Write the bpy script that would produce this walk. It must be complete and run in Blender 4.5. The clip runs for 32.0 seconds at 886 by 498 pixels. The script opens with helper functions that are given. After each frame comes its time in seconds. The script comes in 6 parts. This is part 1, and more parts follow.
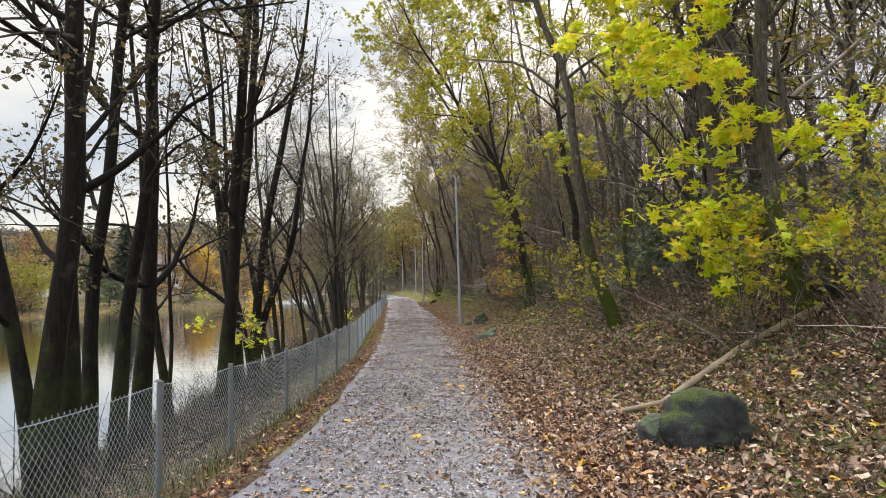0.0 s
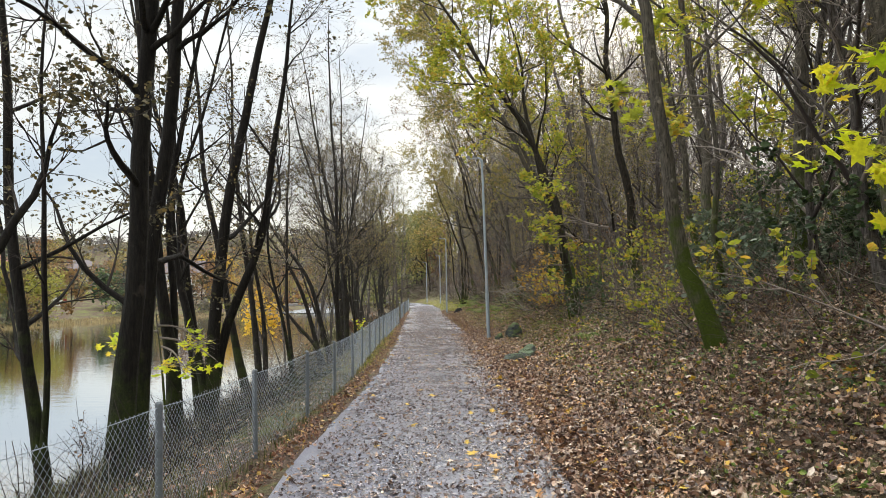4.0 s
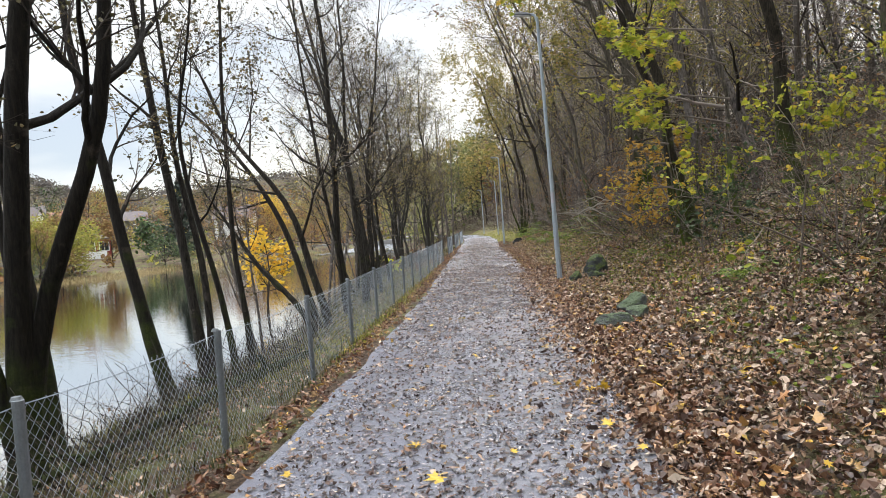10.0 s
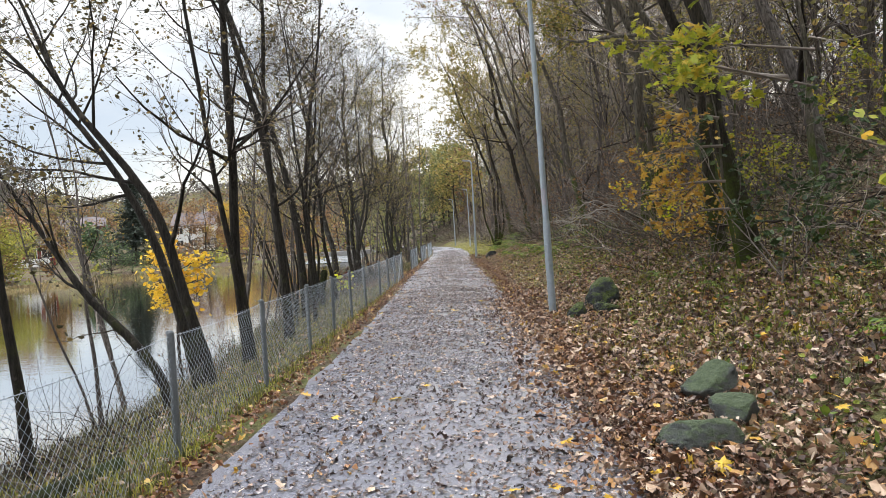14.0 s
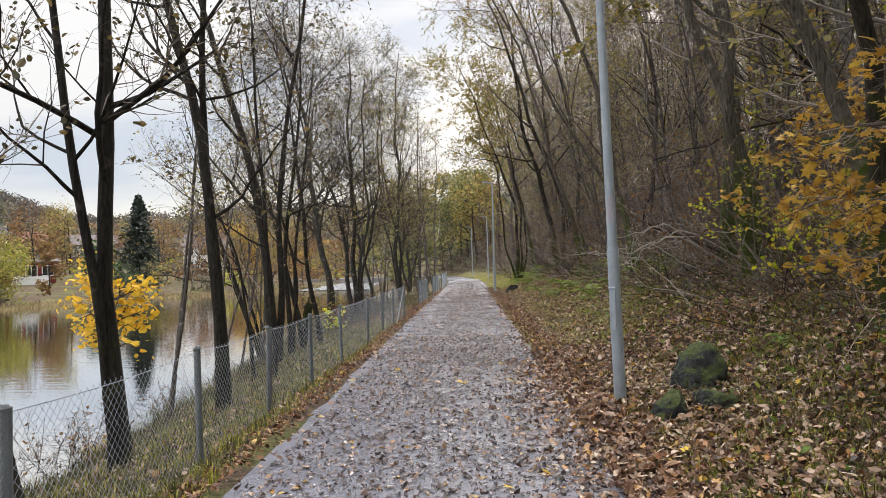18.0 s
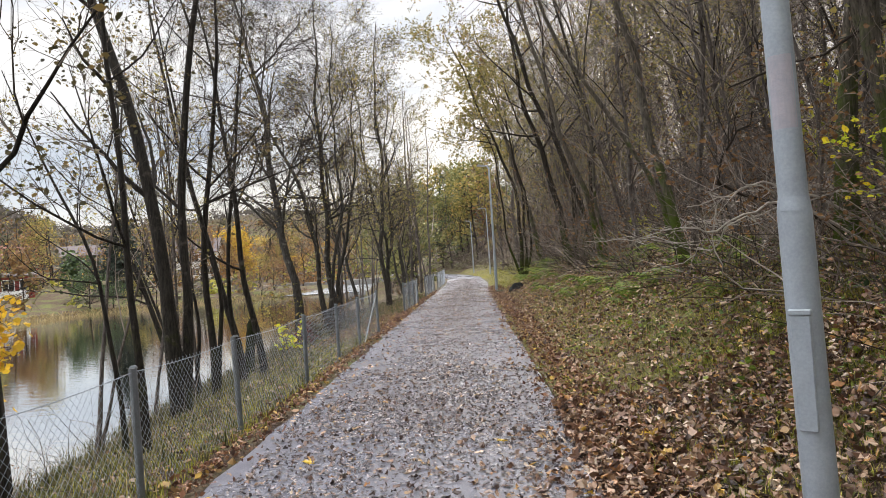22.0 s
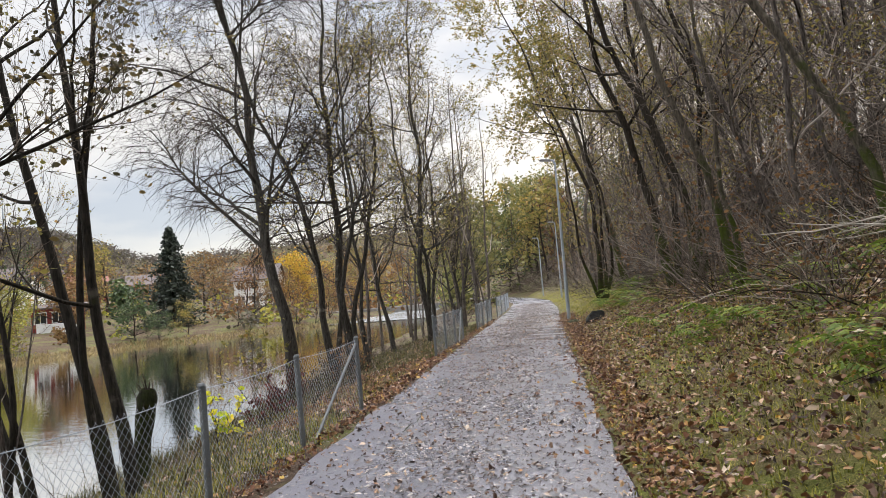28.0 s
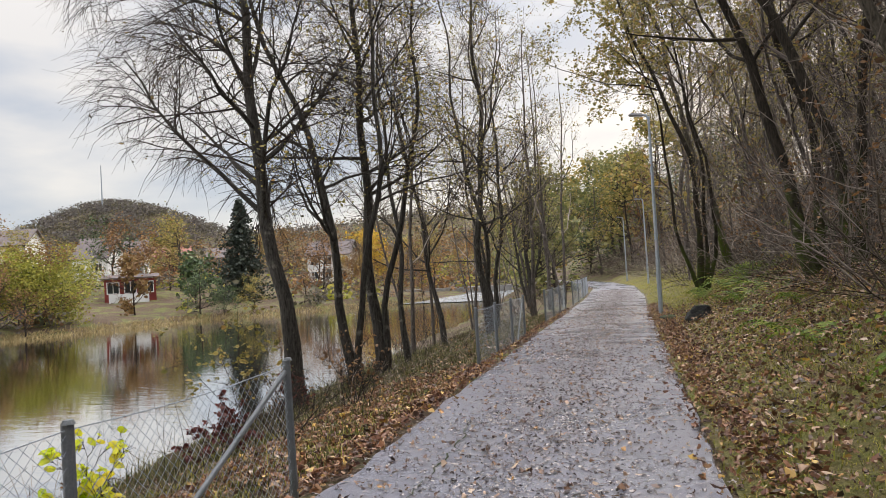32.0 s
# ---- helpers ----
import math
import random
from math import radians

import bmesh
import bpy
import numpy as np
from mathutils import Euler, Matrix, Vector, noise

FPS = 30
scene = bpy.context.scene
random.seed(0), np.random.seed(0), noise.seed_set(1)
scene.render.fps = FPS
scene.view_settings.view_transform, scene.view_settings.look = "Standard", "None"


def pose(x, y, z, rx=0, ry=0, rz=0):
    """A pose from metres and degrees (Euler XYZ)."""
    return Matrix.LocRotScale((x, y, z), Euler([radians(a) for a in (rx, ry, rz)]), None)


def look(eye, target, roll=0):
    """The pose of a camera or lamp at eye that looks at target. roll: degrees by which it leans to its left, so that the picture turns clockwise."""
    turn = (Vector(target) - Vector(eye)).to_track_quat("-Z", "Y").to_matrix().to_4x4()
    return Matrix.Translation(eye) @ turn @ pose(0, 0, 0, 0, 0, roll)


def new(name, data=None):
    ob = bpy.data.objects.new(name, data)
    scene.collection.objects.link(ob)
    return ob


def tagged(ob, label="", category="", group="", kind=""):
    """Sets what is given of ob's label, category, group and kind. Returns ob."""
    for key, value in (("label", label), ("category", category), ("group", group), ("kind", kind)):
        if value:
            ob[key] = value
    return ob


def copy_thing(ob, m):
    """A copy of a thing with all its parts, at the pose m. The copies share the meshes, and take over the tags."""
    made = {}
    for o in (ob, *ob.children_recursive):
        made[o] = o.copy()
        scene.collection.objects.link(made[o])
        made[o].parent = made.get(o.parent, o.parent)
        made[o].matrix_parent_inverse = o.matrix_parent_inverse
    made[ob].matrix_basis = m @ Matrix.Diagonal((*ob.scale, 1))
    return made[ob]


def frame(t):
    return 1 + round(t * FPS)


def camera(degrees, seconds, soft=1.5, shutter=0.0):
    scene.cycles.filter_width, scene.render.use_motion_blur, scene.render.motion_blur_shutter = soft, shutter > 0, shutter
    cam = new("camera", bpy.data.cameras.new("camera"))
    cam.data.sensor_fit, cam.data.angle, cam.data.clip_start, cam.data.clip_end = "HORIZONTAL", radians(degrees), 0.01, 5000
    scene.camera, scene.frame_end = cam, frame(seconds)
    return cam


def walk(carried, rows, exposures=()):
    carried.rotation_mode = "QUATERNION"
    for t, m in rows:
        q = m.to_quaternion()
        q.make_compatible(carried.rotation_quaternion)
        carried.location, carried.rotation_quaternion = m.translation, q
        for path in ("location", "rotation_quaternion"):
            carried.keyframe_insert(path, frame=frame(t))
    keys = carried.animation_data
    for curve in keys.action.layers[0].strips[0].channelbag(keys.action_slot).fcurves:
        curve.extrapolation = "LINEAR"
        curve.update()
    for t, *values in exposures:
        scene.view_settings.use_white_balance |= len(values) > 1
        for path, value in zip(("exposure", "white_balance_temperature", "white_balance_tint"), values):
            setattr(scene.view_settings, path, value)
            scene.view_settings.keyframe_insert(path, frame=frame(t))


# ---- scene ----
cam = camera(62.5, 32.0, soft=0.65)
METRES, EYE, TILT, LEAN, TURN = 39.5, 1.5, 0.0, 0.0, 0.0
ROWS = [
    (0.0, 0.0, 0.0, 0.0, 0.04, 2.53, 0.96),
    (0.5, 0.0006, 0.0164, -0.0019, 0.48, 0.82, 1.16),
    (1.0, 0.0001, 0.0332, -0.0025, 1.41, 0.43, 1.59),
    (1.5, 0.0, 0.0502, -0.0012, 2.29, 1.54, 2.25),
    (2.0, -0.0014, 0.0673, -0.0003, 3.7, 2.41, 2.58),
    (2.5, -0.0004, 0.0839, -0.0009, 3.84, 3.31, 2.58),
    (3.0, 0.0004, 0.102, -0.0015, 3.27, 3.43, 2.2),
    (3.5, 0.0013, 0.1183, -0.0027, 2.58, 3.18, 1.48),
    (5.5, 0.0036, 0.184, -0.0037, 1.49, 3.24, 1.2),
    (6.0, 0.0039, 0.2012, -0.0046, 1.55, 2.93, 1.66),
    (6.5, 0.0051, 0.2168, -0.0054, 1.48, 2.07, 1.66),
    (7.0, 0.0068, 0.2341, -0.0053, 1.84, 1.27, 1.43),
    (7.5, 0.0074, 0.2502, -0.0076, 2.65, 0.06, 1.13),
    (8.0, 0.0071, 0.2675, -0.0079, 4.1, -0.48, 1.17),
    (8.5, 0.0062, 0.2835, -0.008, 5.9, -1.0, 1.76),
    (9.0, 0.0039, 0.3, -0.0084, 7.48, -1.23, 2.66),
    (9.5, 0.0026, 0.3149, -0.0082, 7.82, -1.6, 3.66),
    (10.0, 0.0026, 0.3316, -0.0087, 6.9, -1.88, 4.43),
    (10.5, 0.004, 0.3488, -0.0095, 5.71, -2.31, 4.87),
    (11.0, 0.0047, 0.3658, -0.0098, 5.2, -2.3, 4.9),
    (11.5, 0.0058, 0.3823, -0.0095, 5.34, -1.89, 4.71),
    (12.0, 0.0047, 0.3986, -0.0102, 5.67, -1.31, 4.53),
    (12.5, 0.0037, 0.4145, -0.0103, 5.67, -0.9, 4.24),
    (13.0, 0.0014, 0.4307, -0.0099, 5.32, -0.68, 3.87),
    (13.5, -0.0004, 0.447, -0.0111, 4.88, -1.16, 3.49),
    (15.5, -0.0033, 0.5067, -0.0075, 4.86, -0.4, 4.55),
    (16.0, -0.0037, 0.5212, -0.0075, 9.08, 1.33, 3.63),
    (16.5, -0.0025, 0.5356, -0.0089, 9.33, 1.46, 2.77),
    (17.0, -0.0038, 0.5505, -0.0103, 7.96, 0.67, 2.1),
    (17.5, -0.005, 0.5653, -0.0106, 6.95, 0.52, 1.97),
    (18.0, -0.0069, 0.5816, -0.0101, 6.23, 1.19, 1.82),
    (18.5, -0.0078, 0.5968, -0.008, 5.87, 2.18, 1.96),
    (19.0, -0.0079, 0.6131, -0.0081, 5.55, 2.76, 2.5),
    (19.5, -0.0065, 0.6281, -0.0088, 5.0, 2.99, 3.09),
    (20.0, -0.0063, 0.6434, -0.0094, 4.34, 2.69, 3.51),
    (20.5, -0.0062, 0.6591, -0.0098, 4.01, 2.26, 3.69),
    (21.0, -0.0072, 0.674, -0.0101, 4.39, 1.77, 3.7),
    (21.5, -0.0077, 0.6895, -0.0105, 5.39, 1.33, 3.7),
    (22.0, -0.0085, 0.7047, -0.0108, 6.5, 1.01, 4.06),
    (22.5, -0.0085, 0.7194, -0.0111, 7.27, 0.84, 4.42),
    (23.0, -0.0091, 0.7349, -0.0103, 7.1, 1.0, 4.63),
    (23.5, -0.0086, 0.7507, -0.0098, 5.74, 1.24, 4.02),
    (24.0, -0.0094, 0.7652, -0.0102, 4.2, 0.99, 3.14),
    (24.5, -0.0096, 0.7803, -0.0113, 3.01, 0.51, 2.0),
    (26.5, -0.0117, 0.8417, -0.0116, 5.05, 2.26, 3.62),
    (27.0, -0.0126, 0.8554, -0.0113, 6.57, 3.18, 4.49),
    (27.5, -0.0128, 0.8691, -0.0118, 8.98, 3.58, 4.81),
    (28.0, -0.0146, 0.8832, -0.0119, 12.13, 3.25, 5.08),
    (28.5, -0.0152, 0.8973, -0.0114, 16.5, 2.55, 5.54),
    (29.0, -0.0162, 0.9101, -0.012, 20.9, 1.66, 6.3),
    (29.5, -0.0169, 0.9247, -0.0121, 25.15, 0.87, 6.97),
    (30.0, -0.0184, 0.9372, -0.0123, 26.44, 0.58, 7.04),
    (30.5, -0.0198, 0.9521, -0.0114, 24.56, 0.51, 7.0),
    (31.0, -0.0217, 0.9666, -0.0124, 19.84, 0.45, 6.51),
    (31.5, -0.0226, 0.9821, -0.013, 16.01, 0.63, 5.03),
    (32.0, -0.0253, 0.9963, -0.0113, 18.4, 2.11, 3.47),
]
walk(cam, [(t, pose(0, 0, EYE, TILT, LEAN, TURN) @ pose(METRES * x, METRES * y, METRES * z, 90 + pitch, roll, yaw)) for t, x, y, z, yaw, pitch, roll in ROWS], exposures=[
    (0.0, 0.55, 6800, 9), (1.0, 0.74, 6700, 6), (3.0, 0.66, 6650, 6), (6.0, 0.68, 6600, 7), (8.0, 0.79, 6500, 8), (13.0, 0.8, 6450, 8), (17.0, 0.62, 6750, 11), (24.0, 0.76, 6750, 11),
    (26.5, 0.71, 6750, 10), (28.0, 0.6, 6800, 11), (29.0, 0.34, 6700, 11), (30.0, 0.12, 6600, 11), (31.0, 0.17, 6600, 11), (32.0, 0.47, 6850, 12)])


# ---- world, sun ----
world = bpy.data.worlds.new("overcast_sky")
scene.world = world
world.use_nodes = True
wn, wl = world.node_tree.nodes, world.node_tree.links
wn.clear()
SUN_UP, SUN_AZ = 20.0, 12.0          # degrees above the horizon, degrees east of the walk's heading
sky = wn.new("ShaderNodeTexSky")
sky.sky_type, sky.sun_disc = "NISHITA", False
sky.sun_elevation, sky.sun_rotation = radians(SUN_UP), radians(SUN_AZ)
sky_bg = wn.new("ShaderNodeBackground")
sky_bg.inputs["Strength"].default_value = 0.12
wl.new(sky.outputs[0], sky_bg.inputs["Color"])
coord = wn.new("ShaderNodeTexCoord")
squash = wn.new("ShaderNodeMapping")
squash.inputs["Scale"].default_value = (1.0, 1.0, 3.2)
wl.new(coord.outputs["Generated"], squash.inputs[0])
billow = wn.new("ShaderNodeTexNoise")
billow.inputs["Scale"].default_value, billow.inputs["Detail"].default_value = 2.6, 6
wl.new(squash.outputs[0], billow.inputs["Vector"])
shade = wn.new("ShaderNodeValToRGB")
shade.color_ramp.elements[0].position, shade.color_ramp.elements[0].color = 0.40, (0.62, 0.69, 0.81, 1)
shade.color_ramp.elements[1].position, shade.color_ramp.elements[1].color = 0.58, (1.0, 0.99, 0.98, 1)
wl.new(billow.outputs[0], shade.inputs[0])
cloud_bg = wn.new("ShaderNodeBackground")
# an overcast sky is several times brighter overhead than at the horizon
split = wn.new("ShaderNodeSeparateXYZ")
wl.new(coord.outputs["Generated"], split.inputs[0])
square = wn.new("ShaderNodeMath")
square.operation = "MULTIPLY"
wl.new(split.outputs[2], square.inputs[0])
wl.new(split.outputs[2], square.inputs[1])
gain = wn.new("ShaderNodeMapRange")
gain.inputs[1].default_value, gain.inputs[2].default_value = 0.0, 1.0
gain.inputs[3].default_value, gain.inputs[4].default_value = 0.62, 6.0
fourth = wn.new("ShaderNodeMath")
fourth.operation = "MULTIPLY"
wl.new(square.outputs[0], fourth.inputs[0])
wl.new(square.outputs[0], fourth.inputs[1])
wl.new(fourth.outputs[0], gain.inputs[0])
wl.new(gain.outputs[0], cloud_bg.inputs["Strength"])
wl.new(shade.outputs[0], cloud_bg.inputs["Color"])
blend = wn.new("ShaderNodeMixShader")
blend.inputs[0].default_value = 0.86
wl.new(sky_bg.outputs[0], blend.inputs[1])
wl.new(cloud_bg.outputs[0], blend.inputs[2])
world_out = wn.new("ShaderNodeOutputWorld")
wl.new(blend.outputs[0], world_out.inputs[0])

sun = new("sun", bpy.data.lights.new("sun", "SUN"))
sun.data.energy, sun.data.angle, sun.data.color = 1.5, radians(25), (1.0, 0.93, 0.84)
az, up = radians(SUN_AZ), radians(SUN_UP + 12)
sun.matrix_world = look((0, 0, 60), (-math.sin(az) * 60, -math.cos(az) * 60, 60 - math.tan(up) * 60))


# ---- materials ----
def shader(name):
    m = bpy.data.materials.new(name)
    m.use_nodes = True
    t = m.node_tree
    return m, t.nodes, t.links, t.nodes["Principled BSDF"]


def ramp(nodes, links, source, stops):
    r = nodes.new("ShaderNodeValToRGB")
    e = r.color_ramp.elements
    while len(e) < len(stops):
        e.new(0.5)
    for el, (at, col) in zip(e, stops):
        el.position, el.color = at, (*col, 1)
    links.new(source, r.inputs[0])
    return r.outputs[0]


def noise_tex(nodes, links, scale, detail=5, stretch=(1, 1, 1), kind="Object", rough=0.6):
    c = nodes.new("ShaderNodeTexCoord")
    mp = nodes.new("ShaderNodeMapping")
    mp.inputs["Scale"].default_value = stretch
    links.new(c.outputs[kind], mp.inputs[0])
    n = nodes.new("ShaderNodeTexNoise")
    n.inputs["Scale"].default_value, n.inputs["Detail"].default_value, n.inputs["Roughness"].default_value = scale, detail, rough
    links.new(mp.outputs[0], n.inputs["Vector"])
    return n.outputs[0]


def mixed(nodes, links, fac, a, b, mode="MIX"):
    m = nodes.new("ShaderNodeMix")
    m.data_type, m.blend_type = "RGBA", mode
    for sock, v in ((m.inputs[0], fac), (m.inputs[6], a), (m.inputs[7], b)):
        if hasattr(v, "is_output"):
            links.new(v, sock)
        elif isinstance(v, tuple):
            sock.default_value = (*v, 1)
        else:
            sock.default_value = v
    return m.outputs[2]


def bumped(nodes, links, bsdf, height, strength, distance):
    b = nodes.new("ShaderNodeBump")
    b.inputs["Strength"].default_value, b.inputs["Distance"].default_value = strength, distance
    links.new(height, b.inputs["Height"])
    links.new(b.outputs[0], bsdf.inputs["Normal"])


def plain(name, dark, light, scale=6.0, fine=60.0, rough=0.7, metal=0.0, bump=0.3, depth=0.01, stretch=(1, 1, 1), kind="Object", gloss=0.5):
    """Two scales of noise between a dark and a light tone, with relief."""
    m, n, l, p = shader(name)
    big = ramp(n, l, noise_tex(n, l, scale, 4, stretch, kind), [(0.3, dark), (0.7, light)])
    small = noise_tex(n, l, fine, 4, stretch, kind)
    col = mixed(n, l, 0.5, big, ramp(n, l, small, [(0.25, dark), (0.75, light)]))
    l.new(col, p.inputs["Base Color"])
    p.inputs["Roughness"].default_value, p.inputs["Metallic"].default_value, p.inputs["Specular IOR Level"].default_value = rough, metal, gloss
    bumped(n, l, p, small, bump, depth)
    return m


def bark(name, dark, light, moss=None, moss_amount=0.5, rough=0.85):
    """Furrowed bark with lichen, and moss in patches near the foot."""
    m, n, l, p = shader(name)
    fur = noise_tex(n, l, 7, 6, (5, 5, 0.8), rough=0.7)
    col = ramp(n, l, fur, [(0.32, dark), (0.68, light)])
    lich = ramp(n, l, noise_tex(n, l, 5, 6), [(0.6, (0, 0, 0)), (0.72, (1, 1, 1))])
    col = mixed(n, l, lich, col, tuple(min(1, v * 2.0) for v in light))
    if moss:
        c = n.new("ShaderNodeTexCoord")
        sep = n.new("ShaderNodeSeparateXYZ")
        l.new(c.outputs["Object"], sep.inputs[0])
        fall = n.new("ShaderNodeMapRange")
        fall.inputs[1].default_value, fall.inputs[2].default_value = 0.15, 3.5
        fall.inputs[3].default_value, fall.inputs[4].default_value = moss_amount + 0.2, 0.2 * moss_amount
        l.new(sep.outputs[2], fall.inputs[0])
        add = n.new("ShaderNodeMath")
        add.operation = "ADD"
        l.new(noise_tex(n, l, 2.6, 5), add.inputs[0])
        l.new(fall.outputs[0], add.inputs[1])
        fac = ramp(n, l, add.outputs[0], [(0.78, (0, 0, 0)), (1.0, (1, 1, 1))])
        col = mixed(n, l, fac, col, ramp(n, l, noise_tex(n, l, 40, 3), [(0.3, moss), (0.7, tuple(v * 1.9 for v in moss))]))
    l.new(col, p.inputs["Base Color"])
    p.inputs["Roughness"].default_value, p.inputs["Specular IOR Level"].default_value = rough, 0.15
    bumped(n, l, p, fur, 1.0, 0.03)
    return m


def leafy(name, stops, rough=0.5, through_light=0.35, gloss=0.4):
    """Leaves whose colour goes from leaf to leaf, and which let light through."""
    m, n, l, p = shader(name)
    g = n.new("ShaderNodeNewGeometry")
    col = ramp(n, l, g.outputs["Random Per Island"], stops)
    spot = noise_tex(n, l, 25, 3, kind="Object")
    col = mixed(n, l, ramp(n, l, spot, [(0.35, (0.55, 0.55, 0.55)), (0.6, (1, 1, 1))]), mixed(n, l, 0.5, col, (0.06, 0.045, 0.025)), col)
    l.new(col, p.inputs["Base Color"])
    p.inputs["Roughness"].default_value = rough
    p.inputs["Specular IOR Level"].default_value = gloss
    if through_light:
        t = n.new("ShaderNodeBsdfTranslucent")
        l.new(col, t.inputs[0])
        mx = n.new("ShaderNodeMixShader")
        mx.inputs[0].default_value = through_light
        l.new(p.outputs[0], mx.inputs[1])
        l.new(t.outputs[0], mx.inputs[2])
        l.new(mx.outputs[0], n["Material Output"].inputs[0])
    return m


def asphalt():
    m, n, l, p = shader("wet_asphalt")
    grit = noise_tex(n, l, 130, 4)
    patch = noise_tex(n, l, 0.9, 5)
    # pale lilac base: part of the wet sky sheen is put into the colour
    col = ramp(n, l, grit, [(0.3, (0.085, 0.086, 0.108)), (0.7, (0.27, 0.272, 0.318))])
    col = mixed(n, l, ramp(n, l, patch, [(0.4, (0, 0, 0)), (0.65, (1, 1, 1))]), col, mixed(n, l, 0.5, col, (0.12, 0.118, 0.152)))
    l.new(col, p.inputs["Base Color"])
    l.new(ramp(n, l, patch, [(0.35, (0.2, 0.2, 0.2)), (0.7, (0.4, 0.4, 0.4))]), p.inputs["Roughness"])
    bumped(n, l, p, grit, 0.5, 0.006)
    return m


def soil():
    """Forest floor: brown litter with moss and grass in patches."""
    m, n, l, p = shader("forest_floor")
    fine = noise_tex(n, l, 22, 6, rough=0.75)
    col = ramp(n, l, fine, [(0.3, (0.018, 0.012, 0.009)), (0.5, (0.075, 0.05, 0.034)), (0.72, (0.24, 0.17, 0.12))])
    green = ramp(n, l, noise_tex(n, l, 14, 5, rough=0.7), [(0.3, (0.05, 0.06, 0.018)), (0.7, (0.18, 0.185, 0.06))])
    fac = ramp(n, l, noise_tex(n, l, 0.5, 6, rough=0.7), [(0.48, (0, 0, 0)), (0.6, (0.9, 0.9, 0.9))])
    l.new(mixed(n, l, fac, col, green), p.inputs["Base Color"])
    p.inputs["Roughness"].default_value, p.inputs["Specular IOR Level"].default_value = 0.9, 0.2
    bumped(n, l, p, fine, 1.0, 0.04)
    return m


def turf_soil():
    """Short matted grass over soil."""
    m, n, l, p = shader("matted_grass")
    fine = noise_tex(n, l, 38, 6, rough=0.8)
    col = ramp(n, l, fine, [(0.28, (0.03, 0.038, 0.008)), (0.5, (0.125, 0.145, 0.025)), (0.74, (0.28, 0.28, 0.07))])
    dry = ramp(n, l, noise_tex(n, l, 1.3, 5, rough=0.7), [(0.34, (0, 0, 0)), (0.56, (0.8, 0.8, 0.8))])
    l.new(mixed(n, l, dry, col, ramp(n, l, fine, [(0.3, (0.05, 0.036, 0.02)), (0.7, (0.26, 0.19, 0.11))])), p.inputs["Base Color"])
    p.inputs["Roughness"].default_value, p.inputs["Specular IOR Level"].default_value = 0.9, 0.2
    bumped(n, l, p, fine, 1.0, 0.03)
    return m


def lake():
    m, n, l, p = shader("lake_water")
    p.inputs["Base Color"].default_value = (0.72, 0.72, 0.71, 1)
    p.inputs["Metallic"].default_value = 1.0
    p.inputs["Roughness"].default_value = 0.03
    p.inputs["IOR"].default_value = 1.7
    w = noise_tex(n, l, 1.9, 4, (0.6, 1.6, 1))
    bumped(n, l, p, w, 0.17, 0.024)
    return m


def mossy(name, dark, light, moss_dark, moss_light, cover):
    """Rough stone, with moss on what faces upwards."""
    m, n, l, p = shader(name)
    rough = noise_tex(n, l, 6, 8, rough=0.7)
    rock = ramp(n, l, rough, [(0.3, dark), (0.7, light)])
    moss = ramp(n, l, noise_tex(n, l, 45, 5, rough=0.8), [(0.3, moss_dark), (0.7, moss_light)])
    g = n.new("ShaderNodeNewGeometry")
    sep = n.new("ShaderNodeSeparateXYZ")
    l.new(g.outputs["Normal"], sep.inputs[0])
    add = n.new("ShaderNodeMath")
    add.operation = "MULTIPLY_ADD"
    add.inputs[1].default_value = 0.35
    l.new(sep.outputs[2], add.inputs[0])
    l.new(noise_tex(n, l, 3.5, 6, rough=0.7), add.inputs[2])
    fac = ramp(n, l, add.outputs[0], [(cover, (0, 0, 0)), (cover + 0.12, (1, 1, 1))])
    l.new(mixed(n, l, fac, rock, moss), p.inputs["Base Color"])
    p.inputs["Roughness"].default_value = 0.8
    bumped(n, l, p, noise_tex(n, l, 30, 6, rough=0.8), 1.0, 0.03)
    return m


M_ASPHALT, M_SOIL, M_WATER, M_TURF = asphalt(), soil(), lake(), turf_soil()
# far darker than alder bark itself: backlit shade is put into the colour
M_ALDER_BACKLIT = bark("backlit_alder_bark", (0.004, 0.0035, 0.003), (0.022, 0.018, 0.014), (0.02, 0.026, 0.006), 0.3)
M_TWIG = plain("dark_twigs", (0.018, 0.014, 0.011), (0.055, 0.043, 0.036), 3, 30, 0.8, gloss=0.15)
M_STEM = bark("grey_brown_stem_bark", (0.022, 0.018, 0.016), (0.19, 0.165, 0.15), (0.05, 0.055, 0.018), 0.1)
# paler copy for alders farther along: haze and glare put into the colour
M_ALDER_HAZED = bark("hazed_alder_bark", (0.006, 0.005, 0.004), (0.042, 0.036, 0.03), (0.03, 0.034, 0.01), 0.15)
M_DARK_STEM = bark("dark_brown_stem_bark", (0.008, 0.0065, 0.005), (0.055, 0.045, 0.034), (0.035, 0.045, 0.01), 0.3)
M_TWIG_MID = leafy("grey_brown_twigs", [(0.0, (0.016, 0.013, 0.011)), (0.5, (0.075, 0.06, 0.05)), (0.85, (0.21, 0.17, 0.145)), (1.0, (0.36, 0.31, 0.27))], 0.8, 0.0, 0.15)
M_BEECH = bark("grey_green_bark", (0.026, 0.022, 0.017), (0.155, 0.135, 0.108), (0.04, 0.055, 0.008), 0.4)
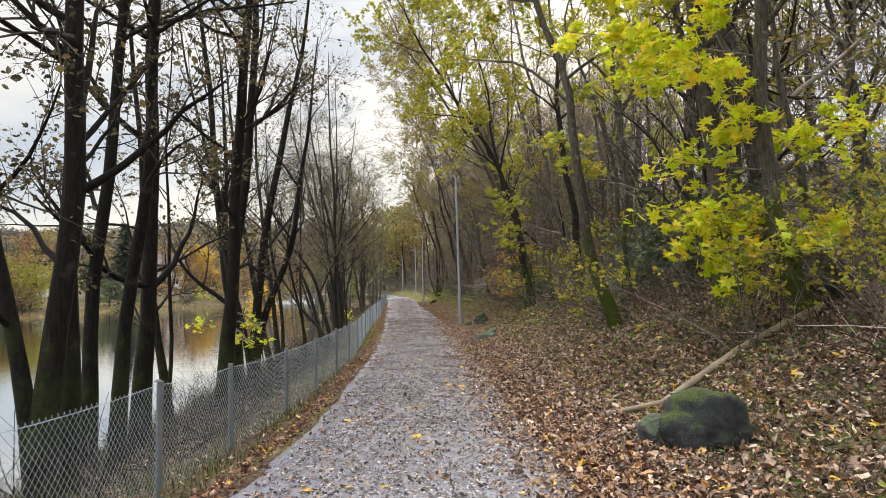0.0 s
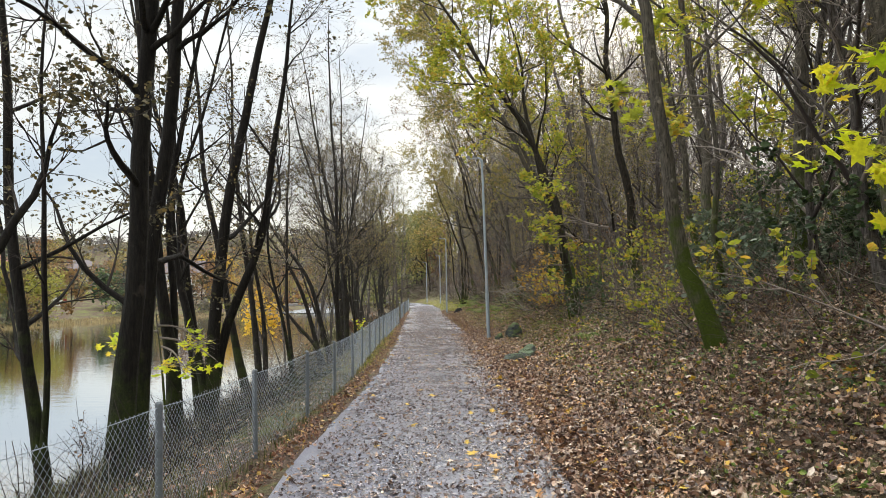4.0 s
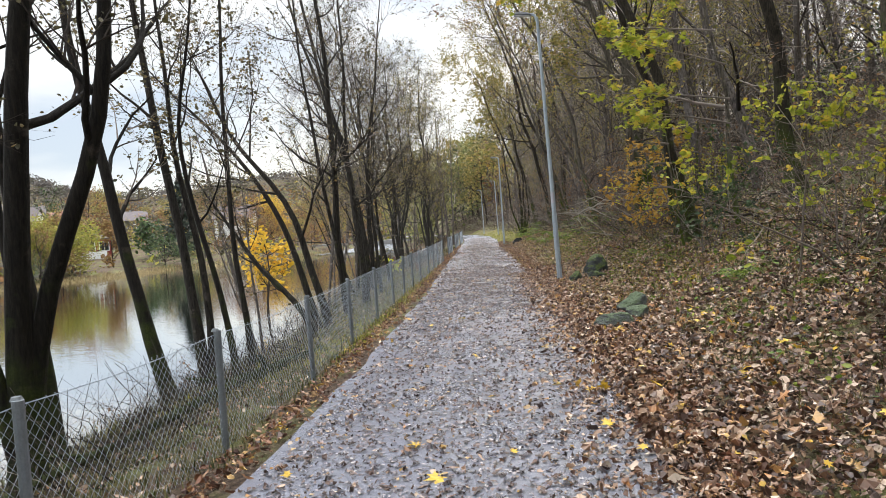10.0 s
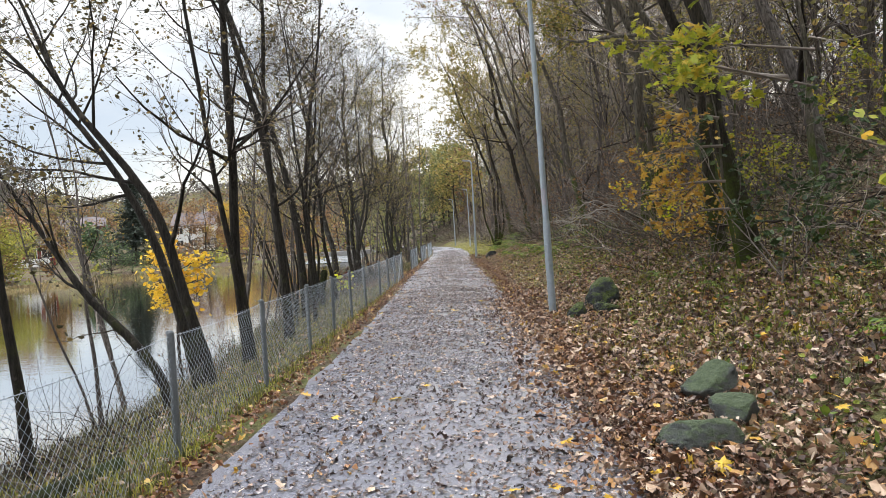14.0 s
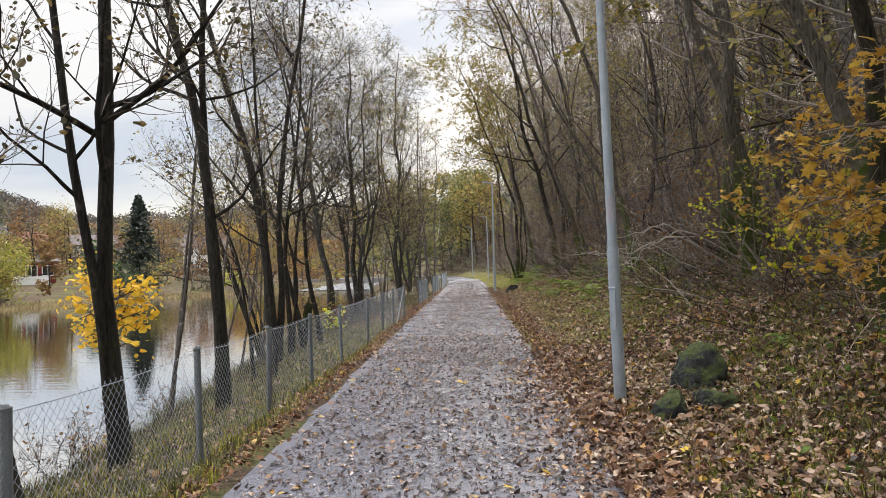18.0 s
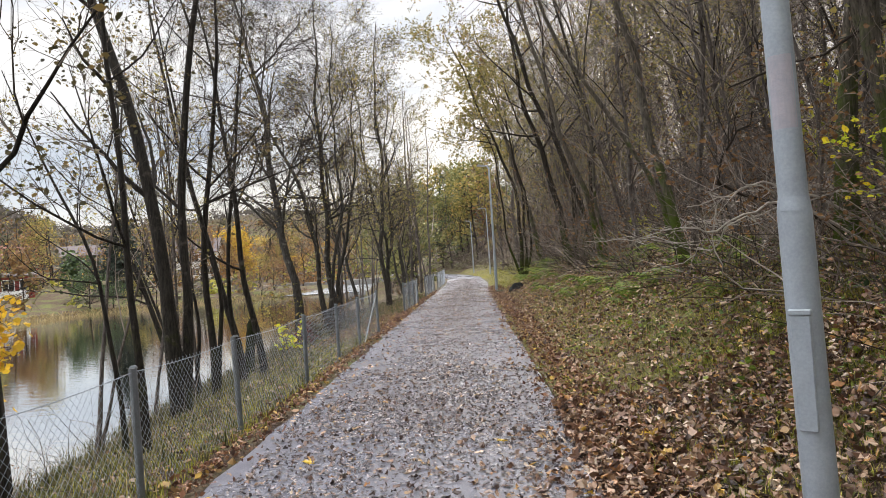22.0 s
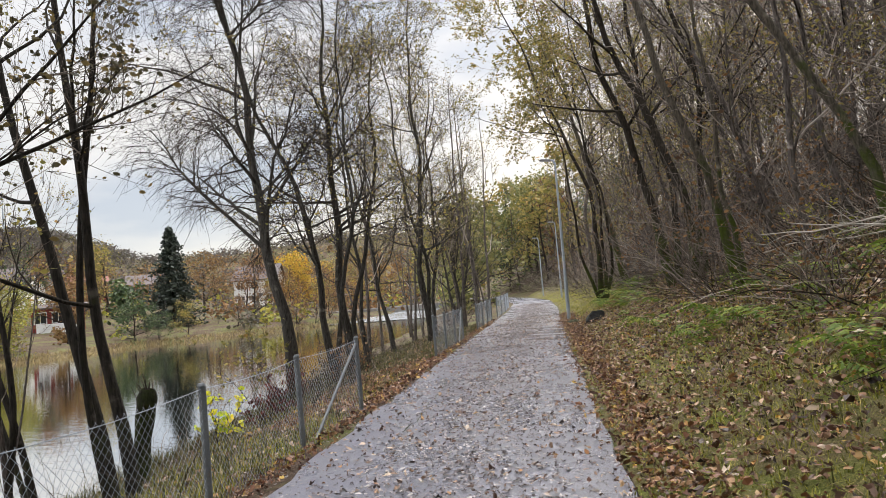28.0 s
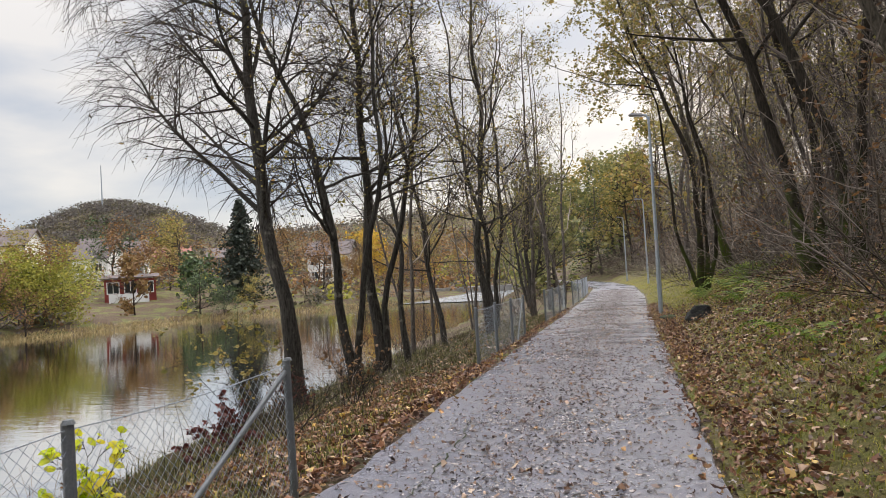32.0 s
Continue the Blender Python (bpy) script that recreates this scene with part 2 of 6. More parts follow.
M_TWIG_BROWN = leafy("brown_twigs", [(0.0, (0.016, 0.013, 0.012)), (0.3, (0.07, 0.056, 0.05)), (0.65, (0.21, 0.175, 0.155)), (0.92, (0.34, 0.29, 0.255)), (1.0, (0.5, 0.44, 0.4))], 0.8, 0.0, 0.2)
M_THICKET = leafy("thicket_rods", [(0.0, (0.02, 0.015, 0.012)), (0.45, (0.07, 0.056, 0.046)), (0.8, (0.19, 0.156, 0.13)), (1.0, (0.46, 0.40, 0.35))], 0.8, 0.0, 0.2)
M_PALE_WOOD = plain("pale_dead_wood", (0.22, 0.19, 0.16), (0.48, 0.44, 0.39), 4, 40, 0.8)
M_BIRCH = bark("birch_bark", (0.008, 0.007, 0.006), (0.085, 0.078, 0.068))
M_LOG = plain("barkless_log", (0.13, 0.095, 0.06), (0.34, 0.27, 0.19), 4, 30, 0.7, stretch=(1, 1, 1))
M_ROCK = mossy("mossy_stone", (0.006, 0.008, 0.008), (0.06, 0.066, 0.066), (0.008, 0.018, 0.003), (0.10, 0.13, 0.02), 0.6)
M_ROCK_BLACK = mossy("black_wet_stone", (0.006, 0.006, 0.007), (0.035, 0.036, 0.038), (0.012, 0.02, 0.005), (0.05, 0.065, 0.015), 0.68)
M_ROCK_PALE = mossy("pale_mossy_stone", (0.035, 0.04, 0.04), (0.18, 0.19, 0.18), (0.035, 0.055, 0.028), (0.13, 0.165, 0.085), 0.6)
M_ZINC = plain("galvanised_steel", (0.25, 0.285, 0.325), (0.40, 0.45, 0.50), 8, 90, 0.55, 0.3, 0.15, 0.002)
M_POST = plain("weathered_post_steel", (0.09, 0.10, 0.108), (0.19, 0.205, 0.218), 8, 90, 0.6, 0.3, 0.15, 0.002)
M_WIRE = plain("galvanised_wire", (0.21, 0.24, 0.28), (0.34, 0.38, 0.43), 8, 90, 0.5, 0.4, 0.1, 0.001)
M_LAMP_HEAD = plain("grey_lamp_housing", (0.10, 0.10, 0.11), (0.18, 0.18, 0.19), 8, 80, 0.5)
M_PINK = plain("worn_pink_paint", (0.30, 0.31, 0.35), (0.42, 0.38, 0.42), 14, 90, 0.55)
M_GLASS = plain("lamp_lens", (0.35, 0.36, 0.36), (0.5, 0.5, 0.5), 8, 80, 0.2)
BROWNS = [(0.0, (0.036, 0.018, 0.013)), (0.25, (0.12, 0.058, 0.036)), (0.5, (0.26, 0.145, 0.088)), (0.72, (0.47, 0.32, 0.22)), (0.85, (0.62, 0.50, 0.39)), (0.94, (0.42, 0.19, 0.07)), (1.0, (0.52, 0.30, 0.10))]
DARKS = [(0.0, (0.018, 0.010, 0.009)), (0.4, (0.06, 0.034, 0.027)), (0.7, (0.14, 0.082, 0.062)), (0.92, (0.26, 0.17, 0.13)), (1.0, (0.45, 0.28, 0.08))]
REDS = [(0.0, (0.045, 0.018, 0.012)), (0.35, (0.14, 0.055, 0.03)), (0.65, (0.26, 0.115, 0.055)), (0.9, (0.40, 0.25, 0.13)), (1.0, (0.6, 0.38, 0.06))]
M_FALLEN = leafy("fallen_leaves_brown", BROWNS, 0.36, 0.0, 0.5)
M_FALLEN_DARK = leafy("fallen_leaves_dark_wet", DARKS, 0.3, 0.0, 0.5)
# brown fragments tinted violet: the sky they reflect is put into the colour
M_FRAGMENT = leafy("leaf_fragments", [(0.0, (0.02, 0.014, 0.016)), (0.35, (0.10, 0.074, 0.08)), (0.7, (0.30, 0.25, 0.265)), (1.0, (0.55, 0.49, 0.49))], 0.3, 0.0, 0.6)
M_FRAGMENT_PALE = leafy("pale_leaf_fragments", [(0.0, (0.05, 0.04, 0.042)), (0.35, (0.17, 0.14, 0.145)), (0.7, (0.36, 0.315, 0.315)), (1.0, (0.58, 0.52, 0.51))], 0.3, 0.0, 0.6)
M_FALLEN_RED = leafy("fallen_leaves_russet", REDS, 0.38, 0.0, 0.45)
M_FALLEN_YELLOW = leafy("fallen_leaves_yellow", [(0.0, (0.6, 0.36, 0.03)), (0.6, (0.75, 0.5, 0.06)), (1.0, (0.5, 0.22, 0.03))], 0.5, 0.2)
M_LEAF_OLIVE = leafy("olive_leaves", [(0.0, (0.11, 0.11, 0.03)), (0.5, (0.26, 0.23, 0.055)), (0.85, (0.44, 0.35, 0.11)), (1.0, (0.42, 0.24, 0.065))], 0.5, 0.42)
M_LEAF_SPRING = leafy("yellow_green_leaves", [(0.0, (0.20, 0.25, 0.03)), (0.5, (0.42, 0.45, 0.045)), (0.85, (0.66, 0.56, 0.07)), (1.0, (0.68, 0.42, 0.06))], 0.5, 0.55)
M_LEAF_SPECK = leafy("withered_leaves", [(0.0, (0.03, 0.03, 0.012)), (0.6, (0.09, 0.075, 0.03)), (1.0, (0.22, 0.15, 0.05))])
M_LEAF_LIME = leafy("lime_yellow_maple_leaves", [(0.0, (0.48, 0.62, 0.02)), (0.5, (0.74, 0.78, 0.04)), (0.85, (0.88, 0.76, 0.05)), (1.0, (0.88, 0.6, 0.04))], 0.45, 0.55)
M_LEAF_YELLOW = leafy("yellow_leaves", [(0.0, (0.38, 0.30, 0.04)), (0.5, (0.60, 0.42, 0.05)), (1.0, (0.60, 0.28, 0.03))], 0.5, 0.45)
M_LEAF_GOLD = leafy("golden_leaves", [(0.0, (0.55, 0.36, 0.03)), (0.6, (0.75, 0.5, 0.04)), (1.0, (0.7, 0.38, 0.03))], 0.5, 0.45)
M_LEAF_ORANGE = leafy("orange_leaves", [(0.0, (0.36, 0.18, 0.03)), (0.5, (0.58, 0.34, 0.05)), (1.0, (0.66, 0.46, 0.08))], 0.5, 0.4)
M_LEAF_RUST = leafy("rust_brown_leaves", [(0.0, (0.10, 0.055, 0.03)), (0.5, (0.20, 0.11, 0.05)), (1.0, (0.33, 0.17, 0.06))], 0.6, 0.3)
M_LEAF_GREEN = leafy("dark_green_leaves", [(0.0, (0.02, 0.04, 0.015)), (0.6, (0.05, 0.09, 0.03)), (1.0, (0.11, 0.16, 0.05))], 0.5, 0.2)
M_LEAF_DULL = leafy("dull_green_leaves", [(0.0, (0.10, 0.12, 0.04)), (0.6, (0.21, 0.215, 0.075)), (1.0, (0.34, 0.30, 0.10))], 0.55, 0.35)
M_LEAF_SAGE = leafy("grey_green_leaves", [(0.0, (0.06, 0.09, 0.055)), (0.6, (0.13, 0.17, 0.11)), (1.0, (0.22, 0.26, 0.16))], 0.4, 0.25)
M_LEAF_WILLOW = leafy("willow_green_leaves", [(0.0, (0.16, 0.18, 0.025)), (0.6, (0.30, 0.30, 0.045)), (1.0, (0.42, 0.36, 0.07))], 0.55, 0.35)
M_NEEDLE = leafy("spruce_needles", [(0.0, (0.012, 0.022, 0.017)), (0.6, (0.03, 0.045, 0.035)), (1.0, (0.06, 0.078, 0.056))], 0.6, 0.1)
M_GRASS = leafy("autumn_grass", [(0.0, (0.035, 0.045, 0.01)), (0.5, (0.09, 0.096, 0.026)), (0.8, (0.17, 0.15, 0.055)), (1.0, (0.28, 0.23, 0.11))], 0.6, 0.3)
M_GRASS_DRY = leafy("dry_reed_grass", [(0.0, (0.16, 0.12, 0.05)), (0.5, (0.30, 0.23, 0.11)), (1.0, (0.42, 0.33, 0.17))], 0.7, 0.3)
M_GRASS_GREEN = leafy("green_verge_grass", [(0.0, (0.11, 0.13, 0.014)), (0.5, (0.29, 0.29, 0.038)), (0.85, (0.48, 0.43, 0.08)), (1.0, (0.58, 0.47, 0.17))], 0.6, 0.35)
M_FERN = leafy("fern_green", [(0.0, (0.06, 0.12, 0.015)), (0.6, (0.16, 0.24, 0.03)), (1.0, (0.32, 0.34, 0.05))], 0.5, 0.35)
M_WALL_RED = plain("red_painted_boards", (0.16, 0.02, 0.018), (0.27, 0.04, 0.03), 1.0, 12, 0.7)
M_WALL_WHITE = plain("white_painted_boards", (0.62, 0.62, 0.62), (0.8, 0.8, 0.8), 1.0, 12, 0.7)
M_WALL_DARK = plain("dark_painted_boards", (0.05, 0.05, 0.06), (0.10, 0.10, 0.12), 1.0, 12, 0.7)
M_ROOF = plain("dark_roof_tiles", (0.07, 0.055, 0.055), (0.15, 0.12, 0.12), 2.0, 20, 0.7)
M_ROOF_RED = plain("red_roof_tiles", (0.17, 0.06, 0.045), (0.28, 0.11, 0.08), 2.0, 20, 0.7)
M_PANE = plain("window_glass", (0.02, 0.022, 0.025), (0.05, 0.055, 0.06), 2, 20, 0.08)
M_CONCRETE = plain("weathered_concrete", (0.16, 0.155, 0.15), (0.33, 0.32, 0.31), 2, 30, 0.85)
# brown and olive are lifted: the haze of distance is put into these tones
M_FAR_BROWN = leafy("far_bare_woods", [(0.0, (0.095, 0.088, 0.084)), (0.6, (0.14, 0.126, 0.12)), (1.0, (0.18, 0.152, 0.135))], 0.8, 0.2)
M_FAR_OLIVE = leafy("far_olive_woods", [(0.0, (0.085, 0.085, 0.06)), (0.6, (0.13, 0.12, 0.08)), (1.0, (0.18, 0.15, 0.09))], 0.8, 0.2)
M_FAR_ORANGE = leafy("far_orange_woods", [(0.0, (0.180, 0.098, 0.045)), (0.6, (0.247, 0.143, 0.053)), (1.0, (0.285, 0.195, 0.075))], 0.8, 0.2)
M_FOAM = plain("white_water", (0.03, 0.032, 0.03), (0.40, 0.42, 0.44), 0.55, 2.4, 0.25, bump=1.0, depth=0.1, stretch=(0.7, 1.6, 1))


# ---- the lie of the land ----
def ease(a, b, x):
    t = np.clip((np.asarray(x, float) - a) / (b - a), 0, 1)
    return t * t * (3 - 2 * t)


def path_x(y):
    """The path's middle line."""
    return np.interp(y, (-40, 0, 10, 20, 30, 40, 50, 60, 75, 90, 105, 125, 160), (0.4, -0.25, -0.33, -0.58, -1.1, -1.85, -2.6, -3.3, -4.3, -5.7, -8.6, -14.5, -28))


def path_z(y):
    return np.interp(y, (-40, 0, 3, 6, 9, 12, 20, 45, 62, 90, 300), (0.3, 0.0, -0.05, -0.14, -0.28, -0.36, -0.4, -0.4, -0.44, -0.4, -0.4))


def near_shore(y):
    """How far the water's edge lies left of the path's middle."""
    return np.interp(y, (-40, 0, 20, 32, 45, 55, 75, 120), (6.2, 6.0, 6.0, 5.2, 6.4, 7.2, 8.5, 9.0))


def far_shore(y):
    return np.interp(y, (-60, 40, 78, 96, 104, 112, 122, 140), (-60, -52, -45, -43, -36, -28, -24, -23.5))


WATER = -1.65


def land(x, y):
    """Height of the ground."""
    x, y = np.asarray(x, float), np.asarray(y, float)
    u, z = x - path_x(y), path_z(y)
    k = ease(28, 40, y)
    r = np.maximum(u - (2.7 - 0.9 * k), 0)
    slope = 0.46 * (np.sqrt(np.minimum(r, 11) ** 2 + 0.25) - 0.5) + (0.14 + 0.14 * k) * np.clip(r - 11, 0, 16) + 0.1 * np.clip(r - 27, 0, 60)
    right = 0.05 * ease(1.4, 2.4, u) + slope
    lump = 0.05 * np.sin(1.7 * x + 0.6 * y) * np.sin(0.9 * y - 0.7 * x) + 0.03 * np.sin(3.9 * x + 1.3) * np.sin(3.1 * y)
    right = right + lump * ease(2.0, 4.0, u)
    s = near_shore(y)
    d = np.clip((-u - 1.9) / (s - 1.9), 0, 1.9)
    left = -0.12 * ease(1.3, 1.9, -u) - d ** 1.2 * (-0.52 - WATER) * ease(1.9, 2.4, -u) + lump * ease(2.2, 3.5, -u)
    out = z + np.where(u > 0, right, left) - 0.05 * (1 - ease(1.2, 1.45, np.abs(u)))
    back = far_shore(y) - x                       # how far behind the opposite shore
    hill = 41 * np.exp(-(((x + 335) / 62) ** 2 + ((y - 400) / 75) ** 2)) + 20 * np.exp(-(((x + 190) / 120) ** 2 + ((y - 430) / 60) ** 2)) + 17 * np.exp(-(((x + 50) / 120) ** 2 + ((y - 430) / 70) ** 2)) + 14 * np.exp(-(((x + 330) / 70) ** 2 + ((y - 120) / 200) ** 2))
    far = WATER + 0.2 * np.clip(back, 0, 4) + 0.08 * np.clip(back - 8, 0, 110) + hill * ease(40, 200, back)
    out = np.where(back > -1.5, np.maximum(out, WATER - 0.4 + 0.27 * np.clip(back + 1.5, 0, 1.5)), out)
    out = np.where(back > 0, np.maximum(far, out), out)
    end = ease(128, 175, y)
    return np.where(u < -3, out * (1 - end) + np.maximum(out, 0.5 + 0.03 * (y - 128) + hill) * end, out)


# ---- mesh helpers ----
def mesh_of(name, verts, faces, material, smooth=True):
    """A mesh from arrays: verts (n, 3), faces (m, 3 or 4)."""
    verts, faces = np.asarray(verts, np.float32), np.asarray(faces, np.int32)
    me = bpy.data.meshes.new(name)
    me.vertices.add(len(verts))
    me.vertices.foreach_set("co", verts.ravel())
    k = faces.shape[1]
    me.loops.add(faces.size)
    me.loops.foreach_set("vertex_index", faces.ravel())
    me.polygons.add(len(faces))
    me.polygons.foreach_set("loop_start", np.arange(0, faces.size, k, dtype=np.int32))
    me.polygons.foreach_set("use_smooth", np.full(len(faces), smooth))
    me.update(calc_edges=True)
    me.materials.append(material)
    return me


def put(name, me, parent=None, label="", at=None):
    ob = new(name, me)
    if parent is not None:
        ob.parent = parent
    if at is not None:
        ob.matrix_basis = at
    if label:
        ob["label"] = label
    return ob


def part(name, bm, material, parent, label="", smooth=False):
    me = bpy.data.meshes.new(name)
    bm.to_mesh(me)
    bm.free()
    me.materials.append(material)
    if smooth:
        me.polygons.foreach_set("use_smooth", [len(q.vertices) == 4 for q in me.polygons])
    return put(name, me, parent, label)


def thing(name, x, y, z, label, category, group="", rz=0):
    e = new(name)
    e.empty_display_size = 0.2
    e.matrix_basis = pose(x, y, z, 0, 0, rz)
    return tagged(e, label, category, group)


def tubes(P, R, k):
    """Tapered tubes along polylines P (b, n, 3) with radii R (b, n)."""
    P, R = np.asarray(P, float), np.asarray(R, float)
    b, n, _ = P.shape
    T = np.gradient(P, axis=1)
    T /= np.linalg.norm(T, axis=2, keepdims=True) + 1e-9
    ref = np.where(np.abs(T[:, :1, 2:3]) > 0.8, np.array([1.0, 0.2, 0.0]), np.array([0.1, 0.2, 1.0]))
    A = np.cross(T, ref)
    A /= np.linalg.norm(A, axis=2, keepdims=True) + 1e-9
    B = np.cross(T, A)
    ang = np.arange(k) * 2 * np.pi / k
    V = P[:, :, None] + R[:, :, None, None] * (A[:, :, None] * np.cos(ang)[:, None] + B[:, :, None] * np.sin(ang)[:, None])
    idx = np.arange(b * n * k).reshape(b, n, k)
    nxt = np.roll(idx, -1, axis=2)
    F = np.stack([idx[:, :-1], nxt[:, :-1], nxt[:, 1:], idx[:, 1:]], axis=-1).reshape(-1, 4)
    return V.reshape(-1, 3), F


def ribbons(rng, P, R):
    """Thin twigs along polylines P with radii R."""
    b, n, _ = P.shape
    T = P[:, -1] - P[:, 0]
    S = np.cross(T, rng.normal(size=(b, 3)))
    S /= np.linalg.norm(S, axis=1, keepdims=True) + 1e-9
    W = S[:, None] * R[:, :, None]
    V = np.stack([P - W, P + W], axis=2).reshape(-1, 3)
    idx = np.arange(b * n * 2).reshape(b, n, 2)
    F = np.stack([idx[:, :-1, 0], idx[:, :-1, 1], idx[:, 1:, 1], idx[:, 1:, 0]], -1).reshape(-1, 4)
    return V, F


def joined(pieces):
    vs, fs, o = [], [], 0
    for v, f in pieces:
        vs.append(v)
        fs.append(f + o)
        o += len(v)
    return np.concatenate(vs), np.concatenate(fs)


def sprout(rng, P, R, count, s0, s1, length, angle, lift, n, wander, r_ratio, r_min, taper=0.25):
    """Side shoots of the branches P, R: count on each, between s0 and s1 of its length."""
    b, m, _ = P.shape
    s = rng.uniform(s0, s1, (b, count)) ** 0.9
    f = s * (m - 1)
    i = np.minimum(f.astype(int), m - 2)
    w = (f - i)[..., None]
    row = np.arange(b)[:, None]
    start = P[row, i] * (1 - w) + P[row, i + 1] * w
    tan = P[row, i + 1] - P[row, i]
    tan /= np.linalg.norm(tan, axis=2, keepdims=True) + 1e-9
    r0 = (R[row, i] * (1 - w[..., 0]) + R[row, i + 1] * w[..., 0]) * r_ratio
    side = rng.normal(size=(b, count, 3))
    side -= (side * tan).sum(2, keepdims=True) * tan
    side /= np.linalg.norm(side, axis=2, keepdims=True) + 1e-9
    a = np.radians(rng.normal(angle, 12, (b, count)))[..., None]
    d = tan * np.cos(a) + side * np.sin(a)
    L = length * (1.1 - 0.65 * s) * rng.uniform(0.55, 1.25, (b, count))
    d, start, r0, L = d.reshape(-1, 3), start.reshape(-1, 3), r0.ravel(), L.ravel()
    pts = [start]
    for _ in range(n - 1):
        d = d + rng.normal(0, wander, d.shape) + np.array([0, 0, lift])
        d /= np.linalg.norm(d, axis=1, keepdims=True)
        pts.append(pts[-1] + d * (L / (n - 1))[:, None])
    Q = np.stack(pts, axis=1)
    rr = np.maximum(r0, r_min)[:, None] * np.linspace(1, taper, n)[None]
    return Q, np.maximum(rr, r_min * 0.5)


LEAF = np.array([(0, -0.5, 0.06), (0.30, -0.18, 0.13), (0.27, 0.2, 0.10), (0, 0.55, 0.04), (-0.27, 0.2, 0.12), (-0.30, -0.18, 0.09)])
LEAF_F = np.array([(0, 1, 2, 3), (0, 3, 4, 5)])
DRY = np.array([(0.02, -0.5, 0.10), (0.24, -0.26, 0.02), (0.17, 0.06, 0.16), (0.22, 0.27, 0.05), (0.03, 0.55, 0.14), (-0.14, 0.30, 0.02), (-0.25, 0.02, 0.14), (-0.15, -0.28, -0.02)])
DRY_F = np.array([(0, 1, 2, 7), (7, 2, 5, 6), (2, 3, 4, 5)])
lobes = []
for deg, rad in ((-90, 0.12), (-62, 0.42), (-40, 0.22), (-8, 0.55), (12, 0.36), (38, 0.58), (62, 0.30), (90, 0.70), (118, 0.30), (142, 0.58), (168, 0.36), (188, 0.55), (220, 0.22), (242, 0.42)):
    lobes.append((rad * math.cos(radians(deg)), rad * math.sin(radians(deg)), 0.05 * math.cos(radians(2 * deg)) - 0.08 * rad))
MAPLE = np.array([(0, 0, 0.03)] + lobes)
MAPLE_F = np.array([(0, i, i % 14 + 1) for i in range(1, 15)])


def leaves(rng, at, size, flat=0.5, shape="leaf", spread=0.35, up=None):
    """Leaves at the points (n, 3): flat 1 lies level, 0 turns every way."""
    base, face = {"maple": (MAPLE, MAPLE_F), "dry": (DRY, DRY_F)}.get(shape, (LEAF, LEAF_F))
    n = len(at)
    yaw = rng.uniform(0, 2 * np.pi, n)
    nz = rng.normal(size=(n, 3)) * (1 - flat) * 1.2
    nz += np.array([0, 0, 1.0]) * (flat + 0.15) if up is None else up * (flat + 0.15)
    nz /= np.linalg.norm(nz, axis=1, keepdims=True) + 1e-9
    h = np.stack([np.cos(yaw), np.sin(yaw), np.zeros(n)], 1)
    X = np.cross(h, nz)
    X /= np.linalg.norm(X, axis=1, keepdims=True) + 1e-9
    Y = np.cross(nz, X)
    s = size * np.minimum(rng.lognormal(0, spread, n), 1.7)
    curl = rng.uniform(-0.6, 2.2, n)
    b = base[None] * s[:, None, None]
    if shape == "dry":
        b = b * np.stack([rng.uniform(0.55, 1.35, n), rng.uniform(0.7, 1.2, n), rng.uniform(0.3, 1.6, n)], 1)[:, None] + rng.normal(0, 0.07, b.shape) * s[:, None, None]
    V = at[:, None] + X[:, None] * b[..., :1] + Y[:, None] * b[..., 1:2] + nz[:, None] * (b[..., 2:] * curl[:, None, None])
    k = len(base)
    F = face[None] + (np.arange(n) * k)[:, None, None]
    return V.reshape(-1, 3), F.reshape(-1, face.shape[1])


def along(rng, P, count):
    """count random points on the branches P."""
    b, m, _ = P.shape
    i, f = rng.integers(0, b, count), rng.uniform(0.2, 1, count) * (m - 1)
    j = np.minimum(f.astype(int), m - 2)
    w = (f - j)[:, None]
    return P[i, j] * (1 - w) + P[i, j + 1] * w


def stem_line(rng, marks, height, n=18, wobble=0.11, foot=0.0):
    """A trunk's line through the marks (aside, up) and on to its height."""
    m = [(0.0, -0.25)] + [(float(a), float(b)) for a, b in marks]
    if m[-1][1] < height:
        (xa, za), (xb, zb) = m[-2], m[-1]
        k = (xb - xa) / max(zb - za, 0.5)
        m.append((xb + 0.7 * k * (height - zb), height))
    z = np.linspace(-0.25, height, n)
    x = np.interp(z, [q[1] for q in m], [q[0] for q in m])
    for _ in range(2):
        x[1:-1] = (x[:-2] + 2 * x[1:-1] + x[2:]) / 4
    ph = rng.uniform(0, 6.28, 4)
    x = x + wobble * (np.sin(z * 0.9 + ph[0]) + 0.5 * np.sin(z * 2.1 + ph[1]) - math.sin(ph[0]) - 0.5 * math.sin(ph[1])) * ease(0, 2, z)
    y = wobble * 1.6 * (np.sin(z * 0.7 + ph[2]) - math.sin(ph[2])) + foot * z
    return np.stack([x, y, z], 1)


